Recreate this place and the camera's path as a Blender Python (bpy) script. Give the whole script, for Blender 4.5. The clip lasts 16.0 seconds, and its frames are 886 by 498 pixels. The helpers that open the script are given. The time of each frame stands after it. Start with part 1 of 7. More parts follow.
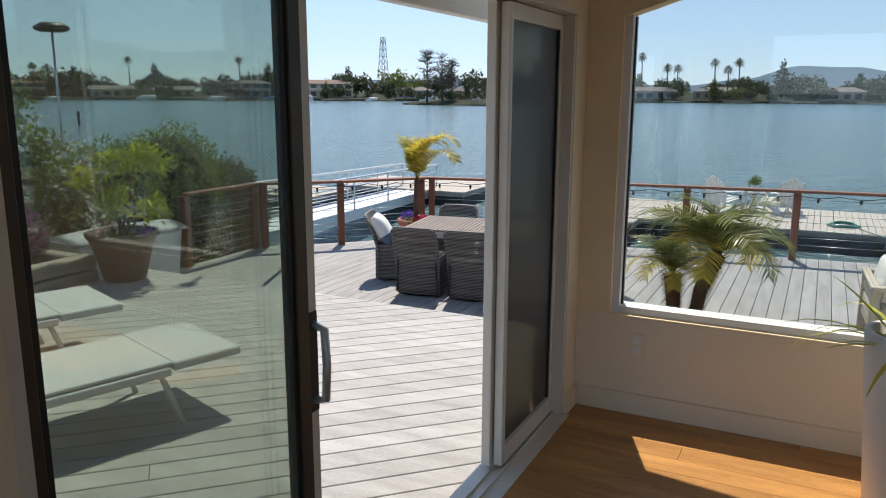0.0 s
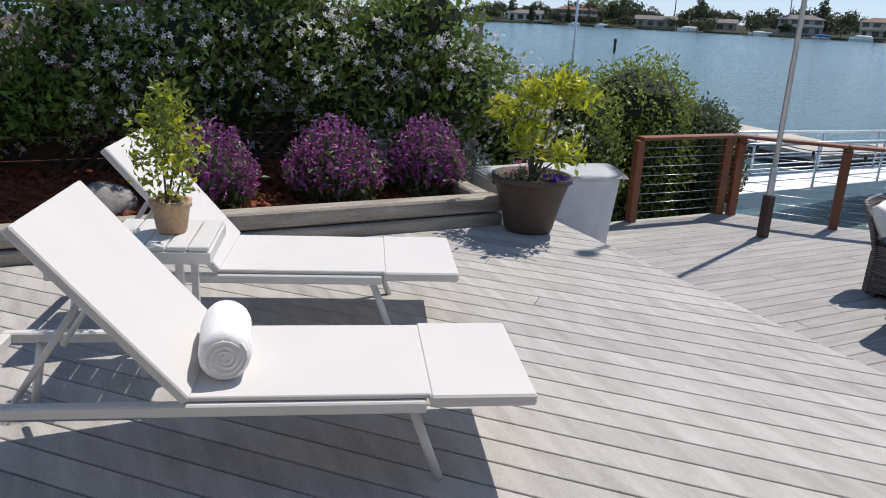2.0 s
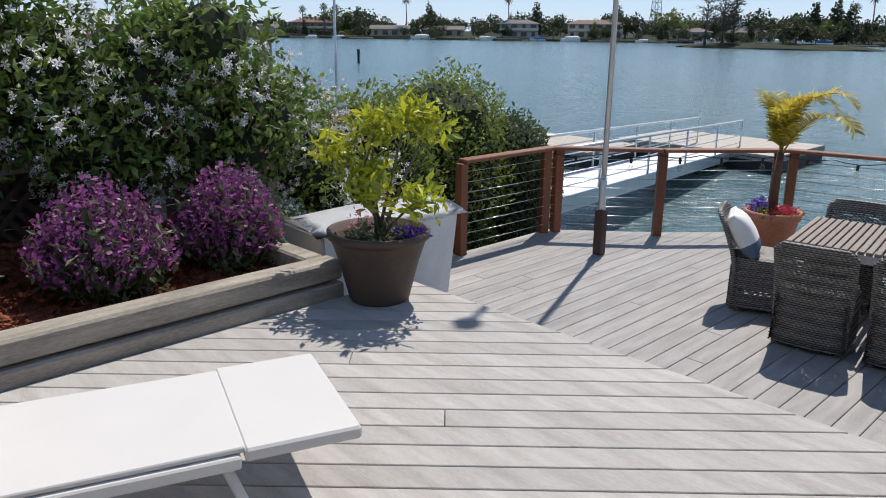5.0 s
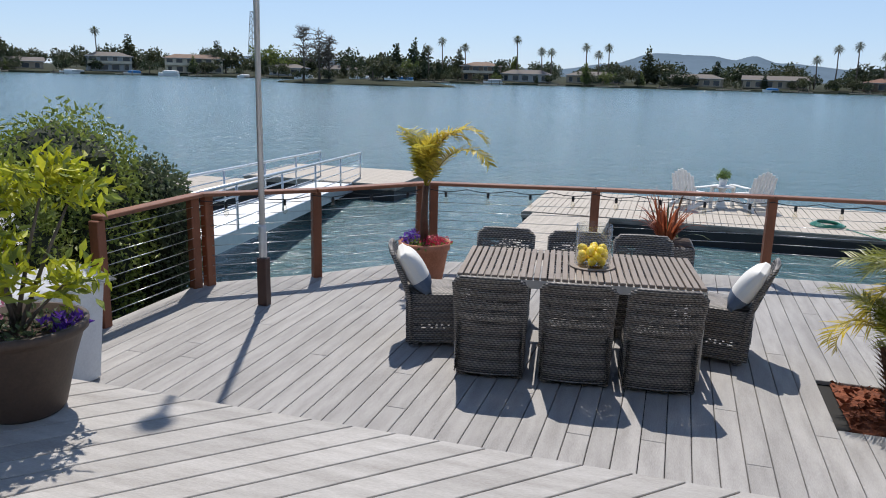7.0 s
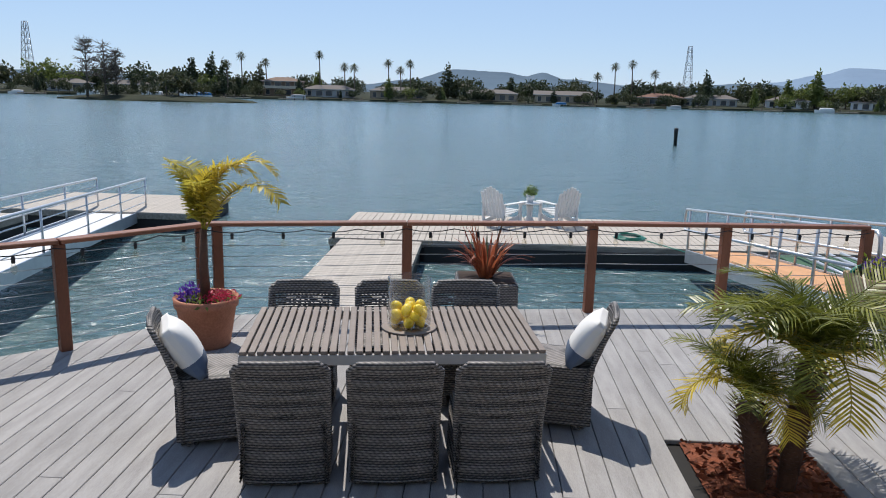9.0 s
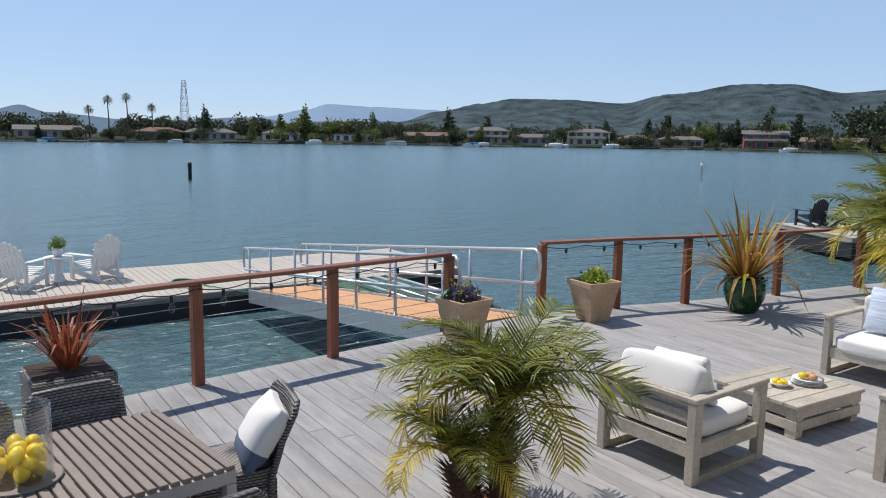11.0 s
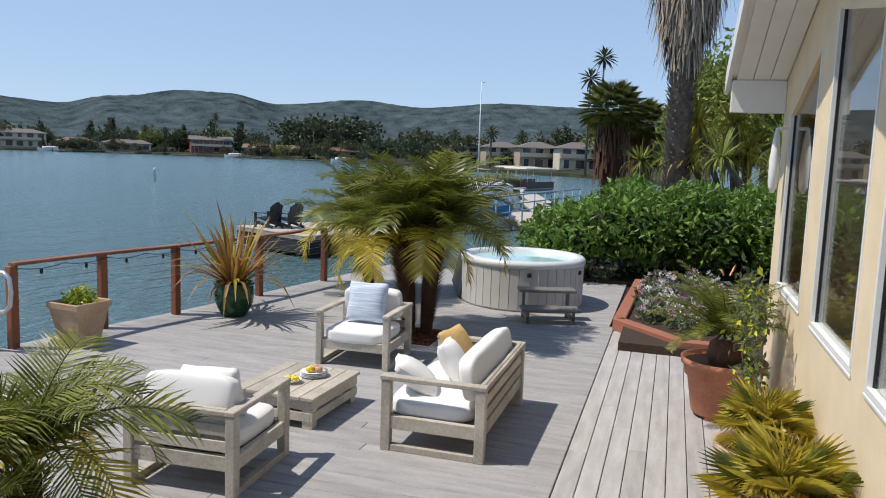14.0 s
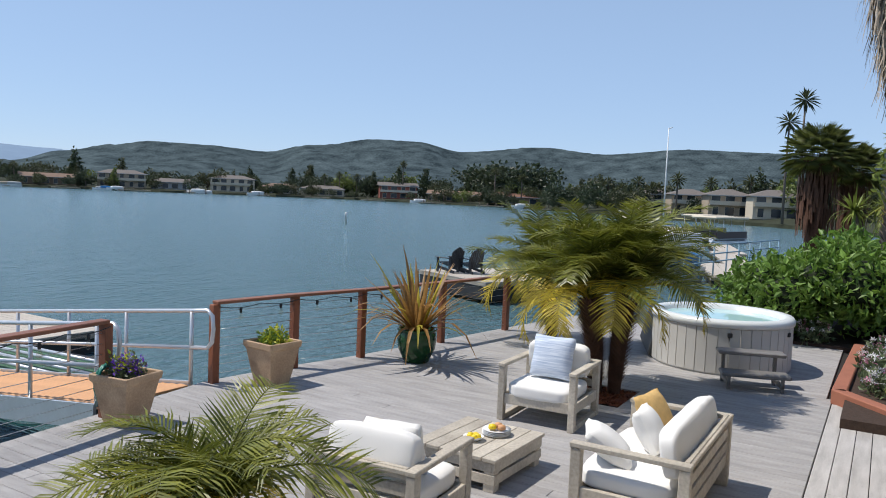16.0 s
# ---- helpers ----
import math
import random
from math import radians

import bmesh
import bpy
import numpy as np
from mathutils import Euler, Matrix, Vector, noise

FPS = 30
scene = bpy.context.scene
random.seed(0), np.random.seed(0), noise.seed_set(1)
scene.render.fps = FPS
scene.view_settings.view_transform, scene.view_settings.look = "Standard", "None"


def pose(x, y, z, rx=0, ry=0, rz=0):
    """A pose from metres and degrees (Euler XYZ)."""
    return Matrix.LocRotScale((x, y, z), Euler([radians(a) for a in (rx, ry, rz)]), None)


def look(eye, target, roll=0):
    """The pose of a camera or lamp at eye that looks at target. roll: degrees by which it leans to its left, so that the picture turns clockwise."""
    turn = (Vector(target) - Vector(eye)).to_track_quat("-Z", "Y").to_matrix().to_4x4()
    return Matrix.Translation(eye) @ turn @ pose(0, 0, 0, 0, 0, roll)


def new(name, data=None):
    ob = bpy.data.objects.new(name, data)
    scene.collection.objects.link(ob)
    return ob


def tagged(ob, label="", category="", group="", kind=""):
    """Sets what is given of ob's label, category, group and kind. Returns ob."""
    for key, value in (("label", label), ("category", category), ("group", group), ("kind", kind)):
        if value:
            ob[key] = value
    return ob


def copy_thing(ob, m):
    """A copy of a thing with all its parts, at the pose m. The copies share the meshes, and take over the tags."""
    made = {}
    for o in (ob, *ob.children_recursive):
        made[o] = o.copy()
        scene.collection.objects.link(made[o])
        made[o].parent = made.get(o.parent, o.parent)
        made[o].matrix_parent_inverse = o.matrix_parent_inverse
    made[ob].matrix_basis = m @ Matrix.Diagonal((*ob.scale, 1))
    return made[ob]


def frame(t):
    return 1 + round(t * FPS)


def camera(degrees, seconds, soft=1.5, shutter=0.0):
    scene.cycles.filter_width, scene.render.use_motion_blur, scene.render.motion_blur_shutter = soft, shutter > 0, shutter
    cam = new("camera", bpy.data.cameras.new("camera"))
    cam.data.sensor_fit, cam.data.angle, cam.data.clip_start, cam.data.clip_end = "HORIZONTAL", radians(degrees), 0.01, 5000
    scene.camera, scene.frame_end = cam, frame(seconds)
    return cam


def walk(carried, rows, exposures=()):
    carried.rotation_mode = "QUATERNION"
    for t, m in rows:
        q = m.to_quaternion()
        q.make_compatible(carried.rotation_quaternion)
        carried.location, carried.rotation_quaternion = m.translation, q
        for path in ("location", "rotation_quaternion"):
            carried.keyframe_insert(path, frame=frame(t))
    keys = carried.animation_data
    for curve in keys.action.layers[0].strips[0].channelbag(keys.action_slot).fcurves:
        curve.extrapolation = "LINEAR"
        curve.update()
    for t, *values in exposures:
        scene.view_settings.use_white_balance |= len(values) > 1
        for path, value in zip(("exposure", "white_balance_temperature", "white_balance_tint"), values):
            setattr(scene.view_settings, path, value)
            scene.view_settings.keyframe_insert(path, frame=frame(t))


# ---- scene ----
cam = camera(60.5, 16.0, 1.0)
PATH = [
    (0, (1.721, -0.333, 2.153), (0.849, 1.421, 1.748), 0.2),
    (0.5, (1.552, 0.098, 2.116), (0.413, 1.666, 1.62), -0.7),
    (1, (1.421, 0.582, 2.133), (0.011, 1.893, 1.592), -0.3),
    (1.5, (1.229, 0.92, 2.092), (-0.326, 2.045, 1.53), 2.6),
    (2, (1.042, 1.227, 2.087), (-0.672, 2.066, 1.489), 2.8),
    (2.5, (0.882, 1.439, 2.104), (-0.89, 2.135, 1.493), 2.4),
    (3, (0.677, 1.491, 2.158), (-0.985, 2.443, 1.582), 1.9),
    (5.5, (-0.57, 1.514, 2.059), (-1.861, 2.942, 1.517), 0.8),
    (6, (-0.764, 1.518, 2.076), (-1.871, 3.101, 1.557), 0.8),
    (6.5, (-0.92, 1.558, 2.092), (-1.725, 3.323, 1.605), 0.5),
    (7, (-0.905, 1.69, 2.092), (-1.468, 3.555, 1.642), 1.5),
    (7.5, (-0.874, 1.898, 2.071), (-1.283, 3.805, 1.627), 3.5),
    (8, (-0.907, 2.181, 2.091), (-1.154, 4.114, 1.642), 2.7),
    (10.5, (-1.446, 3.684, 2.159), (-0.857, 5.577, 1.894), 1.1),
    (11, (-1.628, 3.853, 2.164), (-0.538, 5.504, 1.873), 0.9),
    (11.5, (-1.707, 4.008, 2.147), (-0.261, 5.357, 1.849), 1.0),
    (12, (-1.773, 4.139, 2.167), (-0.084, 5.165, 1.863), 1.3),
    (12.5, (-1.876, 4.218, 2.178), (-0.031, 4.923, 1.864), 1.1),
    (13, (-1.895, 4.236, 2.179), (0.019, 4.724, 1.866), 1.6),
    (13.5, (-1.874, 4.247, 2.184), (0.053, 4.694, 1.892), 2.3),
    (14, (-1.797, 4.239, 2.2), (0.104, 4.811, 1.957), 2.1),
    (14.5, (-1.703, 4.239, 2.206), (0.153, 4.962, 2.021), 2.2),
    (15, (-1.648, 4.24, 2.208), (0.175, 5.049, 2.057), 2.8),
    (15.5, (-1.578, 4.32, 2.189), (0.208, 5.21, 2.046), 3.0),
    (16, (-1.517, 4.466, 2.206), (0.206, 5.472, 2.065), 2.5),
]
walk(cam, [(t, look(eye, target, roll)) for t, eye, target, roll in PATH],
     exposures=[(0, 0.40, 6800, 10), (1.0, 0.40, 6800, 10), (2.0, 0.08, 6650, 11), (5.5, 0.08, 6700, 10), (8, 0.02, 6550, 10), (11, 0.0, 6550, 10), (14, 0.05, 6650, 10), (16, 0.05, 6550, 10)])

# ---- light ----
SUN_AZ, SUN_EL = 22.4, 60.0          # degrees west of north (+y), and above the horizon
world = bpy.data.worlds.new("sky")
scene.world = world
world.use_nodes = True
wn = world.node_tree
wn.nodes.clear()
sky = wn.nodes.new("ShaderNodeTexSky")
sky.sky_type = "NISHITA"
sky.sun_disc = False
sky.sun_elevation = radians(SUN_EL)
sky.sun_rotation = radians(-SUN_AZ)
sky.altitude = 1200.0
sky.air_density = 1.0
sky.dust_density = 0.0
sky.ozone_density = 2.0
bg = wn.nodes.new("ShaderNodeBackground")
bg.inputs["Strength"].default_value = 0.097
wout = wn.nodes.new("ShaderNodeOutputWorld")
tint = wn.nodes.new("ShaderNodeMix")          # a little clear-sky blue over the model's pale horizon
tint.data_type, tint.blend_type = "RGBA", "MULTIPLY"
tint.inputs["Factor"].default_value = 1.0
for s in tint.inputs:
    if s.name == "A" and s.type == "RGBA":
        wn.links.new(sky.outputs[0], s)
    if s.name == "B" and s.type == "RGBA":
        s.default_value = (0.97, 0.99, 1.10, 1)
haze = wn.nodes.new("ShaderNodeMix")          # thin even haze low over the horizon, clearing upwards
haze.data_type = "RGBA"
geo = wn.nodes.new("ShaderNodeTexCoord")
sep = wn.nodes.new("ShaderNodeSeparateXYZ")
wn.links.new(geo.outputs["Generated"], sep.inputs[0])
fall = wn.nodes.new("ShaderNodeMapRange")
fall.interpolation_type = "SMOOTHSTEP"
for key, value in (("From Min", 0.0), ("From Max", 1.15), ("To Min", 0.62), ("To Max", 0.0)):
    fall.inputs[key].default_value = value
wn.links.new(sep.outputs["Z"], fall.inputs["Value"])
wn.links.new(fall.outputs["Result"], haze.inputs["Factor"])
mixed = [s for s in tint.outputs if s.type == "RGBA"][0]
for s in haze.inputs:
    if s.type == "RGBA" and s.name == "A":
        wn.links.new(mixed, s)
    if s.type == "RGBA" and s.name == "B":
        s.default_value = (4.7, 6.7, 9.7, 1)
wn.links.new([s for s in haze.outputs if s.type == "RGBA"][0], bg.inputs["Color"])
wn.links.new(bg.outputs[0], wout.inputs["Surface"])

sun_data = bpy.data.lights.new("sun", "SUN")
sun_data.energy = 4.1
sun_data.angle = radians(0.53)
sun_data.color = (1.0, 0.955, 0.89)
sun = new("sun", sun_data)
sun.matrix_world = look((0, 0, 0), (math.sin(radians(SUN_AZ)) * math.cos(radians(SUN_EL)),
                                    -math.cos(radians(SUN_AZ)) * math.cos(radians(SUN_EL)),
                                    -math.sin(radians(SUN_EL))))

# ---- materials ----
def mat(name, col, rough=0.6, var=0.12, scale=6.0, fine=60.0, bump=0.0, metal=0.0, col2=None, stretch=(1, 1, 1), turn=0,
        rnd=0.0, island=0.0, spec=0.5, coord="Object", trans=0.0, sss=0.0):
    """A procedural surface: two scales of noise between two colours, random tint per object or island, fine relief."""
    m = bpy.data.materials.new(name)
    m.use_nodes = True
    nt = m.node_tree
    n, l = nt.nodes, nt.links
    b = n["Principled BSDF"]
    b.inputs["Roughness"].default_value = rough
    b.inputs["Metallic"].default_value = metal
    b.inputs["Specular IOR Level"].default_value = spec
    if trans:
        b.inputs["Transmission Weight"].default_value = trans
    tc = n.new("ShaderNodeTexCoord")
    mp = n.new("ShaderNodeMapping")
    mp.inputs["Scale"].default_value = stretch
    mp.inputs["Rotation"].default_value = (0, 0, radians(turn))
    l.new(tc.outputs[coord], mp.inputs["Vector"])
    vec = mp.outputs["Vector"]
    if rnd:
        oi = n.new("ShaderNodeObjectInfo")
        off = n.new("ShaderNodeVectorMath")
        off.operation = "ADD"
        sc = n.new("ShaderNodeMath")
        sc.operation = "MULTIPLY"
        sc.inputs[1].default_value = 50.0
        l.new(oi.outputs["Random"], sc.inputs[0])
        l.new(vec, off.inputs[0])
        l.new(sc.outputs[0], off.inputs[1])
        vec = off.outputs[0]
    big = n.new("ShaderNodeTexNoise")
    big.inputs["Scale"].default_value = scale
    big.inputs["Detail"].default_value = 4
    sm = n.new("ShaderNodeTexNoise")
    sm.inputs["Scale"].default_value = fine
    sm.inputs["Detail"].default_value = 3
    l.new(vec, big.inputs["Vector"])
    l.new(vec, sm.inputs["Vector"])
    mix = n.new("ShaderNodeMath")
    mix.operation = "MULTIPLY_ADD"
    mix.inputs[1].default_value = 0.6
    l.new(big.outputs["Fac"], mix.inputs[0])
    half = n.new("ShaderNodeMath")
    half.operation = "MULTIPLY"
    half.inputs[1].default_value = 0.4
    l.new(sm.outputs["Fac"], half.inputs[0])
    l.new(half.outputs[0], mix.inputs[2])
    ramp = n.new("ShaderNodeValToRGB")
    a = [max(0, c * (1 - var)) for c in col]
    z = [min(1, c * (1 + var)) for c in (col2 or col)]
    ramp.color_ramp.elements[0].position, ramp.color_ramp.elements[1].position = 0.32, 0.68
    ramp.color_ramp.elements[0].color, ramp.color_ramp.elements[1].color = (*a, 1), (*z, 1)
    l.new(mix.outputs[0], ramp.inputs["Fac"])
    out = ramp.outputs["Color"]
    for amount, kind in ((rnd, "o"), (island, "i")):
        if amount:
            hsv = n.new("ShaderNodeHueSaturation")
            mr = n.new("ShaderNodeMapRange")
            mr.inputs["To Min"].default_value = 1 - amount
            mr.inputs["To Max"].default_value = 1 + amount
            if kind == "o":
                l.new(oi.outputs["Random"], mr.inputs["Value"])
            else:
                ge = n.new("ShaderNodeNewGeometry")
                l.new(ge.outputs["Random Per Island"], mr.inputs["Value"])
            l.new(mr.outputs[0], hsv.inputs["Value"])
            l.new(out, hsv.inputs["Color"])
            out = hsv.outputs["Color"]
    l.new(out, b.inputs["Base Color"])
    if bump:
        bp = n.new("ShaderNodeBump")
        bp.inputs["Strength"].default_value = bump
        bp.inputs["Distance"].default_value = 0.01
        l.new(mix.outputs[0], bp.inputs["Height"])
        l.new(bp.outputs[0], b.inputs["Normal"])
    return m


def leaf_mat(name, col, col2, rough=0.5, through_light=0.36):
    m = mat(name, col, rough, 0.15, 3, 30, col2=col2, island=0.35)
    nt = m.node_tree
    n, l = nt.nodes, nt.links
    b = n["Principled BSDF"]
    tr = n.new("ShaderNodeBsdfTranslucent")
    src = b.inputs["Base Color"].links[0].from_socket
    l.new(src, tr.inputs["Color"])
    ms = n.new("ShaderNodeMixShader")
    ms.inputs[0].default_value = through_light
    l.new(b.outputs[0], ms.inputs[1])
    l.new(tr.outputs[0], ms.inputs[2])
    l.new(ms.outputs[0], n["Material Output"].inputs["Surface"])
    return m


def glass_mat(name, tint, rough=0.0, gloss=0.05):
    """A thin pane: see-through with a tint, and mirror gloss that grows at a slant."""
    m = bpy.data.materials.new(name)
    m.use_nodes = True
    n, l = m.node_tree.nodes, m.node_tree.links
    n.remove(n["Principled BSDF"])
    tr = n.new("ShaderNodeBsdfTransparent")
    tr.inputs["Color"].default_value = (*tint, 1)
    gl = n.new("ShaderNodeBsdfGlossy")
    gl.inputs["Roughness"].default_value = rough
    lw = n.new("ShaderNodeLayerWeight")
    pw = n.new("ShaderNodeMath")
    pw.operation = "POWER"
    pw.inputs[1].default_value = 4.0
    l.new(lw.outputs["Facing"], pw.inputs[0])
    sc = n.new("ShaderNodeMath")
    sc.operation = "MULTIPLY_ADD"
    sc.inputs[1].default_value, sc.inputs[2].default_value = 0.75, gloss
    l.new(pw.outputs[0], sc.inputs[0])
    mx = n.new("ShaderNodeMixShader")
    l.new(sc.outputs[0], mx.inputs[0])
    l.new(tr.outputs[0], mx.inputs[1])
    l.new(gl.outputs[0], mx.inputs[2])
    l.new(mx.outputs[0], n["Material Output"].inputs["Surface"])
    return m


M = {}
M["board"] = mat("weathered_deck_board", (0.36, 0.34, 0.32), 0.75, 0.16, 2.2, 40, 0.25, stretch=(1, 6, 1), rnd=0.10, col2=(0.43, 0.41, 0.39))
M["board_y"] = mat("weathered_deck_board_y", (0.30, 0.285, 0.275), 0.75, 0.14, 2.2, 40, 0.25, stretch=(6, 1, 1), rnd=0.07, col2=(0.37, 0.355, 0.345))
M["board_d"] = mat("weathered_deck_board_diagonal", (0.37, 0.343, 0.318), 0.75, 0.16, 2.2, 40, 0.25, stretch=(1, 6, 1), turn=-45, rnd=0.10, col2=(0.43, 0.41, 0.39))
# near-black: the shade below the planks is put into this colour
M["under"] = mat("shade_dark_joist", (0.02, 0.018, 0.016), 0.9)
M["stucco"] = mat("cream_stucco", (0.78, 0.62, 0.40), 0.85, 0.05, 3, 120, 0.35, col2=(0.82, 0.67, 0.45))
M["inwall"] = mat("cream_interior_paint", (0.80, 0.69, 0.52), 0.7, 0.03, 2, 90, 0.1)
M["white"] = mat("white_paint", (0.78, 0.77, 0.74), 0.5, 0.04, 4, 80, 0.05)
M["alu"] = mat("door_frame_aluminium", (0.72, 0.67, 0.59), 0.42, 0.06, 5, 90, 0.03, metal=0.1)
# shade on the screen leaf's frame, painted as a dark metal colour
M["bronze"] = mat("shaded_screen_frame", (0.075, 0.062, 0.05), 0.45, 0.1, 5, 90, 0.03, metal=0.4)
M["black"] = mat("black_rubber", (0.015, 0.015, 0.016), 0.5)
M["floor"] = mat("honey_wood_floor", (0.42, 0.19, 0.055), 0.28, 0.25, 2, 30, 0.05, stretch=(1, 8, 1), col2=(0.52, 0.26, 0.08), island=0.12, rnd=0.1)
M["redwood"] = mat("redwood_stain", (0.22, 0.075, 0.035), 0.55, 0.25, 4, 50, 0.2, stretch=(3, 3, 0.5), rnd=0.15)
M["railtop"] = mat("redwood_rail_cap", (0.24, 0.095, 0.05), 0.5, 0.25, 4, 50, 0.2, stretch=(0.5, 4, 4), rnd=0.1)
M["steel"] = mat("steel", (0.55, 0.56, 0.57), 0.3, 0.05, metal=0.9)
M["galv"] = mat("galvanised_pipe", (0.62, 0.64, 0.66), 0.35, 0.08, 6, 80, metal=0.6)
M["wicker"] = mat("grey_wicker", (0.115, 0.105, 0.10), 0.7, 0.3, 20, 120, 0.3, col2=(0.17, 0.16, 0.155))
M["slat"] = mat("taupe_table_slat", (0.25, 0.20, 0.165), 0.6, 0.15, 5, 60, 0.1, rnd=0.06)
M["tframe"] = mat("pale_powder_coat", (0.48, 0.46, 0.43), 0.45, 0.05)
M["sling"] = mat("white_sling_fabric", (0.62, 0.60, 0.585), 0.7, 0.03, 3, 300, 0.1)
M["wframe"] = mat("white_powder_coat", (0.66, 0.65, 0.63), 0.4, 0.03)
M["towel"] = mat("white_towel", (0.82, 0.81, 0.80), 0.95, 0.05, 30, 200, 0.6)
M["teak"] = mat("weathered_teak", (0.40, 0.345, 0.275), 0.75, 0.2, 3, 45, 0.3, stretch=(1, 1, 1), rnd=0.12, col2=(0.50, 0.45, 0.37))
M["cushion"] = mat("white_cushion", (0.80, 0.78, 0.74), 0.9, 0.04, 4, 200, 0.2)
M["terracotta"] = mat("terracotta", (0.40, 0.145, 0.075), 0.7, 0.2, 5, 60, 0.2, col2=(0.46, 0.19, 0.11))
M["tanpot"] = mat("tan_clay", (0.42, 0.27, 0.16), 0.75, 0.2, 5, 60, 0.2, col2=(0.5, 0.35, 0.22))
M["brownpot"] = mat("dark_brown_pot", (0.075, 0.05, 0.036), 0.6, 0.25, 5, 60, 0.15)
M["greenpot"] = mat("green_glaze", (0.012, 0.055, 0.016), 0.12, 0.35, 5, 30, 0.03)
M["soil"] = mat("dark_soil", (0.05, 0.03, 0.02), 0.95, 0.4, 20, 90, 0.8)
M["mulch"] = mat("red_bark_mulch", (0.17, 0.05, 0.022), 0.95, 0.4, 20, 90, 0.8, island=0.4)
M["timber"] = mat("grey_landscape_timber", (0.27, 0.235, 0.19), 0.85, 0.35, 3, 40, 0.5, stretch=(5, 0.7, 5), col2=(0.35, 0.31, 0.26))
# the laths' own dark brown, used for the shade boards too
M["lath_and_shade"] = mat("fence_wood_and_shade", (0.075, 0.05, 0.035), 0.85, 0.3, 4, 40, 0.4)
M["rock"] = mat("grey_rock", (0.25, 0.24, 0.23), 0.9, 0.3, 5, 40, 0.6)
M["curb"] = mat("brick_red_painted_kerb", (0.33, 0.125, 0.075), 0.8, 0.12, 4, 70, 0.3)
M["spa"] = mat("beige_spa_skirt", (0.53, 0.51, 0.47), 0.55, 0.04, 3, 80)
M["spalip"] = mat("pale_spa_shell", (0.70, 0.72, 0.70), 0.3, 0.03)
M["grey_plastic"] = mat("grey_plastic_step", (0.19, 0.18, 0.17), 0.5, 0.08)
M["box"] = mat("weathered_dock_box", (0.74, 0.75, 0.76), 0.6, 0.1, 5, 60, 0.1)
M["dock"] = mat("weathered_dock_plank", (0.47, 0.42, 0.36), 0.8, 0.2, 3, 40, 0.3, stretch=(6, 1, 1), island=0.14)
M["float"] = mat("black_float", (0.025, 0.025, 0.026), 0.6, 0.2)
M["orange_deck"] = mat("orange_gangway_plank", (0.62, 0.33, 0.16), 0.7, 0.15, 4, 50, 0.2, island=0.1)
M["roof"] = mat("roof_shingle", (0.16, 0.14, 0.125), 0.85, 0.2, 3, 30, 0.3)
# distance haze is mixed into these hill colours; far_hill is the palest
M["hill"] = mat("wooded_hill_haze_tint", (0.040, 0.062, 0.074), 1.0, 0.55, 0.03, 0.25, coord="Object", col2=(0.066, 0.088, 0.094), spec=0)
M["far_hill"] = mat("haze_coloured_hill", (0.22, 0.30, 0.40), 1.0, 0.05, 0.01, 0.05, spec=0)
M["bank"] = mat("dark_bank", (0.045, 0.05, 0.032), 0.95, 0.4, 0.3, 3, spec=0.1)
M["bark"] = mat("palm_bark", (0.12, 0.058, 0.035), 0.9, 0.35, 12, 60, 0.8)
M["thatch"] = mat("dry_palm_thatch", (0.42, 0.34, 0.26), 0.95, 0.3, 5, 60, 0.4, island=0.35)
M["trunk"] = mat("grey_trunk", (0.14, 0.115, 0.095), 0.9, 0.35, 8, 60, 0.7)
M["palmtrunk"] = mat("grey_palm_trunk", (0.24, 0.20, 0.17), 0.9, 0.4, 8, 60, 0.7, island=0.3)
M["leaf"] = leaf_mat("green_leaf", (0.10, 0.16, 0.035), (0.19, 0.27, 0.06))
M["hedge"] = leaf_mat("dark_green_leaf", (0.095, 0.175, 0.028), (0.19, 0.31, 0.05))
M["hedge2"] = leaf_mat("olive_leaf", (0.17, 0.23, 0.045), (0.29, 0.34, 0.075))
M["lime"] = leaf_mat("yellow_green_leaf", (0.33, 0.42, 0.025), (0.60, 0.56, 0.04))
M["palm"] = leaf_mat("palm_frond", (0.085, 0.12, 0.018), (0.23, 0.23, 0.035), 0.38)
M["palmy"] = leaf_mat("yellow_palm_frond", (0.48, 0.39, 0.03), (0.60, 0.46, 0.06), 0.5, 0.5)
M["fan"] = leaf_mat("fan_palm_leaf", (0.36, 0.35, 0.05), (0.60, 0.47, 0.07), 0.5, 0.55)
M["palmdark"] = leaf_mat("dark_fan_leaf", (0.06, 0.085, 0.02), (0.15, 0.17, 0.04))
M["sage"] = leaf_mat("grey_green_leaf", (0.09, 0.12, 0.06), (0.15, 0.19, 0.09))
M["purple"] = leaf_mat("lavender_flower", (0.25, 0.06, 0.22), (0.38, 0.12, 0.33))
M["petal"] = leaf_mat("white_petal", (0.80, 0.76, 0.76), (0.86, 0.85, 0.84))
M["pinkpetal"] = leaf_mat("pink_petal", (0.6, 0.18, 0.32), (0.7, 0.35, 0.45))
M["redpetal"] = leaf_mat("red_petal", (0.45, 0.03, 0.06), (0.6, 0.06, 0.12))
M["violet"] = leaf_mat("violet_petal", (0.12, 0.04, 0.4), (0.2, 0.08, 0.5))
M["flax"] = leaf_mat("bronze_flax_leaf", (0.22, 0.115, 0.04), (0.40, 0.22, 0.06))
M["redflax"] = leaf_mat("red_flax_leaf", (0.30, 0.06, 0.03), (0.42, 0.14, 0.06))
M["far_leaf"] = leaf_mat("far_foliage", (0.035, 0.052, 0.025), (0.06, 0.08, 0.038))
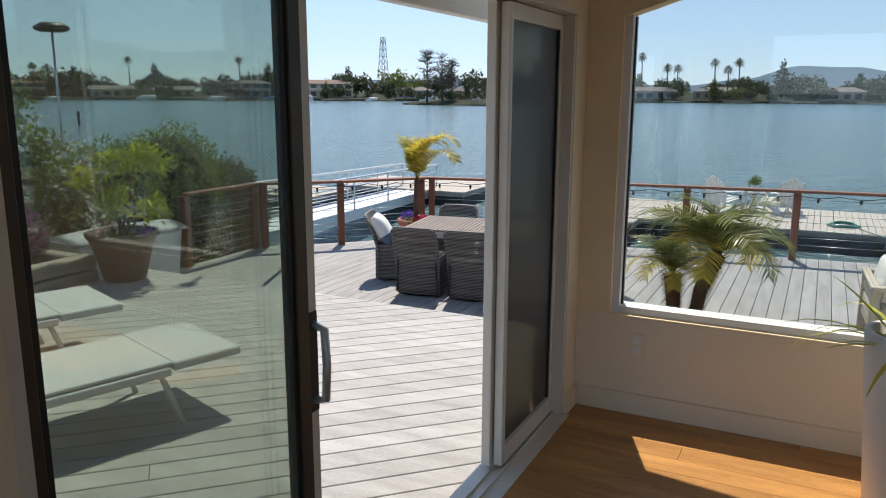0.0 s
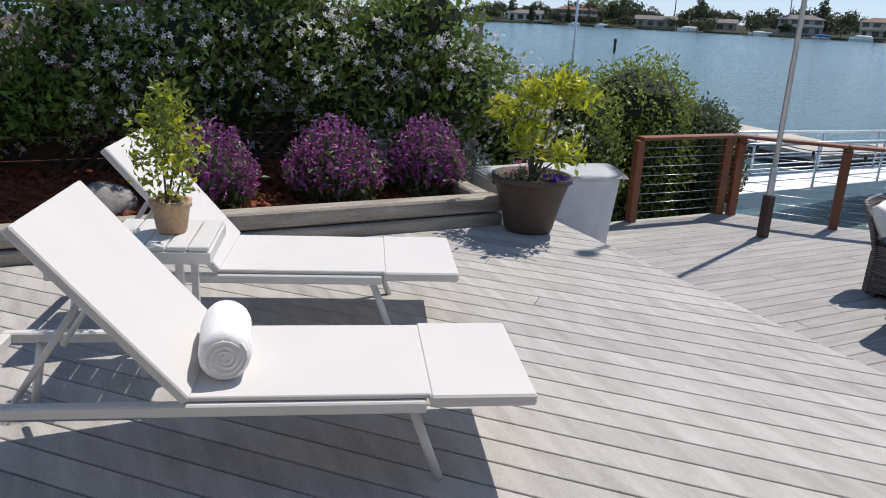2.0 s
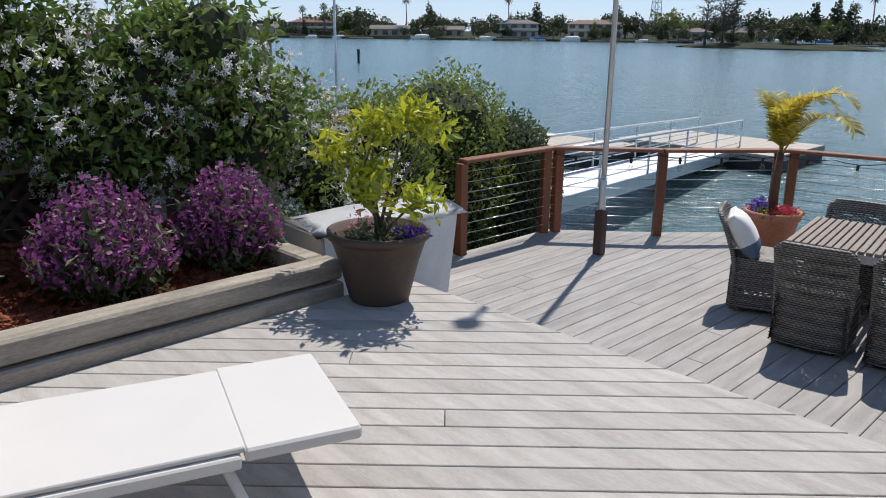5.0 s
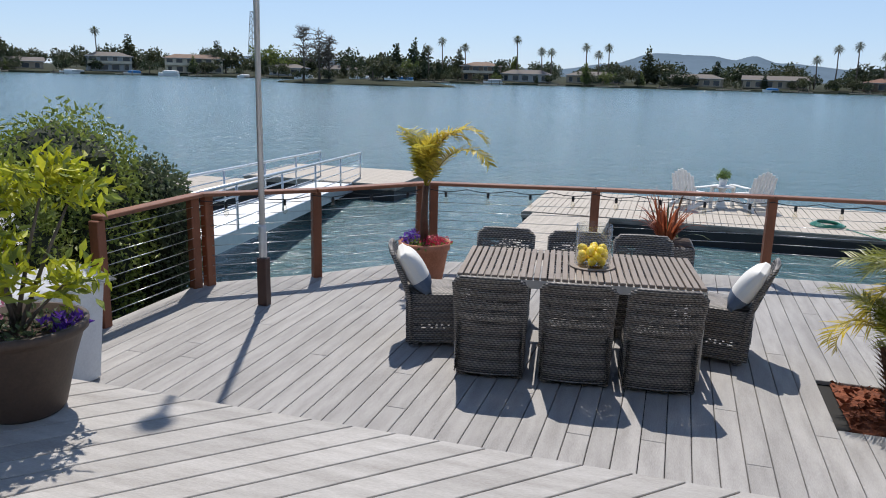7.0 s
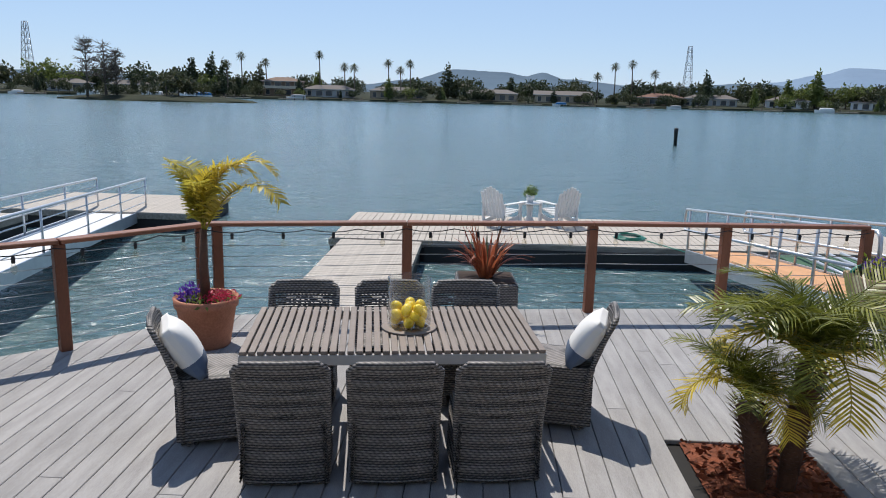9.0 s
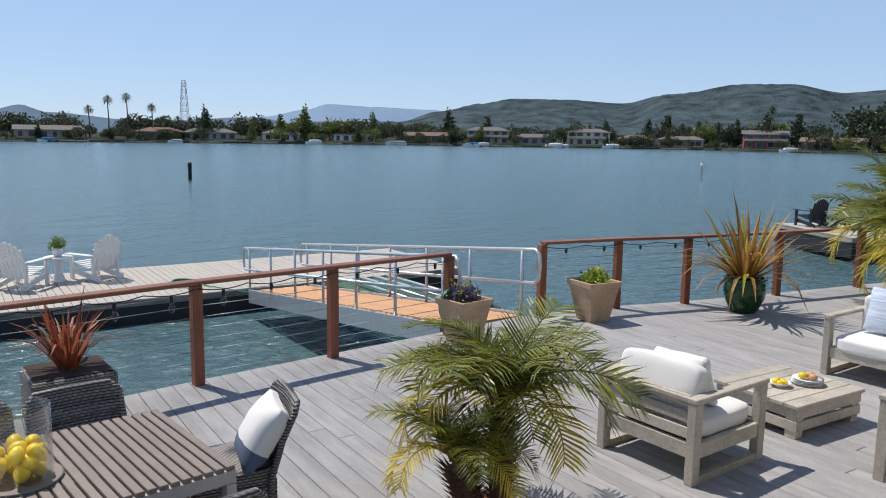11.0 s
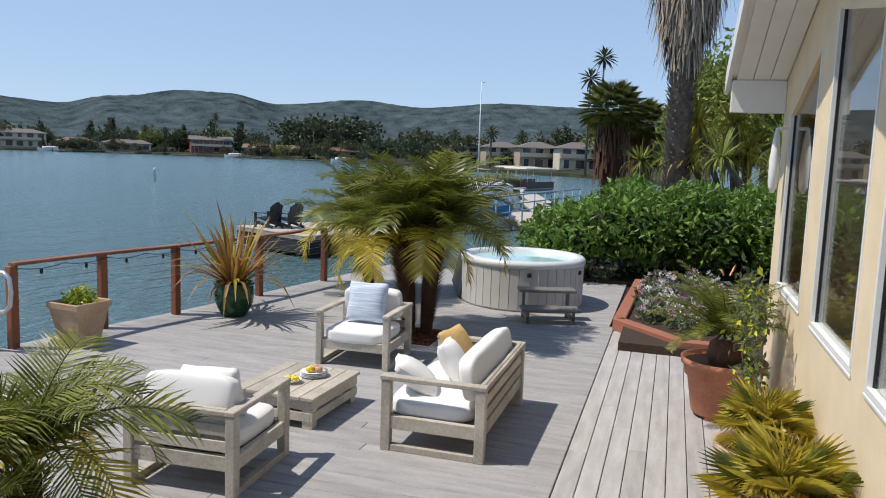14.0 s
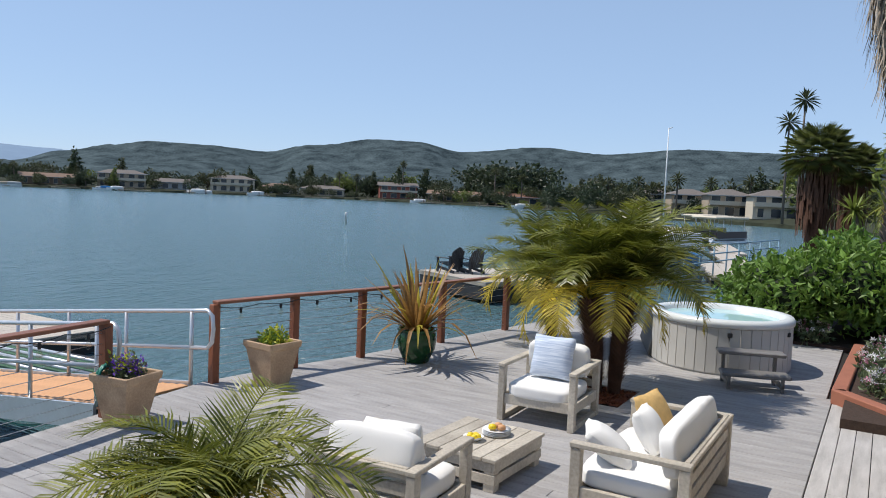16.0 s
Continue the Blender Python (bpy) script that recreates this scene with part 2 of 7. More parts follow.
M["lemon"] = mat("lemon", (0.86, 0.62, 0.02), 0.4, 0.08, 20, 120, 0.1)
M["glass"] = glass_mat("clear_glass", (0.96, 0.97, 0.96))
M["tint"] = glass_mat("tinted_door_glass", (0.74, 0.84, 0.80), 0.0, 0.15)
M["mesh"] = glass_mat("insect_mesh", (0.93, 0.91, 0.88), 0.4, 0.05)
M["navy"] = mat("navy_chair_paint", (0.02, 0.024, 0.03), 0.5, 0.1)
M["adiwhite"] = mat("white_garden_chair", (0.75, 0.75, 0.74), 0.5, 0.04)
M["blue"] = mat("blue_canvas", (0.02, 0.16, 0.38), 0.8, 0.1)
M["bluestripe"] = mat("pale_blue_cushion", (0.40, 0.50, 0.66), 0.9, 0.12, 2.5, 5, 0.2, stretch=(1, 1, 22), col2=(0.66, 0.70, 0.76))
M["slate"] = mat("slate_blue_cloth", (0.11, 0.15, 0.22), 0.9, 0.08)
M["yellowc"] = mat("mustard_cushion", (0.62, 0.40, 0.15), 0.9, 0.15, 20, 200, 0.2)
M["spa_water"] = mat("turquoise_tub_water", (0.42, 0.66, 0.66), 0.06, 0.03, 3, 20, 0.05)
M["hosegreen"] = mat("green_hose", (0.02, 0.20, 0.14), 0.4, 0.1)
M["greendeck"] = mat("faded_green_deck_cloth", (0.05, 0.13, 0.07), 0.8, 0.2)
M["bluepipe"] = mat("pale_blue_pipe", (0.26, 0.40, 0.50), 0.5, 0.1)
M["darkwood"] = mat("dark_brown_wood", (0.05, 0.022, 0.018), 0.5, 0.2)
# between hill and far_hill, with distance haze in its colour
M["mid_hill"] = mat("haze_coloured_mid_hill", (0.13, 0.18, 0.23), 1.0, 0.08, 0.01, 0.05, spec=0)
M["screen"] = glass_mat("dark_insect_screen", (0.40, 0.35, 0.30), 0.5, 0.01)
M["winglass"] = glass_mat("window_glass", (0.90, 0.93, 0.92), 0.0, 0.06)
M["bulb"] = glass_mat("bulb_glass", (0.95, 0.93, 0.88))


def water_mat():
    m = bpy.data.materials.new("lagoon_water")
    m.use_nodes = True
    n, l = m.node_tree.nodes, m.node_tree.links
    b = n["Principled BSDF"]
    b.inputs["Base Color"].default_value = (0.075, 0.145, 0.158, 1)
    b.inputs["Roughness"].default_value = 0.18
    b.inputs["IOR"].default_value = 1.40
    tc = n.new("ShaderNodeTexCoord")
    mp = n.new("ShaderNodeMapping")
    mp.inputs["Scale"].default_value = (0.85, 1.2, 1)
    mp.inputs["Rotation"].default_value = (0, 0, radians(-12))
    l.new(tc.outputs["Object"], mp.inputs["Vector"])
    w1 = n.new("ShaderNodeTexNoise")
    w1.inputs["Scale"].default_value = 3.0
    w1.inputs["Detail"].default_value = 7
    w1.inputs["Distortion"].default_value = 0.6
    w2 = n.new("ShaderNodeTexNoise")
    w2.inputs["Scale"].default_value = 0.6
    w2.inputs["Detail"].default_value = 3
    l.new(mp.outputs[0], w1.inputs["Vector"])
    l.new(mp.outputs[0], w2.inputs["Vector"])
    ad = n.new("ShaderNodeMath")
    ad.operation = "MULTIPLY_ADD"
    ad.inputs[1].default_value = 1.5
    l.new(w2.outputs["Fac"], ad.inputs[0])
    l.new(w1.outputs["Fac"], ad.inputs[2])
    bp = n.new("ShaderNodeBump")
    bp.inputs["Strength"].default_value = 0.82
    bp.inputs["Distance"].default_value = 0.22
    l.new(ad.outputs[0], bp.inputs["Height"])
    l.new(bp.outputs[0], b.inputs["Normal"])
    return m


M["water"] = water_mat()


# ---- mesh helpers ----
def obj(name, bm, material, parent=None, label="", smooth=False, mats=()):
    me = bpy.data.meshes.new(name)
    if smooth:
        for f in bm.faces:
            f.smooth = True
    bm.to_mesh(me)
    bm.free()
    for mm in (material, *mats):
        me.materials.append(M[mm])
    ob = new(name, me)
    if parent:
        ob.parent = parent
    if label:
        tagged(ob, label)
    return ob


def part(name, bm, material, parent, label="", smooth=False, mats=()):
    return obj(name, bm, material, parent, label, smooth, mats)


def thing(name, m, label, category, group="", kind=""):
    """An empty at a thing's base; its parts are built in the thing's own axes."""
    e = new(name)
    e.empty_display_size = 0.1
    e.matrix_world = m
    return tagged(e, label, category, group, kind)


def box(bm, x0, x1, y0, y1, z0, z1, m=None, bevel=0.0, mi=0):
    vs = [bm.verts.new((x, y, z)) for z in (z0, z1) for y in (y0, y1) for x in (x0, x1)]
    fs = [bm.faces.new([vs[i] for i in q]) for q in ((0, 2, 3, 1), (4, 5, 7, 6), (0, 1, 5, 4), (2, 6, 7, 3), (0, 4, 6, 2), (1, 3, 7, 5))]
    for f in fs:
        f.material_index = mi
    if bevel:
        es = list({e for f in fs for e in f.edges})
        r = bmesh.ops.bevel(bm, geom=es, offset=bevel, segments=1, affect="EDGES", clamp_overlap=True)
        vs = list({v for f in r["faces"] for v in f.verts} | {v for v in vs if v.is_valid})
    if m is not None:
        bmesh.ops.transform(bm, matrix=m, verts=vs)
    return vs


def boxes(*rows, bevel=0.0):
    bm = bmesh.new()
    for r in rows:
        box(bm, *r, bevel=bevel)
    return bm


def tube(bm, pts, r, n=8, r1=None, mi=0, cap=True):
    """A round bar along points, tapering from r to r1."""
    pts = [Vector(p) for p in pts]
    r1 = r if r1 is None else r1
    rings = []
    side = None
    for i, p in enumerate(pts):
        d = (pts[min(i + 1, len(pts) - 1)] - pts[max(i - 1, 0)]).normalized()
        if side is None or abs(side.dot(d)) > 0.95:
            side = d.orthogonal()
        side = (side - d * side.dot(d)).normalized()
        up = d.cross(side)
        k = r + (r1 - r) * i / max(1, len(pts) - 1)
        rings.append([bm.verts.new(p + (side * math.cos(a) + up * math.sin(a)) * k) for a in (2 * math.pi * j / n for j in range(n))])
    for a, b in zip(rings, rings[1:]):
        for j in range(n):
            f = bm.faces.new((a[j], a[(j + 1) % n], b[(j + 1) % n], b[j]))
            f.material_index = mi
            f.smooth = True
    if cap:
        bm.faces.new(rings[0][::-1]).material_index = mi
        bm.faces.new(rings[-1]).material_index = mi
    return bm


def turned(profile, n=32, bm=None, squash=1.0):
    """A turned body from rows of radius and height; open ends are closed."""
    bm = bm or bmesh.new()
    rings = []
    for r, z in profile:
        rings.append([bm.verts.new((r * math.cos(2 * math.pi * j / n), squash * r * math.sin(2 * math.pi * j / n), z)) for j in range(n)])
    for a, b in zip(rings, rings[1:]):
        for j in range(n):
            f = bm.faces.new((a[j], a[(j + 1) % n], b[(j + 1) % n], b[j]))
            f.smooth = True
    bm.faces.new(rings[0][::-1])
    bm.faces.new(rings[-1])
    return bm


def cushion(w, d, h, puff=0.35, n=8):
    """A soft block: a rounded box of w by d by h on its base."""
    bm = bmesh.new()
    bmesh.ops.create_cube(bm, size=1)
    bmesh.ops.subdivide_edges(bm, edges=bm.edges[:], cuts=n, use_grid_fill=True)
    for v in bm.verts:
        p = v.co * 2
        q = Vector((p.x, p.y, p.z))
        k = (abs(p.x) ** 6 + abs(p.y) ** 6 + abs(p.z) ** 6) ** (1 / 6)
        q /= k
        bulge = 1 + puff * 0.35 * (1 - p.x * p.x) * (1 - p.y * p.y)
        v.co = Vector((q.x * w / 2, q.y * d / 2, q.z * h / 2 * (bulge if abs(p.z) > 0.5 else 1) + h / 2))
        v.co += 0.006 * Vector(noise.noise_vector(v.co * 9))
    return bm


def pillow(s, t):
    """A square scatter cushion standing on its edge, facing -y."""
    bm = bmesh.new()
    bmesh.ops.create_cube(bm, size=1)
    bmesh.ops.subdivide_edges(bm, edges=bm.edges[:], cuts=9, use_grid_fill=True)
    for v in bm.verts:
        p = v.co * 2
        e = (1 - abs(p.x) ** 2.5) * (1 - abs(p.z) ** 2.5)
        pinch = 1 - 0.07 * (1 - p.x * p.x) * (p.z * p.z) - 0.07 * (1 - p.z * p.z) * (p.x * p.x)
        rr = max(abs(p.x), abs(p.z), 1e-6) / max((abs(p.x) ** 16 + abs(p.z) ** 16) ** (1 / 16), 1e-6)
        v.co = Vector((p.x * rr * s / 2 * pinch, p.y * (0.022 + t / 2 * max(0, e) ** 0.55), p.z * rr * s / 2 * pinch + s / 2))
        v.co += 0.005 * Vector(noise.noise_vector(v.co * 11))
    return bm


def wicker_mat():
    """Woven cane: strands over and under, with gaps that stay dark."""
    m = bpy.data.materials.new("grey_wicker")
    m.use_nodes = True
    n, l = m.node_tree.nodes, m.node_tree.links
    b = n["Principled BSDF"]
    b.inputs["Roughness"].default_value = 0.55
    tc = n.new("ShaderNodeTexCoord")
    sep = n.new("ShaderNodeSeparateXYZ")
    l.new(tc.outputs["Object"], sep.inputs[0])

    def op(kind, a, v=None):
        k = n.new("ShaderNodeMath")
        k.operation = kind
        for i, q in enumerate((a, v)):
            if q is None:
                continue
            if isinstance(q, (int, float)):
                k.inputs[i].default_value = q
            else:
                l.new(q, k.inputs[i])
        return k.outputs[0]
    across = op("ADD", sep.outputs["X"], sep.outputs["Y"])
    u = op("SINE", op("MULTIPLY", across, 2 * math.pi / 0.034))
    row = op("MULTIPLY", sep.outputs["Z"], 1 / 0.016)
    par = op("SUBTRACT", op("MULTIPLY", op("FLOORED_MODULO", op("FLOOR", row), 2.0), 2.0), 1.0)
    strand = op("ABSOLUTE", op("SINE", op("MULTIPLY", row, math.pi)))
    wave = op("MULTIPLY", op("ADD", op("MULTIPLY", op("MULTIPLY", u, par), 0.22), 0.78), strand)
    ramp = n.new("ShaderNodeValToRGB")
    ramp.color_ramp.elements[0].position, ramp.color_ramp.elements[1].position = 0.15, 0.85
    ramp.color_ramp.elements[0].color, ramp.color_ramp.elements[1].color = (0.018, 0.016, 0.015, 1), (0.30, 0.27, 0.245, 1)
    l.new(wave, ramp.inputs["Fac"])
    nz = n.new("ShaderNodeTexNoise")
    nz.inputs["Scale"].default_value = 25
    l.new(tc.outputs["Object"], nz.inputs["Vector"])
    hsv = n.new("ShaderNodeHueSaturation")
    l.new(ramp.outputs[0], hsv.inputs["Color"])
    l.new(op("ADD", op("MULTIPLY", nz.outputs["Fac"], 0.8), 0.6), hsv.inputs["Value"])
    l.new(hsv.outputs[0], b.inputs["Base Color"])
    bp = n.new("ShaderNodeBump")
    bp.inputs["Strength"].default_value = 0.8
    bp.inputs["Distance"].default_value = 0.006
    l.new(wave, bp.inputs["Height"])
    l.new(bp.outputs[0], b.inputs["Normal"])
    return m


M["wicker"] = wicker_mat()

# ---- the setting ----
DECK_UP = 0.535      # west terrace above the lower deck
FLOOR_IN = 0.64
WATER = -1.3

# lagoon: one sheet to the horizon
bm = bmesh.new()
bmesh.ops.create_grid(bm, x_segments=1, y_segments=1, size=2600)
bmesh.ops.translate(bm, vec=(0, 0, WATER), verts=bm.verts)
tagged(obj("water", bm, "water"), "calm blue-green lagoon water with small wind ripples", "water", kind="structure")

# land under the house and gardens
bm = bmesh.new()
box(bm, -60, -3.88, -70, 4.12, -2.4, 0.50)
tagged(obj("ground_west", bm, "soil"), "dark garden soil under the west planting bed", "ground", kind="structure")
bm = bmesh.new()
box(bm, -3.88, 60, -70, 3.0, -2.4, 0.10)
box(bm, 7.2, 60, 3.0, 4.75, -2.4, 0.10)
box(bm, 12.2, 60, 4.75, 7.5, -2.4, 0.05)
tagged(obj("ground", bm, "soil"), "dark garden soil behind the house and hedge", "ground", kind="structure")

# rail line, west to east
RAIL_W = [(-5.25, 6.55), (-5.22, 7.88), (-4.36, 8.62), (-3.50, 9.62), (-1.70, 10.02), (0.12, 10.33), (1.48, 10.50), (2.95, 10.66)]
RAIL_E = [(4.46, 10.86), (5.58, 10.68), (6.62, 10.42), (8.25, 10.14), (9.93, 9.88)]


def rim(x):
    """How far north the lower deck reaches at x."""
    pts = [(-5.6, 6.6), (-5.3, 7.95), (-4.43, 8.72), (-3.56, 9.72), (-1.7, 10.14), (0.12, 10.45), (1.48, 10.62), (2.95, 10.78),
           (4.46, 10.98), (5.58, 10.80), (6.62, 10.54), (8.25, 10.26), (9.93, 10.0), (13.0, 9.5)]
    for (a, ya), (b, yb) in zip(pts, pts[1:]):
        if a <= x <= b:
            return ya + (yb - ya) * (x - a) / (b - a)
    return 6.6


def board(name, x0, x1, y0, y1, z, parent, material, skew=0.0):
    """One deck plank, its top at z; skew moves its far east corner north."""
    bm = bmesh.new()
    vs = box(bm, x0, x1, y0, y1, z - 0.03, z)
    for v in vs:
        if v.co.y > (y0 + y1) / 2 and v.co.x > (x0 + x1) / 2:
            v.co.y += skew
    top = [e for e in bm.edges if all(v.co.z > z - 0.01 for v in e.verts)]
    bmesh.ops.bevel(bm, geom=top, offset=0.004, segments=1, affect="EDGES")
    return part(name, bm, material, parent)


# sub-structure of the decks, coloured near-black for the shade below the planks
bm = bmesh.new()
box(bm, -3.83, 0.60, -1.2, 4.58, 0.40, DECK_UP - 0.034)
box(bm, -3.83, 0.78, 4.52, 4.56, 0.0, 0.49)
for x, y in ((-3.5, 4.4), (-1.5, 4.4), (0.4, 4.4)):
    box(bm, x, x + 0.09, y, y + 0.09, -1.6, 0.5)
tagged(obj("joists_terrace", bm, "under"), "joists under the upper terrace, coloured near-black as in shade", "joists", kind="structure")
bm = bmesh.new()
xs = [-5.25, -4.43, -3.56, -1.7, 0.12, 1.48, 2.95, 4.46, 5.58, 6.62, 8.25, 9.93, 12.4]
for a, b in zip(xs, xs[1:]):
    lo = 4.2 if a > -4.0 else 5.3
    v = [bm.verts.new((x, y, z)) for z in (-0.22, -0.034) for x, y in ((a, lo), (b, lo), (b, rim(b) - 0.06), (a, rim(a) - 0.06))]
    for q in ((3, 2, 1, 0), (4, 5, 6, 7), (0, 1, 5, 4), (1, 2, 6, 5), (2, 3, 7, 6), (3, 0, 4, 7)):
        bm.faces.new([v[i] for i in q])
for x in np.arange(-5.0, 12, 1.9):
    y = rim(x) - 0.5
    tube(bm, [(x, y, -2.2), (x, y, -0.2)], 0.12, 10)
tagged(obj("joists_lower_deck", bm, "under"), "joists and piles under the lower deck, coloured near-black as in shade", "joists", kind="structure")

# house: west door wall and north window wall
WX0, WX1 = 0.60, 0.72          # door wall
WY0, WY1 = 3.15, 3.27          # window wall
HOUSE_E = 6.30
RIDGE = 3.66
OVER = 3.78          # how far north the roof reaches


def eave(x):
    """Height of the roof's underside: a gable with its ridge over RIDGE."""
    return 3.465 - 0.31 * abs(x - RIDGE)


bm = bmesh.new()
box(bm, WX0, WX1, -3.2, 0.30, 0.0, 2.95)
box(bm, WX0, WX1, 2.98, WY1 - 0.003, 0.0, 2.95)
box(bm, WX0, WX1, 0.30, 2.98, 2.50, 2.95)
box(bm, WX0, WX1, 0.30, 2.98, 0.0, 0.60)
tagged(obj("wall_west", bm, "inwall"), "cream painted wall around the sliding glass door", "wall", kind="structure")
WINS = [(0.88, 2.30), (2.63, 3.93), (4.45, 5.82)]
SILL = 1.12
bm = bmesh.new()
edges = [WX1] + [e for w in WINS for e in w] + [HOUSE_E]
box(bm, WX1, HOUSE_E, WY0, WY1, -0.2, SILL)
for a, b in zip(edges[::2], edges[1::2]):
    v = [bm.verts.new((x, y, z)) for y in (WY0, WY1) for x, z in ((a, SILL), (b, SILL), (b, eave(b) + 0.418), (a, eave(a) + 0.418))]
    for q in ((0, 1, 2, 3), (7, 6, 5, 4), (0, 4, 5, 1), (1, 5, 6, 2), (2, 6, 7, 3), (3, 7, 4, 0)):
        bm.faces.new([v[i] for i in q])
for a, b in WINS:
    v = [bm.verts.new((x, y, z)) for y in (WY0, WY1) for x, z in ((a, eave(a) - 0.12), (b, eave(b) - 0.12), (b, eave(b) + 0.418), (a, eave(a) + 0.418))]
    for q in ((0, 1, 2, 3), (7, 6, 5, 4), (0, 4, 5, 1), (1, 5, 6, 2), (2, 6, 7, 3), (3, 7, 4, 0)):
        bm.faces.new([v[i] for i in q])
bmesh.ops.recalc_face_normals(bm, faces=bm.faces[:])
tagged(obj("wall_north", bm, "stucco"), "cream-yellow stucco house wall with tall windows", "wall", kind="structure")
# unseen rear and east walls; their openings are added to brighten the room
bm = bmesh.new()
for y0, y1, z0, z1 in ((-6, -5.0, -0.2, 3.04), (1.2, WY1 - 0.01, -0.2, 3.04), (-5.0, 1.2, -0.2, 1.0), (-5.0, 1.2, 2.5, 3.04)):
    box(bm, HOUSE_E, HOUSE_E + 0.12, y0, y1, z0, z1)
box(bm, 0.6, HOUSE_E, -6.1, -6.0, 0, 0.8)
box(bm, 0.6, 0.9, -6.1, -6.0, 0.8, 3.0)
box(bm, 5.8, HOUSE_E, -6.1, -6.0, 0.8, 3.0)
box(bm, 0.6, HOUSE_E, -6.1, -6.0, 3.0, 4.2)
box(bm, WX0, WX1, -6.0, -3.2, 0, 2.95)
tagged(obj("wall_rear", bm, "inwall"), "plain cream unseen walls closing the room, with openings added for light", "wall", kind="structure")
bm = bmesh.new()
box(bm, WX1, HOUSE_E, -6, WY0, 0.3, FLOOR_IN - 0.02)
floor = tagged(obj("floor", bm, "floor"), "glossy honey-coloured wooden plank floor", "floor", kind="structure")
# sloping ceiling and roof with its overhang on the north side
bm = bmesh.new()
for x0, x1 in ((0.15, RIDGE), (RIDGE, 6.62)):
    v = [bm.verts.new((x, y, eave(x) + 0.42 + z)) for z in (0, 0.16) for x, y in ((x0, -6.2), (x1, -6.2), (x1, OVER), (x0, OVER))]
    for q in ((3, 2, 1, 0), (4, 5, 6, 7), (0, 1, 5, 4), (1, 2, 6, 5), (2, 3, 7, 6), (3, 0, 4, 7)):
        bm.faces.new([v[i] for i in q])
tagged(obj("ceiling", bm, "white"), "white boarded ceiling and soffit under the roof", "ceiling", kind="structure")

# interior skirting board
bm = bmesh.new()
box(bm, WX1 + 0.015, HOUSE_E, WY0 - 0.018, WY0 - 0.001, FLOOR_IN, FLOOR_IN + 0.10)
box(bm, WX1 + 0.001, WX1 + 0.018, 2.98, WY0 - 0.02, FLOOR_IN, FLOOR_IN + 0.10)
tagged(obj("baseboard", bm, "inwall"), "cream painted skirting board", "skirting board", kind="structure")

# ---- rails round the lower deck ----
def rail(points, doubles=()):
    th = thing("deck_railing", pose(0, 0, 0), "redwood-stained deck railing with flat cap and steel cables", "railing", "deck railings")
    post = boxes((-0.045, 0.045, -0.045, 0.045, -0.25, 0.885), bevel=0.006)
    me = part("post", post, "redwood", th).data
    first = True
    for i, (x, y) in enumerate(points):
        a = points[max(i - 1, 0)]
        b = points[min(i + 1, len(points) - 1)]
        ang = math.degrees(math.atan2(b[1] - a[1], b[0] - a[0]))
        for k in ((-0.075, 0.075) if i in doubles else (0,)):
            if first:
                ob = th.children[0]
                first = False
            else:
                ob = new("post", me)
                ob.parent = th
            ob.matrix_local = pose(x + k * math.cos(radians(ang)), y + k * math.sin(radians(ang)), 0, 0, 0, ang)
    for (x0, y0), (x1, y1) in zip(points, points[1:]):
        L = math.hypot(x1 - x0, y1 - y0)
        ang = math.degrees(math.atan2(y1 - y0, x1 - x0))
        bm = boxes((0.004, L - 0.004, -0.062, 0.062, 0.888, 0.924), bevel=0.006)
        cap = part("cap_rail", bm, "railtop", th)
        cap.matrix_local = pose(x0, y0, 0, 0, 0, ang)
        for z in np.linspace(0.10, 0.80, 8):
            bm = bmesh.new()
            tube(bm, [(x0, y0, z), ((x0 + x1) / 2, (y0 + y1) / 2, z - 0.004), (x1, y1, z)], 0.0035, 5)
            part("cable", bm, "steel", th)
    return th


rail(RAIL_W, doubles=(1, 3))
rail(RAIL_E)


def string_lights(points, per=3):
    """A black cord that swags under the cap rail, with small hanging bulbs."""
    th = thing("string_lights", pose(0, 0, 0), "black string lights with clear bulbs hung under the deck rail", "string lights", "string lights")
    for (x0, y0), (x1, y1) in zip(points, points[1:]):
        n = max(2, int(round(math.hypot(x1 - x0, y1 - y0) / 0.5)))
        pts = []
        for k in range(n * 4 + 1):
            f = k / (n * 4)
            s = 0.03 * math.sin(math.pi * ((f * n) % 1.0))
            pts.append((x0 + (x1 - x0) * f, y0 + (y1 - y0) * f - 0.07, 0.862 - s))
        bm = bmesh.new()
        tube(bm, pts, 0.005, 5)
        part("cord", bm, "black", th)
        for k in range(n):
            f = (k + 0.5) / n
            x, y, z = x0 + (x1 - x0) * f, y0 + (y1 - y0) * f - 0.07, 0.83
            bm = turned([(0.014, -0.055), (0.017, -0.01), (0.009, 0.0)], 8)
            s = part("socket", bm, "black", th)
            s.matrix_local = pose(x, y, z)
            bm = turned([(0.005, -0.088), (0.021, -0.072), (0.027, -0.045), (0.015, -0.010), (0.012, 0.0)], 10)
            b = part("bulb", bm, "bulb", s)
            b.matrix_local = pose(0, 0, -0.055)


string_lights(RAIL_W[1:])
string_lights(RAIL_E[:4])


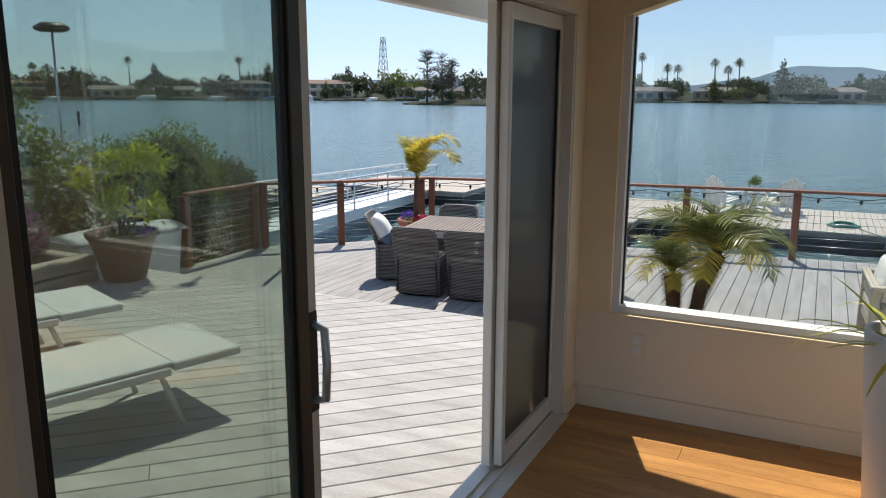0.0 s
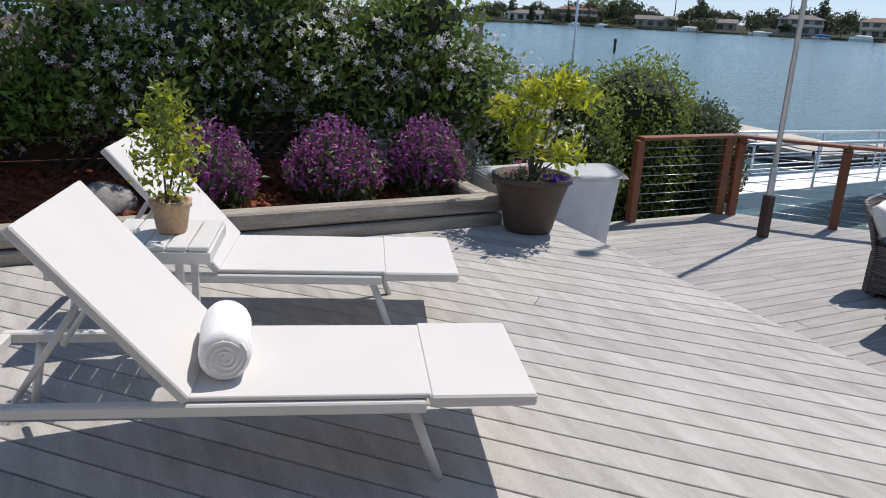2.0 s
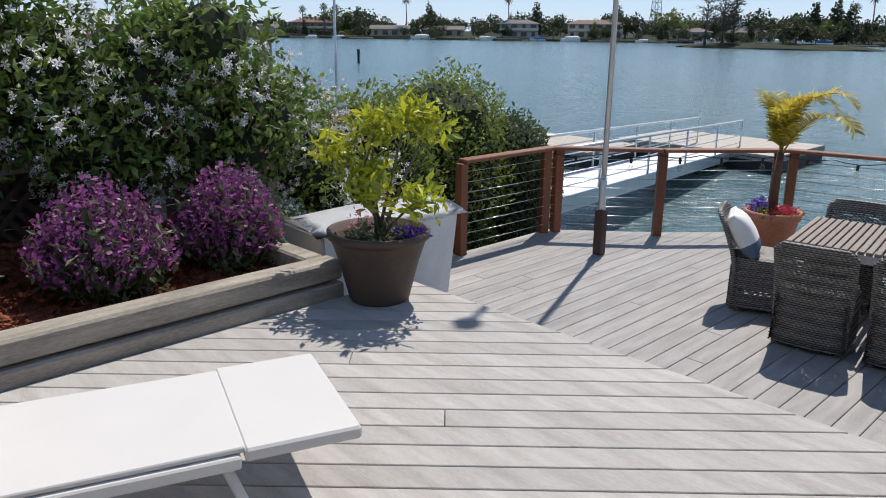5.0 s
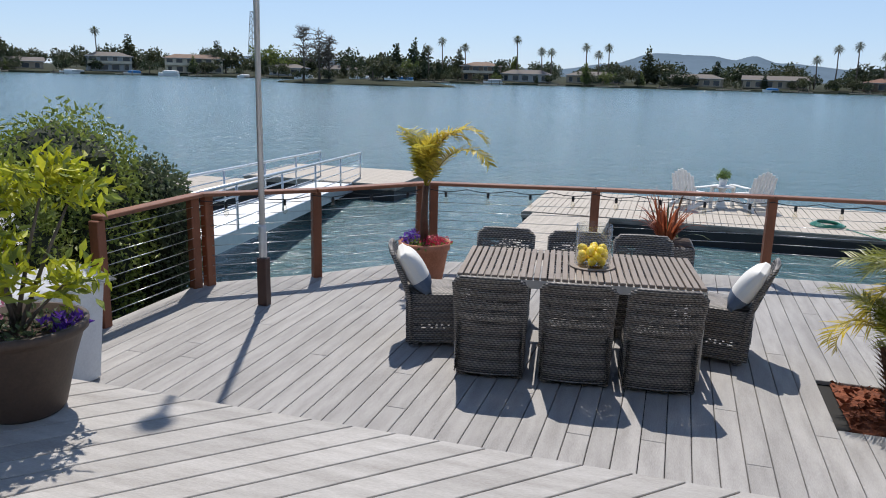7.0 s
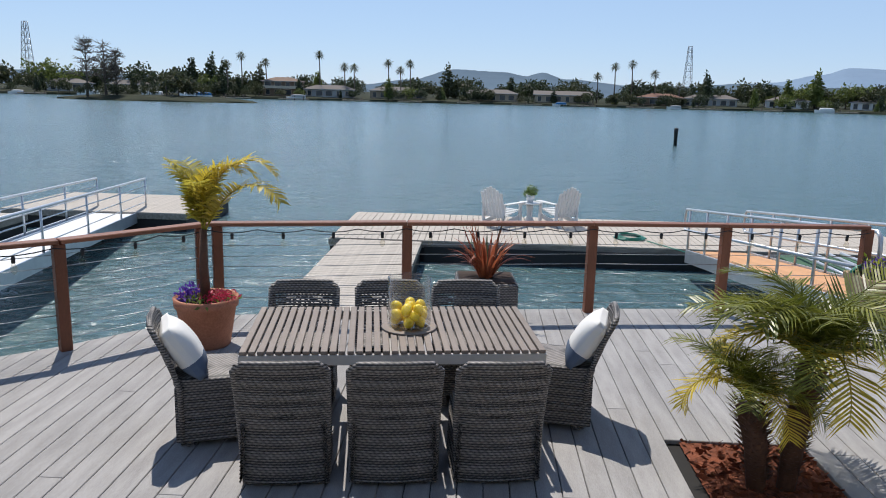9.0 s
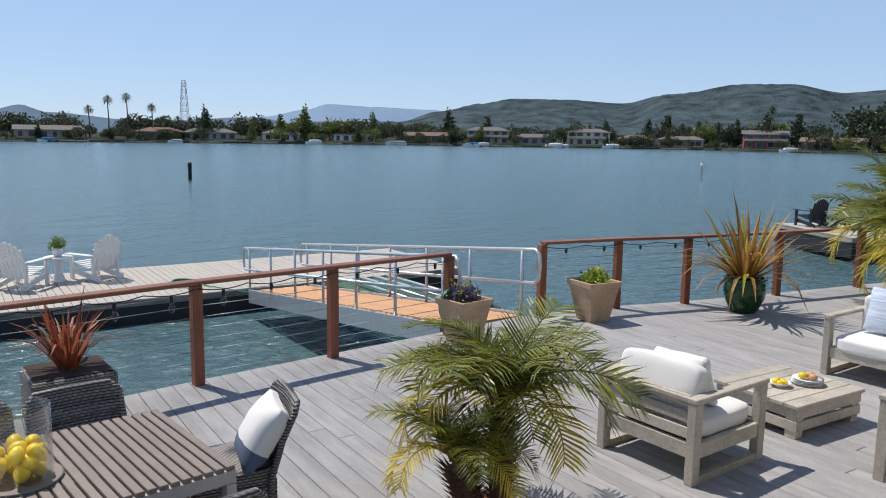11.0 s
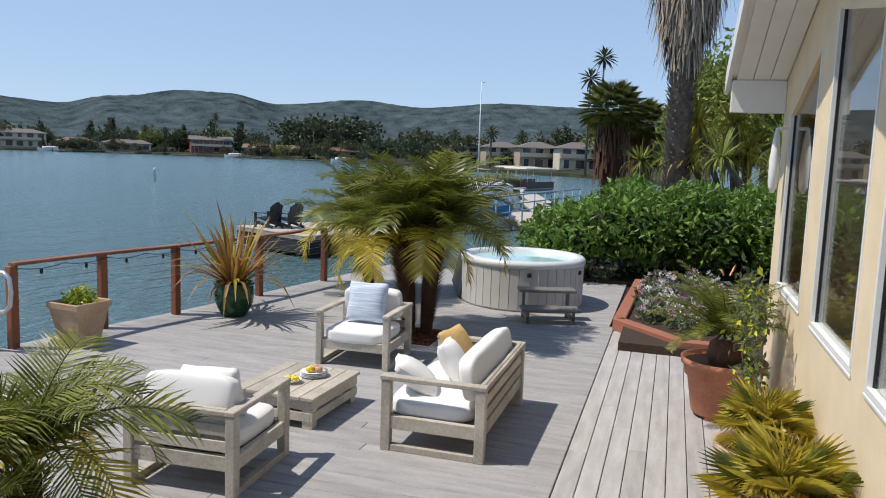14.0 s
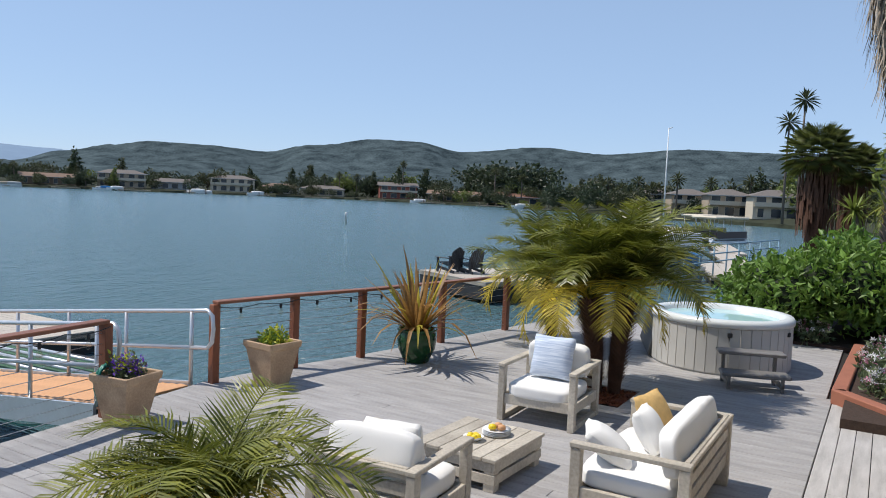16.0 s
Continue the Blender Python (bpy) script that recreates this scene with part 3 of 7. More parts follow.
# ---- dining set ----
def weave(bm, surf, nu, nv, th=0.012, gaps=()):
    """A woven panel: a closed shell over surf(u, v) -> point, normal, with the over-and-under relief of cane."""
    for sgn in (1, -1):
        g = []
        for j in range(nv + 1):
            row = []
            for i in range(nu + 1):
                p, nr = surf(i / nu, j / nv)
                w = 0.005 * (1 if j % 2 else -0.4) + 0.0015 * (1 if (i + j) % 2 else -1)
                row.append(bm.verts.new(Vector(p) + Vector(nr) * (sgn * th / 2 + w * sgn)))
            g.append(row)
        for j in range(nv):
            for i in range(nu):
                if any(lo < j / nv < hi for lo, hi in gaps) and 2 < i < nu - 3 and j % 2 == 0 and (i * 73 + j * 151 + (i * j) % 11) % 7 < 3:
                    continue
                q = (g[j][i], g[j][i + 1], g[j + 1][i + 1], g[j + 1][i])
                bm.faces.new(q if sgn > 0 else q[::-1])
    return bm


def dining_chair(m, label):
    """A fully woven armless chair; it faces +y, its back at y = 0."""
    th = thing("dining_chair", m, label, "chair", "chairs round the dining table")
    W, H = 0.45, 0.75

    def back(u, v):
        w = (W + 0.03 * v) / 2
        x = -w + 2 * w * u
        y = 0.075 - 0.02 * v - 0.24 * max(0.0, v - 0.48) + 0.03 * (2 * u - 1) ** 2
        z = 0.03 + (H - 0.03) * v + (0.02 * (1 - (2 * u - 1) ** 4) if v > 0.97 else 0)
        return (x, y, z), (0, -1, 0)
    bm = bmesh.new()
    weave(bm, back, 40, 74, 0.016, ((0.0, 0.05), (0.52, 0.90)))
    part("backrest", bm, "wicker", th)
    bm = bmesh.new()
    tube(bm, [(-W / 2 + 0.01, 0.115, 0.02), (-W / 2 - 0.01, 0.09, 0.38), (-W / 2 - 0.012, 0.03, 0.58), (-W / 2 - 0.015, -0.035, H - 0.03), (-W / 2 + 0.03, -0.06, H + 0.012), (0, -0.072, H + 0.018), (W / 2 - 0.03, -0.06, H + 0.012),
              (W / 2 + 0.015, -0.035, H - 0.03), (W / 2 + 0.012, 0.03, 0.58), (W / 2 + 0.01, 0.09, 0.38), (W / 2, 0.10, 0.02)], 0.018, 7)
    part("back_rim", bm, "wicker", th)
    bm = cushion(W, 0.44, 0.08, 0.3, 10)
    bmesh.ops.translate(bm, vec=(0, 0.27, 0.36), verts=bm.verts)
    part("seat", bm, "wicker", th)
    for s, nm in ((-1, "side_panel"), (1, "side_panel")):
        def side(u, v, s=s):
            y = 0.06 + 0.42 * u
            return (s * (W / 2 - 0.01 + 0.015 * (1 - v)), y, 0.04 + 0.34 * v), (s, 0, 0)
        bm = bmesh.new()
        weave(bm, side, 22, 30, 0.015, ((0.30, 0.42),))
        part(nm, bm, "wicker", th)

    def front(u, v):
        return (-W / 2 + W * u, 0.48 + 0.01 * (1 - v), 0.10 + 0.28 * v), (0, 1, 0)
    bm = bmesh.new()
    weave(bm, front, 26, 24, 0.015)
    part("front_panel", bm, "wicker", th)
    for x in (-W / 2 + 0.03, W / 2 - 0.03):
        for y in (0.14, 0.45):
            part("leg", boxes((x - 0.02, x + 0.02, y - 0.02, y + 0.02, 0, 0.36), bevel=0.004), "wicker", th)
    return th


TX, TY, TR = -1.54, 7.40, 8.0
TB = pose(TX, TY, 0, 0, 0, TR)
TL, TW, TH = 1.76, 0.92, 0.69
table = thing("dining_table", TB, "long outdoor dining table with brown slatted top and pale metal frame", "table")
ns = 35
slat = boxes((0, TL / ns - 0.012, -TW / 2, TW / 2, TH - 0.022, TH), bevel=0.003)
first = part("slat", slat, "slat", table)
for k in range(ns):
    ob = first if k == 0 else new("slat", first.data)
    ob.parent = table
    ob.matrix_local = pose(-TL / 2 + k * TL / ns + 0.006, 0, 0)
part("frame", boxes((-TL / 2, TL / 2, -TW / 2, -TW / 2 + 0.03, TH - 0.085, TH - 0.024), (-TL / 2, TL / 2, TW / 2 - 0.03, TW / 2, TH - 0.085, TH - 0.024),
                    (-TL / 2, -TL / 2 + 0.03, -TW / 2 + 0.03, TW / 2 - 0.03, TH - 0.085, TH - 0.024), (TL / 2 - 0.03, TL / 2, -TW / 2 + 0.03, TW / 2 - 0.03, TH - 0.085, TH - 0.024),
                    (-0.03, 0.03, -TW / 2 + 0.03, TW / 2 - 0.03, TH - 0.07, TH - 0.024), bevel=0.003), "tframe", table)
for x in (-TL / 2, TL / 2 - 0.05):
    for y in (-TW / 2, TW / 2 - 0.05):
        part("leg", boxes((x, x + 0.05, y, y + 0.05, 0, TH - 0.086), bevel=0.004), "tframe", table)

chair = dining_chair(TB @ pose(-0.60, -0.80, 0), "dark grey woven wicker dining chair pushed up to the table")
copy_thing(chair, TB @ pose(-0.01, -0.82, 0))
copy_thing(chair, TB @ pose(0.56, -0.83, 0))
for x in (-0.62, 0.0, 0.56):
    copy_thing(chair, TB @ pose(x, 0.80, 0, 0, 0, 180))
c1 = copy_thing(chair, TB @ pose(-1.40, -0.02, 0, 0, 0, -78))
c2 = copy_thing(chair, TB @ pose(1.40, 0.10, 0, 0, 0, 74))
for c in (c1, c2):
    c["label"] = "dark grey woven wicker chair holding a two-tone cushion"


def scatter_pillow(m, size, label, main, low=None, group="scatter cushions"):
    th = thing("scatter_cushion", m, label, "cushion", group)
    bm = pillow(size, 0.14)
    if low:
        for f in bm.faces:
            f.material_index = 1 if f.calc_center_median().z < size * 0.34 else 0
    part("cover", bm, main, th, mats=(low,) if low else (), smooth=True)
    return th


scatter_pillow(TB @ pose(-1.17, -0.04, 0.435, 33, 0, -74), 0.38, "white cushion with slate-blue lower band on a wicker chair", "cushion", "slate")
scatter_pillow(TB @ pose(1.17, 0.08, 0.435, 33, 0, 70), 0.38, "white cushion with slate-blue lower band on a wicker chair", "cushion", "slate")

# glass vase of lemons on a round tray
vx = TB @ Vector((0.10, -0.02, TH))
tray = thing("round_tray", pose(*vx), "flat woven round tray under a glass vase", "tray")
part("disc", turned([(0.17, 0.002), (0.175, 0.01), (0.165, 0.012)], 28), "slat", tray)
vase = thing("glass_vase", pose(vx.x, vx.y, vx.z + 0.013), "clear glass cylinder vase filled with yellow lemons", "vase")
vg = part("glass", turned([(0.128, 0.0), (0.136, 0.01), (0.136, 0.31), (0.130, 0.31), (0.129, 0.014), (0.05, 0.013)], 32), "glass", vase)
vg.visible_shadow = False
random.seed(5)
for k in range(20):
    lay = k // 7
    a = k * 2.4
    r = 0.084 if k % 7 else 0.0
    bm = turned([(0.004, -0.044), (0.02, -0.034), (0.032, -0.012), (0.033, 0.008), (0.022, 0.03), (0.006, 0.043)], 12)
    lm = thing("lemon", pose(vx.x + r * math.cos(a), vx.y + r * math.sin(a), vx.z + 0.058 + 0.040 * lay), "ripe yellow lemon in a glass vase", "lemon", "lemons in the vase")
    part("fruit", bm, "lemon", lm, smooth=True).matrix_local = pose(0, 0, 0, random.uniform(30, 150), 0, random.uniform(0, 360))


# ---- sun loungers on the upper terrace ----
def lounger(m, label):
    """Head end at y = 0, foot end at y = L; its left side at x = -W/2."""
    th = thing("sun_lounger", m, label, "sun lounger", "sun loungers")
    W, L, Z = 0.62, 1.92, 0.335
    part("foot_panel", boxes((-W / 2, W / 2, 1.557, L, Z - 0.045, Z), bevel=0.008), "sling", th)
    bm = boxes((-W / 2 + 0.02, W / 2 - 0.02, 0.75, 1.56, Z - 0.02, Z - 0.001), bevel=0.004)
    part("seat_panel", bm, "sling", th)
    for s in (-1, 1):
        x = s * (W / 2 - 0.02)
        part("side_rail", boxes((x - 0.02, x + 0.02, -0.02, 1.545, Z - 0.065, Z - 0.022), bevel=0.006), "wframe", th)
        for y, dy in ((0.12, -0.05), (1.50, 0.10)):
            bm = bmesh.new()
            tube(bm, [(x * 0.96, y, Z - 0.06), (x * 0.96, y + dy, 0.0)], 0.017, 6)
            part("leg", bm, "wframe", th)
    part("head_bar", boxes((-W / 2 + 0.04, W / 2 - 0.04, -0.02, 0.02, Z - 0.065, Z - 0.022), bevel=0.005), "wframe", th)
    bk = part("backrest", boxes((-W / 2, W / 2, -0.74, 0, -0.015, 0.02), bevel=0.006), "sling", th)
    bk.matrix_local = pose(0, 0.77, Z - 0.01, -50, 0, 0)
    for s in (-1, 1):
        bm = bmesh.new()
        tube(bm, [(s * 0.22, 0.45, Z + 0.30), (s * 0.22, 0.22, Z - 0.05)], 0.012, 6)
        part("back_strut", bm, "wframe", th)
    return th


U = DECK_UP
LA = math.degrees(math.atan2(-0.19, 0.57)) + 180          # across direction of the loungers
la = lounger(pose(-1.83, 1.00, U, 0, 0, -18.5), "white sling sun lounger with raised back and rolled towel")
la.matrix_world = Matrix.Translation((-1.165, 2.645, U)) @ pose(0, 0, 0, 0, 0, -18.5) @ Matrix.Translation((0, -1.92, 0))
lb = copy_thing(la, Matrix.Translation((-2.35, 2.945, U)) @ pose(0, 0, 0, 0, 0, -20) @ Matrix.Translation((0, -1.92, 0)))


def towel_roll(m):
    th = thing("rolled_towel", m, "white rolled-up bath towel lying on a sun lounger", "towel", "rolled towels")
    bm = turned([(0.02, -0.15), (0.06, -0.152), (0.082, -0.142), (0.088, -0.10), (0.085, 0.0), (0.088, 0.10), (0.082, 0.142), (0.06, 0.152), (0.02, 0.15)], 24)
    for sg in (-1, 1):
        tube(bm, [(0.0012 * i * math.cos(i * 0.45), 0.0012 * i * math.sin(i * 0.45), sg * 0.150) for i in range(8, 62)], 0.006, 5)
    bmesh.ops.rotate(bm, cent=(0, 0, 0), matrix=Matrix.Rotation(radians(90), 3, "Y"), verts=bm.verts)
    bmesh.ops.translate(bm, vec=(0, 0, 0.088), verts=bm.verts)
    for v in bm.verts:
        v.co += 0.004 * Vector(noise.noise_vector(v.co * 14))
    part("cloth", bm, "towel", th, smooth=True)


towel_roll(la.matrix_world @ pose(0.02, 0.86, 0.337, 0, 0, 8))
towel_roll(lb.matrix_world @ pose(0.05, 0.86, 0.337, 0, 0, 8))

# slatted side table between the loungers
side = thing("side_table", pose(-2.25, 1.52, U, 0, 0, -18), "small white slatted side table between sun loungers", "side table")
for k in range(5):
    part("slat", boxes((-0.21, 0.21, -0.21 + k * 0.086, -0.132 + k * 0.086, 0.58, 0.60), bevel=0.003), "wframe", side)
part("apron", boxes((-0.22, 0.22, -0.22, -0.20, 0.53, 0.578), (-0.22, 0.22, 0.20, 0.22, 0.53, 0.578), (-0.22, -0.20, -0.2, 0.2, 0.53, 0.578), (0.20, 0.22, -0.2, 0.2, 0.53, 0.578)), "wframe", side)
for x in (-0.17, 0.14):
    for y in (-0.10, 0.07):
        part("leg", boxes((x, x + 0.03, y, y + 0.03, 0, 0.528)), "wframe", side)


# ---- lounge set ----
def lounge_seat(m, name, W, label, cat):
    """Teak box-frame seat, W wide; faces +y, its back at y = 0, centred on x."""
    th = thing(name, m, label, cat, "teak lounge set")
    D, A, S = 0.80, 0.575, 0.30
    for s in (-1, 1):
        x0, x1 = (-W / 2, -W / 2 + 0.065) if s < 0 else (W / 2 - 0.065, W / 2)
        part("front_leg", boxes((x0, x1, D - 0.075, D, 0, A - 0.036), bevel=0.005), "teak", th)
        part("rear_leg", boxes((x0, x1, 0, 0.075, 0, A - 0.036), bevel=0.005), "teak", th)
        part("arm", boxes((x0 - 0.006, x1 + 0.006, -0.005, D + 0.008, A - 0.035, A), bevel=0.006), "teak", th)
        part("foot_rail", boxes((x0 + 0.006, x1 - 0.006, 0.076, D - 0.076, 0.0, 0.05), bevel=0.004), "teak", th)
        part("side_rail", boxes((x0 + 0.01, x1 - 0.01, 0.076, D - 0.076, 0.17, 0.27), bevel=0.004), "teak", th)
    part("front_rail", boxes((-W / 2 + 0.066, W / 2 - 0.066, D - 0.06, D - 0.02, 0.17, 0.27), bevel=0.004), "teak", th)
    part("rear_rail", boxes((-W / 2 + 0.066, W / 2 - 0.066, 0.02, 0.06, 0.17, 0.27), bevel=0.004), "teak", th)
    part("seat_board", boxes((-W / 2 + 0.066, W / 2 - 0.066, 0.061, D - 0.061, 0.20, 0.235)), "teak", th)
    for k in range(3):
        z = 0.295 + k * 0.105
        part("back_slat", boxes((-W / 2 + 0.066, W / 2 - 0.066, 0.02, 0.05, z, z + 0.075), bevel=0.004), "teak", th)
    part("top_rail", boxes((-W / 2 + 0.066, W / 2 - 0.066, -0.003, 0.062, A - 0.034, A - 0.002), bevel=0.005), "teak", th)
    n = 1 if W < 1 else 1
    cw = (W - 0.14) / n
    for k in range(n):
        cx = -W / 2 + 0.07 + cw * (k + 0.5)
        bm = cushion(cw, D - 0.10, 0.15, 0.35, 10)
        bmesh.ops.translate(bm, vec=(cx, D / 2 + 0.045, 0.236), verts=bm.verts)
        part("seat_cushion", bm, "cushion", th, smooth=True)
        bm = cushion(cw - 0.01, 0.34, 0.15, 0.35, 10)
        bmesh.ops.rotate(bm, cent=(0, 0, 0), matrix=Matrix.Rotation(radians(78), 3, "X"), verts=bm.verts)
        lowest = min(v.co.z for v in bm.verts)
        bmesh.ops.translate(bm, vec=(cx, 0.235, 0.395 - lowest), verts=bm.verts)
        part("back_cushion", bm, "cushion", th, smooth=True)
    return th


sofa = lounge_seat(pose(4.06, 5.42, 0), "loveseat", 1.48, "weathered teak loveseat with white seat and back cushions", "sofa")
arm1 = lounge_seat(pose(2.17, 7.15, 0, 0, 0, -87), "lounge_armchair", 0.80, "weathered teak armchair with white cushions by the coffee table", "armchair")
arm2 = copy_thing(arm1, pose(6.04, 7.33, 0, 0, 0, 92))
scatter_pillow(pose(5.60, 7.31, 0.405, 18, 0, 92), 0.44, "pale blue cushion with woven white stripes on an armchair", "bluestripe")
scatter_pillow(pose(2.60, 7.12, 0.40, 26, 0, -80), 0.40, "white and pale blue cushion on an armchair", "cushion", "bluestripe")
scatter_pillow(pose(4.40, 5.84, 0.395, 30, 0, 172), 0.38, "fluffy mustard-yellow cushion on the loveseat", "yellowc")
scatter_pillow(pose(3.72, 5.92, 0.395, 56, 0, 200), 0.38, "crumpled white cushion on the loveseat", "cushion")
scatter_pillow(pose(4.08, 5.80, 0.395, 30, 0, 184), 0.34, "plain white cushion on the loveseat", "cushion")

ct = thing("coffee_table", pose(3.90, 7.20, 0, 0, 0, -2), "low weathered teak coffee table with plank top", "coffee table")
for k in range(6):
    part("plank", boxes((-0.43, 0.43, -0.375 + k * 0.1255, -0.255 + k * 0.1255, 0.235, 0.265), bevel=0.004), "teak", ct)
for z in (0.06, 0.155):
    part("apron", boxes((-0.41, 0.41, -0.36, -0.335, z, z + 0.075), (-0.41, 0.41, 0.335, 0.36, z, z + 0.075), (-0.41, -0.385, -0.335, 0.335, z, z + 0.075),
                        (0.385, 0.41, -0.335, 0.335, z, z + 0.075), bevel=0.003), "teak", ct)
for x in (-0.40, 0.31):
    for y in (-0.35, 0.26):
        part("leg", boxes((x, x + 0.09, y, y + 0.09, 0, 0.233), bevel=0.003), "teak", ct)
plates = thing("plate_stack", pose(4.02, 7.12, 0.266), "stack of white plates with fruit on the coffee table", "plates")
for k in range(4):
    part("plate", turned([(0.06, 0.0), (0.115, 0.012), (0.118, 0.015), (0.06, 0.006)], 24), "cushion", plates).matrix_local = pose(0.004 * k, 0, 0.011 * k)
for k, (x, y) in enumerate(((-0.03, 0.02), (0.04, 0.0), (0.0, -0.05))):
    part("fruit_slice", turned([(0.01, 0), (0.035, 0.008), (0.03, 0.035), (0.008, 0.045)], 12), "orange_deck" if k else "lemon", plates, smooth=True).matrix_local = pose(x, y, 0.048)
bowl = thing("fruit_bowl", pose(3.78, 7.20, 0.266), "white bowl of cut yellow fruit on the coffee table", "bowl")
part("dish", turned([(0.04, 0), (0.085, 0.035), (0.08, 0.036), (0.04, 0.012)], 24), "cushion", bowl, smooth=True)
for k in range(5):
    part("fruit_slice", turned([(0.008, 0), (0.028, 0.01), (0.022, 0.03), (0.006, 0.036)], 10), "lemon", bowl, smooth=True).matrix_local = pose(0.035 * math.cos(k * 1.26), 0.035 * math.sin(k * 1.26), 0.02)

# ---- hot tub ----
SPX, SPY, SPR, SPH = 9.78, 6.42, 0.95, 0.735
spa = thing("hot_tub", pose(SPX, SPY, 0), "round beige hot tub with panelled skirt, filled with pale water", "hot tub")
part("skirt", turned([(SPR - 0.03, 0.0), (SPR - 0.025, 0.02), (SPR - 0.03, SPH - 0.10)], 64), "spa", spa)
npan = 42
for k in range(npan):
    a0, a1 = 2 * math.pi * k / npan, 2 * math.pi * (k + 0.93) / npan
    bm = bmesh.new()
    v = [bm.verts.new((r * math.cos(a), r * math.sin(a), z)) for r in (SPR - 0.028, SPR - 0.010) for a in (a0, a1) for z in (0.03, SPH - 0.11)]
    for q in ((0, 1, 3, 2), (4, 6, 7, 5), (0, 4, 5, 1), (2, 3, 7, 6), (1, 5, 7, 3), (0, 2, 6, 4)):
        bm.faces.new([v[i] for i in q])
    bmesh.ops.recalc_face_normals(bm, faces=bm.faces[:])
    part("skirt_panel", bm, "spa", spa)
bm = bmesh.new()
rings = []
for r, z in ((SPR - 0.03, SPH - 0.11), (SPR + 0.01, SPH - 0.10), (SPR + 0.015, SPH - 0.04), (SPR - 0.02, SPH), (SPR - 0.10, SPH), (SPR - 0.14, SPH - 0.03), (SPR - 0.22, SPH - 0.35), (0.05, SPH - 0.36)):
    rings.append([bm.verts.new((r * math.cos(2 * math.pi * j / 64), r * math.sin(2 * math.pi * j / 64), z)) for j in range(64)])
for a, b in zip(rings, rings[1:]):
    for j in range(64):
        bm.faces.new((a[j], a[(j + 1) % 64], b[(j + 1) % 64], b[j])).smooth = True
part("shell", bm, "spalip", spa, "pale acrylic rim and basin")
part("tub_water", turned([(SPR - 0.17, SPH - 0.075), (SPR - 0.165, SPH - 0.07)], 48), "spa_water", spa, "still pale turquoise water")
for a in (197, 255):
    bm = bmesh.new()
    box(bm, SPR - 0.02, SPR + 0.015, -0.03, 0.03, SPH - 0.22, SPH - 0.16, bevel=0.008)
    part("control", bm, "black", spa).matrix_local = pose(0, 0, 0, 0, 0, a)
st = thing("spa_steps", pose(8.50, 5.80, 0, 0, 0, -70), "dark grey two-tread steps in front of the hot tub", "steps")
for z, y0, y1 in ((0.17, -0.30, -0.02), (0.38, 0.0, 0.26)):
    part("tread", boxes((-0.40, 0.40, y0, y1, z, z + 0.045), bevel=0.01), "grey_plastic", st)
for x in (-0.33, 0.29):
    part("support", boxes((x, x + 0.04, -0.26, -0.22, 0, 0.17), (x, x + 0.04, 0.16, 0.22, 0, 0.38), (x, x + 0.04, -0.26, 0.2, 0.05, 0.10), bevel=0.004), "grey_plastic", st)
cov = thing("spa_cover", pose(10.1, 7.55, 0, 0, 0, 20), "folded grey hot tub cover leaning behind the tub", "spa cover")
cv = part("panel", boxes((-0.75, 0.75, -0.05, 0.05, 0, 0.62), bevel=0.02), "float", cov)
cv.matrix_local = pose(0, 0, 0.02, 14, 0, 0)

# ---- plants ----
def mesh_part(name, verts, faces, material, parent, mats=(), mi=None, label=""):
    me = bpy.data.meshes.new(name)
    me.from_pydata([tuple(v) for v in verts], [], faces)
    for mm in (material, *mats):
        me.materials.append(M[mm])
    if mi is not None:
        me.polygons.foreach_set("material_index", mi)
    ob = new(name, me)
    ob.parent = parent
    if label:
        tagged(ob, label)
    return ob


def leaves(rng, centres, size, long=2.0, fold=0.25, up=0.2):
    """Folded leaves (two triangles each) at points, turned at random; returns vertices and faces."""
    n = len(centres)
    d = rng.normal(size=(n, 3))
    d[:, 2] += up
    d /= np.linalg.norm(d, axis=1)[:, None]
    s = np.cross(d, rng.normal(size=(n, 3)))
    s /= np.linalg.norm(s, axis=1)[:, None]
    nr = np.cross(d, s)
    k = size * rng.uniform(0.6, 1.3, (n, 1))
    base = centres
    tip = base + d * k * long
    mid = base + d * k * long * 0.45
    a = mid + s * k * 0.5 + nr * k * fold
    b = mid - s * k * 0.5 + nr * k * fold
    v = np.stack([base, a, tip, b], 1).reshape(-1, 3)
    f = [(4 * i, 4 * i + 1, 4 * i + 2) for i in range(n)] + [(4 * i, 4 * i + 2, 4 * i + 3) for i in range(n)]
    return v, f


def stars(rng, centres, size):
    """Five-petalled flowers, each petal a small kite, facing at random but mostly outward and up."""
    V, F = [], []
    for c in centres:
        nrm = rng.normal(size=3) + np.array((0.5, 0.1, 0.5))
        nrm /= np.linalg.norm(nrm)
        u = np.cross(nrm, rng.normal(size=3))
        u /= np.linalg.norm(u)
        w = np.cross(nrm, u)
        k = size * rng.uniform(0.7, 1.25)
        for j in range(5):
            a = 2 * math.pi * j / 5
            d = u * math.cos(a) + w * math.sin(a)
            e = -u * math.sin(a) + w * math.cos(a)
            i = len(V)
            V += [c, c + d * k * 0.6 + e * k * 0.24, c + d * k + nrm * k * 0.15, c + d * k * 0.6 - e * k * 0.24]
            F.append((i, i + 1, i + 2, i + 3))
    return V, F


def sprays(rng, n, per, blobs, spread):
    """Flower places in loose sprays of some each."""
    c = blob_points(rng, n, blobs, 0.10)
    return np.concatenate([c + rng.normal(size=c.shape) * spread for _ in range(per)])


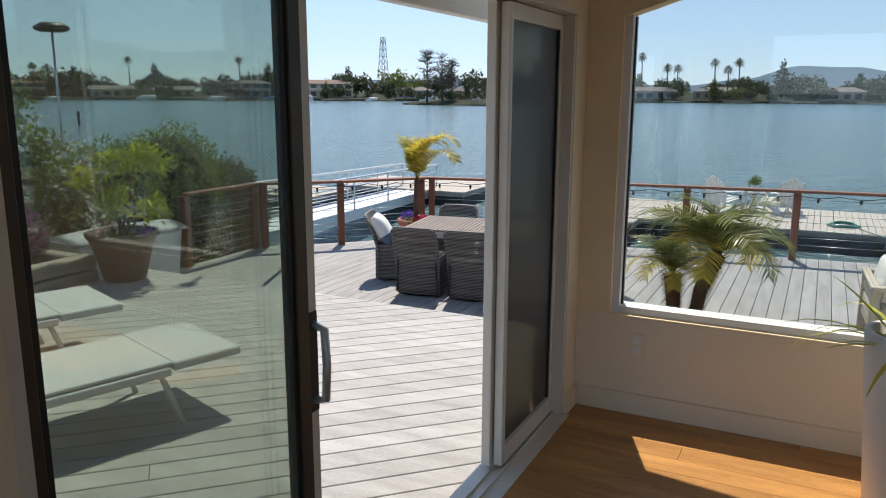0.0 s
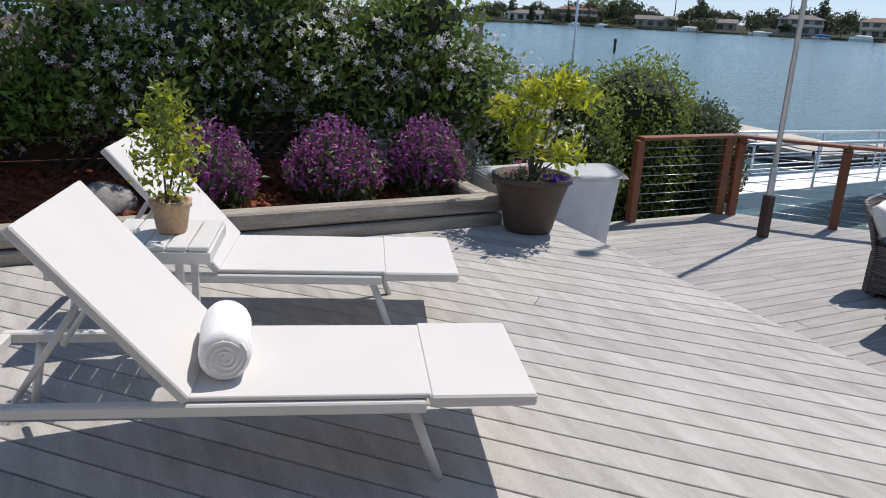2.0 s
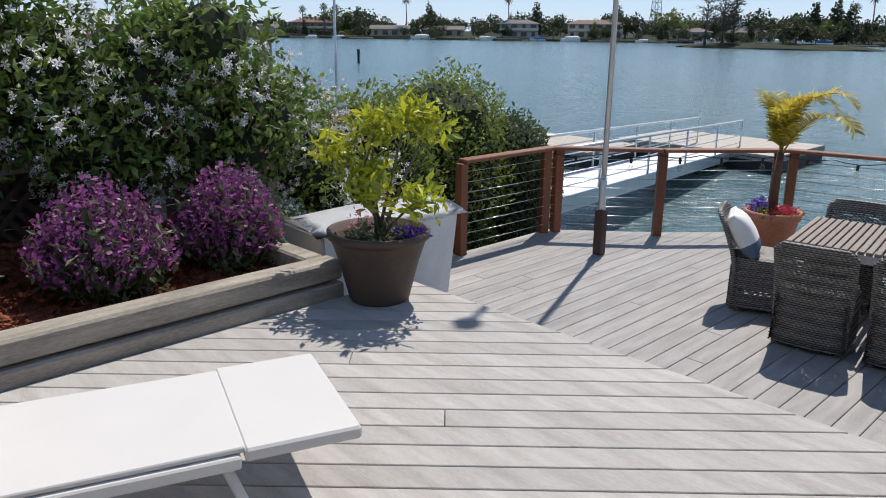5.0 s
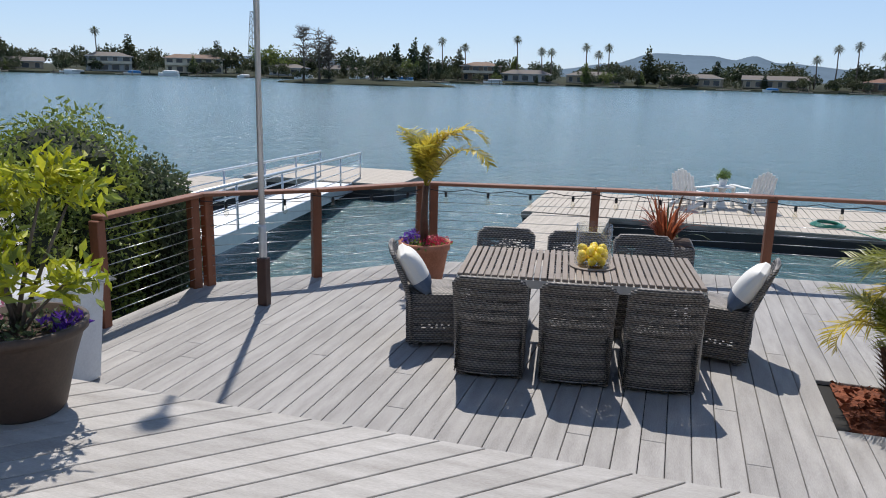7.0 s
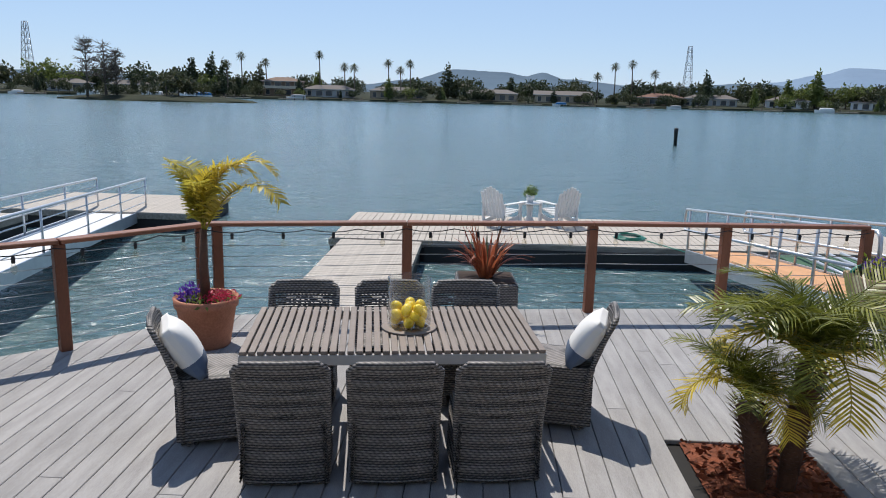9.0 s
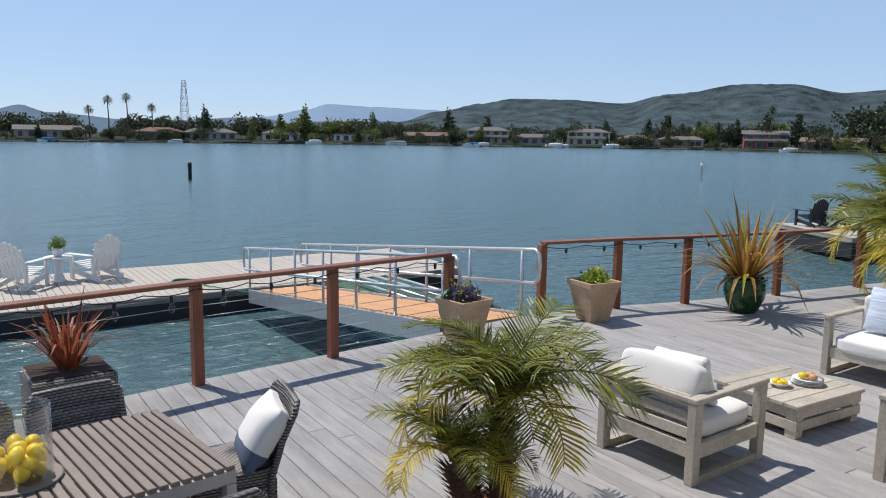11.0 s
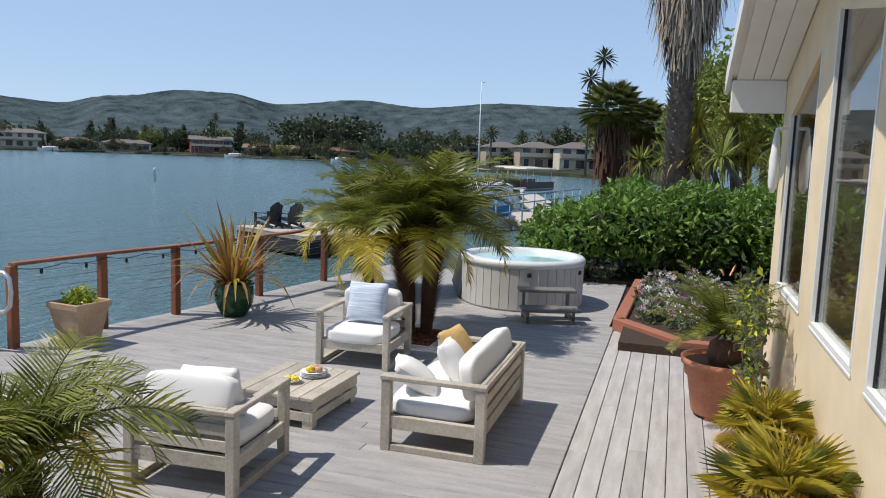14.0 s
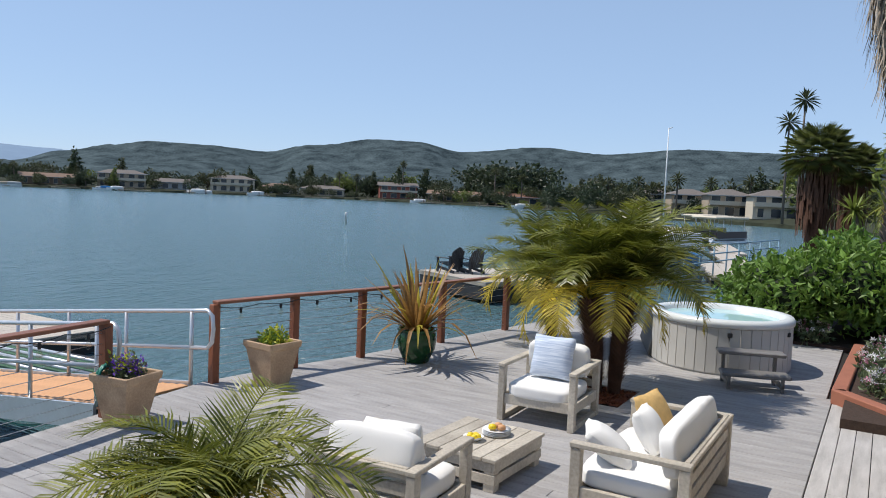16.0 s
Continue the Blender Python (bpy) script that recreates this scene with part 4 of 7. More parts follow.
def blob_points(rng, n, blobs, shell=0.45):
    """Points near the skin of some ellipsoids, uneven in density; blobs: rows of centre and radii."""
    out = []
    vol = np.array([b[3] * b[4] + b[4] * b[5] + b[3] * b[5] for b in blobs])
    for b, k in zip(blobs, (n * vol / vol.sum()).astype(int) + 1):
        d = rng.normal(size=(k, 3))
        d /= np.linalg.norm(d, axis=1)[:, None]
        lump = 1 + 0.16 * np.sin(d[:, 0] * 7 + b[0] * 5) * np.cos(d[:, 2] * 6 + b[1] * 3) + 0.10 * np.sin(d[:, 1] * 13 + d[:, 2] * 9)
        r = (1 - shell * rng.uniform(0, 1, k) ** 1.6) * lump
        out.append(np.array(b[:3]) + d * r[:, None] * np.array(b[3:6]))
    return np.concatenate(out)


def stems(rng, base, tips, r=0.012, mat_name="trunk", parent=None, name="stem"):
    bm = bmesh.new()
    for t in tips:
        a, b = Vector(base), Vector(t)
        m1 = a.lerp(b, 0.4) + Vector(rng.normal(size=3)) * 0.04 + Vector((0, 0, 0.05))
        tube(bm, [a + Vector(rng.normal(size=3)) * 0.015, m1, b], r, 5, r * 0.35)
    return part(name, bm, mat_name, parent)


def frond_mesh(name, rng, L, droop, pairs, ll, material, width=0.011, lift=55, sweep=55, bend=1.3):
    """A feather frond from the origin, leaving along +x and up, then arching over."""
    pts, n = [], 14
    p = Vector((0, 0, 0))
    for i in range(n + 1):
        f = i / n
        ang = radians(lift - droop * f ** bend)
        pts.append(p.copy())
        p = p + Vector((math.cos(ang), 0, math.sin(ang))) * (L / n)
    bm = bmesh.new()
    tube(bm, pts, 0.010, 4, 0.002)
    for k in range(pairs):
        f = 0.14 + 0.85 * (k / pairs)
        i = min(int(f * n), n - 1)
        q = pts[i].lerp(pts[i + 1], f * n - i)
        d = (pts[i + 1] - pts[i]).normalized()
        up = Vector((-d.z, 0, d.x))
        size = ll * (0.45 + 0.75 * math.sin(math.pi * min(1, 0.15 + f * 0.85)))
        for s in (-1, 1):
            w = (Vector((0, s, 0)) * math.sin(radians(sweep)) + d * math.cos(radians(sweep)) + up * rng.uniform(0.05, 0.4)).normalized()
            g = Vector((0, 0, -1)) * size * rng.uniform(0.12, 0.42)
            mid, tip = q + w * size * 0.55 + g * 0.25, q + w * size + g
            e = d * width
            v = [bm.verts.new(x) for x in (q - e * 0.5, q + e * 0.5, mid + e * 0.6, mid - e * 0.6, tip)]
            bm.faces.new(v[:4])
            bm.faces.new((v[3], v[2], v[4]))
    me = bpy.data.meshes.new(name)
    bm.to_mesh(me)
    bm.free()
    me.materials.append(M[material])
    return me


rngf = np.random.default_rng(4)
FRONDS = [frond_mesh("frond", rngf, 0.82, d, 36, 0.25, "palm", 0.0112, 46) for d in (88, 115, 140)]
BIG_FRONDS = [frond_mesh("frond", rngf, 0.80, d, 46, 0.21, "palm", 0.0105, 50) for d in (58, 88, 120)]
BIG_OLD = [frond_mesh("frond", rngf, 0.76, d, 40, 0.20, "palmy", 0.0105) for d in (140, 165)]
FRONDS_OLD = [frond_mesh("frond", rngf, 0.76, d, 28, 0.24, "palmy", 0.014) for d in (150, 175)]


def palm_crown(rng, parent, at, n, scale=1.0, fresh=FRONDS, old=FRONDS_OLD, n_old=5, low=-28):
    for k in range(n):
        f = k / n
        me = fresh[k % len(fresh)] if k >= n_old else old[k % len(old)]
        ob = new("frond", me)
        ob.parent = parent
        tilt = low + (44 - low) * f ** 0.85
        ob.matrix_local = Matrix.Translation(at) @ pose(0, 0, 0, 0, 0, k * 137.5 + rng.uniform(-12, 12)) @ pose(0, 0, 0, 0, -tilt, 0) @ pose(0, 0, 0, rng.uniform(-20, 20)) @ Matrix.Scale(scale * rng.uniform(0.85, 1.12), 4)


def date_palm(m, trunks, label, scale=1.0, low=-28):
    """A clump of pygmy date palms; trunks: rows of lean x, lean y, height, base x, base y, crown size and frond count."""
    rng = np.random.default_rng(int(abs(m.translation.x * 100)))
    th = thing("date_palm", m, label, "palm", "pygmy date palms")
    for i, (lx, ly, h, bx, by, sc, n) in enumerate(trunks):
        bm = bmesh.new()
        tube(bm, [(bx, by, -0.05), (bx + lx * 0.3, by + ly * 0.3, h * 0.5), (bx + lx, by + ly, h)], 0.050 * scale, 10, 0.078 * scale)
        for k in range(int(520 * h)):
            z = h * (0.1 + 0.9 * k / (520 * h))
            a = k * 2.4
            f = z / h
            cx, cy = bx + lx * f ** 1.3, by + ly * f ** 1.3
            r = (0.050 + 0.030 * f) * scale
            q = Vector((cx + r * math.cos(a), cy + r * math.sin(a), z))
            o = Vector((math.cos(a), math.sin(a), 0.7)).normalized() * 0.075 * scale * (0.5 + 0.7 * f)
            t = Vector((-math.sin(a), math.cos(a), 0)) * 0.012 * scale
            v = [bm.verts.new(x) for x in (q - t, q + t, q + o)]
            bm.faces.new(v)
        part("trunk", bm, "bark", th)
        palm_crown(rng, th, (bx + lx, by + ly, h), n, scale * sc, fresh=BIG_FRONDS if scale > 1.2 else FRONDS, old=BIG_OLD if scale > 1.2 else FRONDS_OLD, low=low)
    return th


date_palm(pose(0.66, 6.88, 0), [(0.16, 0.20, 0.66, 0.10, 0.0, 1.06, 24), (-0.05, 0.10, 0.46, -0.07, -0.02, 0.66, 16)], "clump of small date palms growing through a deck opening", 1.0, -16)
date_palm(pose(7.05, 7.20, 0), [(-0.10, 0.10, 1.08, -0.04, 0.09, 1.0, 32), (0.14, -0.06, 1.16, 0.04, -0.10, 1.12, 36)], "pair of bushy date palms with shaggy brown trunks", 1.5, -30)
date_palm(pose(9.62, 8.90, 0), [(-0.34, 0.05, 0.95, 0, 0, 1.1, 34)], "leaning date palm near the deck rail by the hot tub", 1.5, -24)

for nm, x0, x1, y0, y1 in (("mulch_bed", 0.30, 1.07, 6.57, 7.42), ("mulch_bed", 6.54, 7.26, 6.85, 7.55)):
    bm = bmesh.new()
    bmesh.ops.create_grid(bm, x_segments=24, y_segments=24, size=0.5)
    for v in bm.verts:
        v.co = Vector((x0 + (v.co.x + 0.5) * (x1 - x0), y0 + (v.co.y + 0.5) * (y1 - y0), -0.015 + 0.018 * noise.noise(v.co * 22)))
    rg = np.random.default_rng(8)
    for k in range(500):
        c = Vector((rg.uniform(x0, x1), rg.uniform(y0, y1), 0.0))
        d = Vector(rg.normal(size=3)) * 0.02
        e = Vector(rg.normal(size=3)) * 0.01
        d.z *= 0.4
        bm.faces.new([bm.verts.new(q) for q in (c - d, c + e, c + d, c - e)])
    tagged(obj(nm, bm, "mulch"), "red bark mulch in a square deck opening", "mulch", "mulch openings", "stuff")


def pot(m, profile, material, label, rim_h=None, soil_r=None, soil_z=None, group="planters", n=36):
    """A round planter: profile rows are radius and height; hollow down to the soil."""
    th = thing("planter_pot", m, label, "planter", group)
    r, z = profile[-1]
    part("body", turned(profile + [(r - 0.025, z), (r - 0.03, z - 0.05), (0.02, z - 0.055)], n), material, th)
    bm = bmesh.new()
    bmesh.ops.create_circle(bm, cap_ends=True, segments=24, radius=r - 0.028)
    bmesh.ops.translate(bm, vec=(0, 0, z - 0.045), verts=bm.verts)
    part("soil", bm, "soil", th)
    return th


def sprigs(parent, rng, n, blobs, size, material, name="foliage", long=2.2, label=""):
    v, f = leaves(rng, blob_points(rng, n, blobs, 0.8), size, long)
    return mesh_part(name, v, f, material, parent, label=label)


rng = np.random.default_rng(21)
# big brown pot with a yellow-green citrus-like shrub
p = pot(pose(-3.67, 4.24, U), [(0.165, 0.0), (0.18, 0.02), (0.235, 0.24), (0.275, 0.36), (0.285, 0.38), (0.30, 0.385), (0.302, 0.425)], "brownpot", "large dark brown planter pot at the terrace corner")
sh = thing("citrus_shrub", pose(-3.67, 4.24, U + 0.37), "potted shrub with bright yellow-green leaves", "shrub")
tips = [(-0.22, -0.12, 0.50), (-0.14, 0.1, 0.60), (0.0, 0.0, 0.66), (0.16, 0.08, 0.72), (0.24, 0.16, 0.66), (0.20, 0.12, 0.24), (0.06, -0.1, 0.3), (-0.10, 0.0, 0.38)]
stems(rng, (0, 0, 0), tips, 0.013, "trunk", sh, "stem")
sprigs(sh, rng, 760, [(*t, 0.15, 0.15, 0.11) for t in tips], 0.030, "lime", "foliage", 2.8)
sprigs(sh, rng, 260, [(*t, 0.16, 0.16, 0.12) for t in tips], 0.030, "hedge2", "inner_foliage", 2.6)
fl = thing("bedding_flowers", pose(-3.67, 4.24, U + 0.37), "violet and pink bedding flowers under the potted shrub", "flowers")
sprigs(fl, rng, 120, [(0.15, 0.1, 0.03, 0.1, 0.1, 0.05)], 0.02, "violet", "blossom")
sprigs(fl, rng, 60, [(-0.18, 0.0, 0.06, 0.08, 0.1, 0.09)], 0.016, "pinkpetal", "blossom")
sprigs(fl, rng, 300, [(0, 0, 0.02, 0.24, 0.24, 0.06)], 0.02, "sage", "foliage")

# small potted shrub on the side table
TBL = Vector((-2.25, 1.55, U + 0.601))
p = pot(Matrix.Translation(TBL) @ pose(0, 0, 0), [(0.058, 0), (0.062, 0.01), (0.078, 0.11), (0.086, 0.112), (0.088, 0.14)], "tanpot", "small tan clay pot on the side table")
sh = thing("small_shrub", Matrix.Translation(TBL) @ pose(0, 0, 0.10), "small bushy green shrub in a clay pot", "shrub")
stems(rng, (0, 0, 0), [(0, 0, 0.3), (0.06, 0.05, 0.25), (-0.06, 0, 0.27)], 0.006, "trunk", sh, "stem")
sprigs(sh, rng, 700, [(0, 0, 0.24, 0.15, 0.15, 0.22), (0.02, 0, 0.42, 0.08, 0.08, 0.12)], 0.017, "hedge2", "foliage")
sprigs(sh, rng, 350, [(0, 0, 0.24, 0.15, 0.15, 0.22), (0.02, 0, 0.42, 0.08, 0.08, 0.12)], 0.017, "lime", "young_foliage")

# terracotta pot with yellowing palm
p = pot(pose(-3.28, 8.90, 0), [(0.18, 0), (0.19, 0.02), (0.245, 0.34), (0.262, 0.345), (0.268, 0.42)], "terracotta", "large terracotta planter pot by the rail")
yp = thing("young_palm", pose(-3.28, 8.90, 0.37), "young palm with yellow arching fronds in a terracotta pot", "palm")
bm = bmesh.new()
tube(bm, [(0, 0, 0), (-0.01, 0, 0.3), (0.0, 0.0, 0.62)], 0.045, 9, 0.03)
part("trunk", bm, "bark", yp)
YF = [frond_mesh("frond", rngf, 1.06, d, 40, 0.25, "palmy", 0.018, 86, 58, 2.1) for d in (165, 140, 180)]
YG = [frond_mesh("frond", rngf, 0.80, d, 32, 0.22, "fan", 0.017, 82, 56, 1.7) for d in (72, 100)]
for k, (az, tilt, sc) in enumerate(((8, -4, 1.0), (-14, -26, 0.92), (24, 6, 0.86), (-4, 14, 0.80), (70, 4, 0.8), (-75, 6, 0.8), (165, 2, 0.85), (140, 10, 0.95), (205, 8, 0.9))):
    ob = new("frond", YF[k % 3] if k < 4 else YG[k % 2])
    ob.parent = yp
    ob.matrix_local = pose(0, 0, 0.58, 0, 0, az) @ pose(0, 0, 0, 0, -tilt, 0) @ Matrix.Scale(sc, 4)
fl = thing("bedding_flowers", pose(-3.28, 8.90, 0.39), "violet and red flowers round the potted palm", "flowers")
sprigs(fl, rng, 220, [(-0.15, 0.02, 0.04, 0.11, 0.15, 0.07)], 0.02, "violet", "blossom")
sprigs(fl, rng, 260, [(0.12, -0.04, 0.04, 0.14, 0.14, 0.06)], 0.018, "redpetal", "blossom")
sprigs(fl, rng, 260, [(0, 0, 0.01, 0.24, 0.24, 0.05)], 0.02, "leaf", "foliage")


def sword_leaves(parent, rng, n, L, w, material, spread=55, name="blade"):
    """Stiff sword leaves from one root, some bent over."""
    V, F = [], []
    for k in range(n):
        a = rng.uniform(0, 2 * math.pi)
        t = radians(spread) * rng.uniform(0.05, 1) ** 0.7
        l = L * rng.uniform(0.55, 1.05)
        bend = rng.uniform(0.0, 0.9) * (t / radians(spread))
        side_v = np.array((-math.sin(a), math.cos(a), 0))
        p0 = np.array((0.06 * math.cos(a), 0.06 * math.sin(a), 0))
        base = len(V)
        for i in range(6):
            f = i / 5
            ang = t + bend * f * f
            q = p0 + l * f * np.array((math.sin(ang) * math.cos(a), math.sin(ang) * math.sin(a), math.cos(ang)))
            ww = w * (1 - f ** 3) * (0.7 + 0.6 * f if f < 0.5 else 1.0) + 0.0015
            V += [q - side_v * ww, q + np.array((math.cos(a), math.sin(a), 0)) * ww * -0.3, q + side_v * ww]
        for i in range(5):
            b = base + 3 * i
            F += [(b, b + 1, b + 4, b + 3), (b + 1, b + 2, b + 5, b + 4)]
    return mesh_part(name, V, F, material, parent)


p = pot(pose(6.90, 9.72, 0), [(0.15, 0), (0.17, 0.02), (0.245, 0.18), (0.262, 0.30), (0.245, 0.40), (0.24, 0.41), (0.265, 0.42), (0.268, 0.45)], "greenpot", "round dark green glazed planter pot by the rail")
fx = thing("flax_plant", pose(6.90, 9.72, 0.40), "bronze and yellow striped flax plant in a green pot", "flax plant")
for k in range(90):
    sword_leaves(fx, rng, 1, 1.15, 0.030, "flax" if k % 5 else "fan", 66)
# square woven planter with red flax
wp = thing("woven_planter", pose(-0.93, 10.0, 0, 0, 0, 4), "square dark woven planter box beside the rail", "planter")
part("body", boxes((-0.29, 0.29, -0.27, 0.27, 0.0, 0.40), bevel=0.02), "wicker", wp)
part("liner", boxes((-0.26, 0.26, -0.24, 0.24, 0.401, 0.405)), "soil", wp)
fx = thing("flax_plant", pose(-0.93, 10.0, 0.40), "upright red-bronze flax plant in a woven box", "flax plant")
for k in range(70):
    sword_leaves(fx, rng, 1, 0.56, 0.012, "redflax", 34)
for k in range(6):
    sword_leaves(fx, rng, 1, 0.75, 0.012, "sage", 88)


def square_pot(m, label, material="tanpot"):
    th = thing("planter_pot", m, label, "planter", "planters")
    bm = bmesh.new()
    prev = None
    for r, z in ((0.12, 0), (0.125, 0.02), (0.185, 0.36), (0.20, 0.37), (0.205, 0.43), (0.18, 0.43), (0.175, 0.38)):
        ring = [bm.verts.new((sx * r, sy * r, z)) for sx, sy in ((-1, -1), (1, -1), (1, 1), (-1, 1))]
        if prev:
            for j in range(4):
                bm.faces.new((prev[j], prev[(j + 1) % 4], ring[(j + 1) % 4], ring[j]))
        else:
            bm.faces.new(ring[::-1])
        prev = ring
    bm.faces.new(prev)
    bmesh.ops.bevel(bm, geom=bm.edges[:], offset=0.006, segments=1, affect="EDGES")
    part("body", bm, material, th)
    part("soil", boxes((-0.172, 0.172, -0.172, 0.172, 0.381, 0.395)), "soil", th)
    return th


square_pot(pose(4.86, 10.36, 0, 0, 0, -6) @ Matrix.Scale(1.15, 4), "square tan clay planter with tapered sides by the gangway")
g = thing("bedding_flowers", pose(4.86, 10.36, 0.44), "low bright green leafy plant in a tan planter", "flowers")
sprigs(g, rng, 420, [(0.0, 0.0, 0.06, 0.16, 0.16, 0.10), (0.08, 0.05, 0.12, 0.1, 0.1, 0.09)], 0.026, "lime", "foliage")
sprigs(g, rng, 300, [(0.0, 0.0, 0.06, 0.16, 0.16, 0.10)], 0.026, "hedge", "foliage")
square_pot(pose(2.95, 10.36, 0, 0, 0, 8) @ Matrix.Scale(1.1, 4), "square tan clay planter holding violet flowers by the gangway")
g = thing("bedding_flowers", pose(2.95, 10.36, 0.42), "violet and pale flowers with silver leaves in a planter", "flowers")
sprigs(g, rng, 420, [(0.0, 0.0, 0.07, 0.18, 0.18, 0.13)], 0.024, "sage", "foliage")
sprigs(g, rng, 160, [(0.0, -0.02, 0.12, 0.16, 0.16, 0.10)], 0.022, "violet", "blossom")
sprigs(g, rng, 80, [(-0.05, 0.0, 0.16, 0.14, 0.14, 0.10)], 0.022, "lime", "blossom")


def fan_leaf_mesh(rng, R, n, material):
    bm = bmesh.new()
    for k in range(n):
        a = radians(-125 + 250 * k / (n - 1))
        l = R * (0.75 + 0.25 * math.cos(a * 0.6)) * rng.uniform(0.92, 1.05)
        d = Vector((math.cos(a), math.sin(a), 0))
        s = Vector((-d.y, d.x, 0)) * l * 0.025
        z = 0.10 * R * (k % 2)
        v = [bm.verts.new(q) for q in ((0, 0, 0), d * l * 0.55 + s + Vector((0, 0, 0.04 * R)), d * l + Vector((0, 0, -0.12 * l)), d * l * 0.55 - s + Vector((0, 0, 0.01 * R)))]
        bm.faces.new(v[:3])
        bm.faces.new((v[0], v[2], v[3]))
    tube(bm, [(-R * 0.9, 0, -R * 0.35), (-R * 0.4, 0, -R * 0.1), (0, 0, 0)], 0.006, 4)
    me = bpy.data.meshes.new("fan_leaf")
    bm.to_mesh(me)
    bm.free()
    me.materials.append(M[material])
    return me


FAN = [fan_leaf_mesh(rngf, 0.30, 26, "fan"), fan_leaf_mesh(rngf, 0.28, 24, "palm"), fan_leaf_mesh(rngf, 0.27, 24, "palmy"), fan_leaf_mesh(rngf, 0.28, 26, "palmdark")]


def fan_palm(m, n, label, scale=1.0, yellow=2):
    rg = np.random.default_rng(int(abs(m.translation.x * 77)))
    th = thing("fan_palm", m, label, "palm", "potted fan palms")
    bm = turned([(0.05 * scale, -0.02), (0.07 * scale, 0.05), (0.03 * scale, 0.14)], 10)
    part("base", bm, "bark", th)
    for k in range(n):
        f = (k + 0.5) / n
        az, el = k * 137.5, 8 + 72 * f
        d = 0.27 * scale
        ob = new("leaf", FAN[2] if k < yellow else FAN[1 if k % 4 == 3 else 0])
        ob.parent = th
        c, s = math.cos(radians(el)), math.sin(radians(el))
        ob.matrix_local = pose(d * c * math.cos(radians(az)), d * c * math.sin(radians(az)), 0.08 + d * s, 0, 0, az) @ pose(0, 0, 0, 0, -(el - 15), 0) @ pose(0, 0, 0, rg.uniform(-15, 15)) @ Matrix.Scale(scale * rg.uniform(0.8, 1.1), 4)
    return th


# planters along the house wall
p = pot(pose(5.18, 3.72, 0), [(0.24, 0.03), (0.25, 0.05), (0.30, 0.36), (0.325, 0.37), (0.335, 0.46), (0.36, 0.465), (0.365, 0.52)], "terracotta", "big terracotta planter pot standing on feet by the wall")
for a in (30, 150, 270):
    part("foot", boxes((-0.03, 0.03, -0.03, 0.03, 0, 0.032)), "terracotta", p).matrix_local = pose(0.2 * math.cos(radians(a)), 0.2 * math.sin(radians(a)), 0)
cy = thing("sago_palm", pose(5.18, 3.72, 0.50), "cycad with stiff feathery green fronds in a terracotta pot", "palm")
part("caudex", turned([(0.13, -0.03), (0.15, 0.06), (0.13, 0.16), (0.06, 0.22)], 14), "bark", cy)
CF = [frond_mesh("frond", rngf, 0.78, d, 46, 0.12, "palm", 0.008, 48, 66) for d in (50, 78)]
for k in range(34):
    ob = new("frond", CF[k % 2])
    ob.parent = cy
    ob.matrix_local = pose(0, 0, 0.2, 0, 0, k * 137.5) @ pose(0, 0, 0, 0, -(-22 + 52 * k / 34), 0) @ Matrix.Scale(0.9 + 0.2 * ((k * 7) % 5) / 5, 4)
pot(pose(3.45, 3.56, 0), [(0.20, 0), (0.22, 0.05), (0.29, 0.32), (0.31, 0.33), (0.315, 0.38)], "tanpot", "pale round clay planter by the house wall")
fan_palm(pose(3.45, 3.56, 0.34), 22, "potted fan palm with yellow-green leaves by the wall", 0.78, 9)
pot(pose(2.30, 3.60, 0), [(0.20, 0), (0.22, 0.05), (0.29, 0.30), (0.31, 0.31), (0.315, 0.36)], "terracotta", "round terracotta planter by the house wall")
fan_palm(pose(2.30, 3.58, 0.33), 26, "bushy potted fan palm with golden outer leaves", 0.95, 8)
vine = thing("wall_shrub", pose(4.30, 3.52, 0), "leggy green shrub growing against the house wall", "shrub")
tips = [(0.1, 0.05, 1.1), (0.25, 0.1, 1.25), (-0.1, 0.12, 0.95), (-0.3, 0.1, 0.7), (0.4, 0.15, 0.9), (-0.5, 0.12, 0.45)]
stems(rng, (0, 0, 0), tips, 0.012, "trunk", vine, "stem")
sprigs(vine, rng, 520, [(*t, 0.2, 0.12, 0.2) for t in tips], 0.032, "sage", "foliage")
sprigs(vine, rng, 200, [(*t, 0.2, 0.12, 0.2) for t in tips], 0.032, "lime", "foliage")
gr = thing("grass_tuft", pose(1.55, 3.62, 0), "dry feathery grass tuft by the wall", "grass")
for k in range(30):
    sword_leaves(gr, rng, 1, 0.62, 0.006, "thatch", 30)
gr = thing("small_shrub", pose(1.15, 3.70, 0), "sparse green shrub at the foot of the wall", "shrub")
sprigs(gr, rng, 260, [(0, 0, 0.25, 0.28, 0.16, 0.26)], 0.035, "lime", "foliage")

# red kerb bed with daisies
kerb = thing("planter_kerb", pose(0, 0, 0), "low brick-red painted planter kerb along the walkway", "kerb", kind="structure")
path = [(12.0, 4.80), (8.30, 4.90), (7.30, 4.05), (7.30, 3.30)]
for (x0, y0), (x1, y1) in zip(path, path[1:]):
    L = math.hypot(x1 - x0, y1 - y0)
    part("kerb_block", boxes((0, L, -0.16, 0.0, -0.02, 0.16), bevel=0.012), "curb", kerb).matrix_local = pose(x0, y0, 0, 0, 0, math.degrees(math.atan2(y1 - y0, x1 - x0))) @ pose(0, 0.16, 0)
bd = thing("daisy_bed", pose(0, 0, 0), "low bed of white and pink daisies with grey-green leaves", "flowers", kind="stuff")
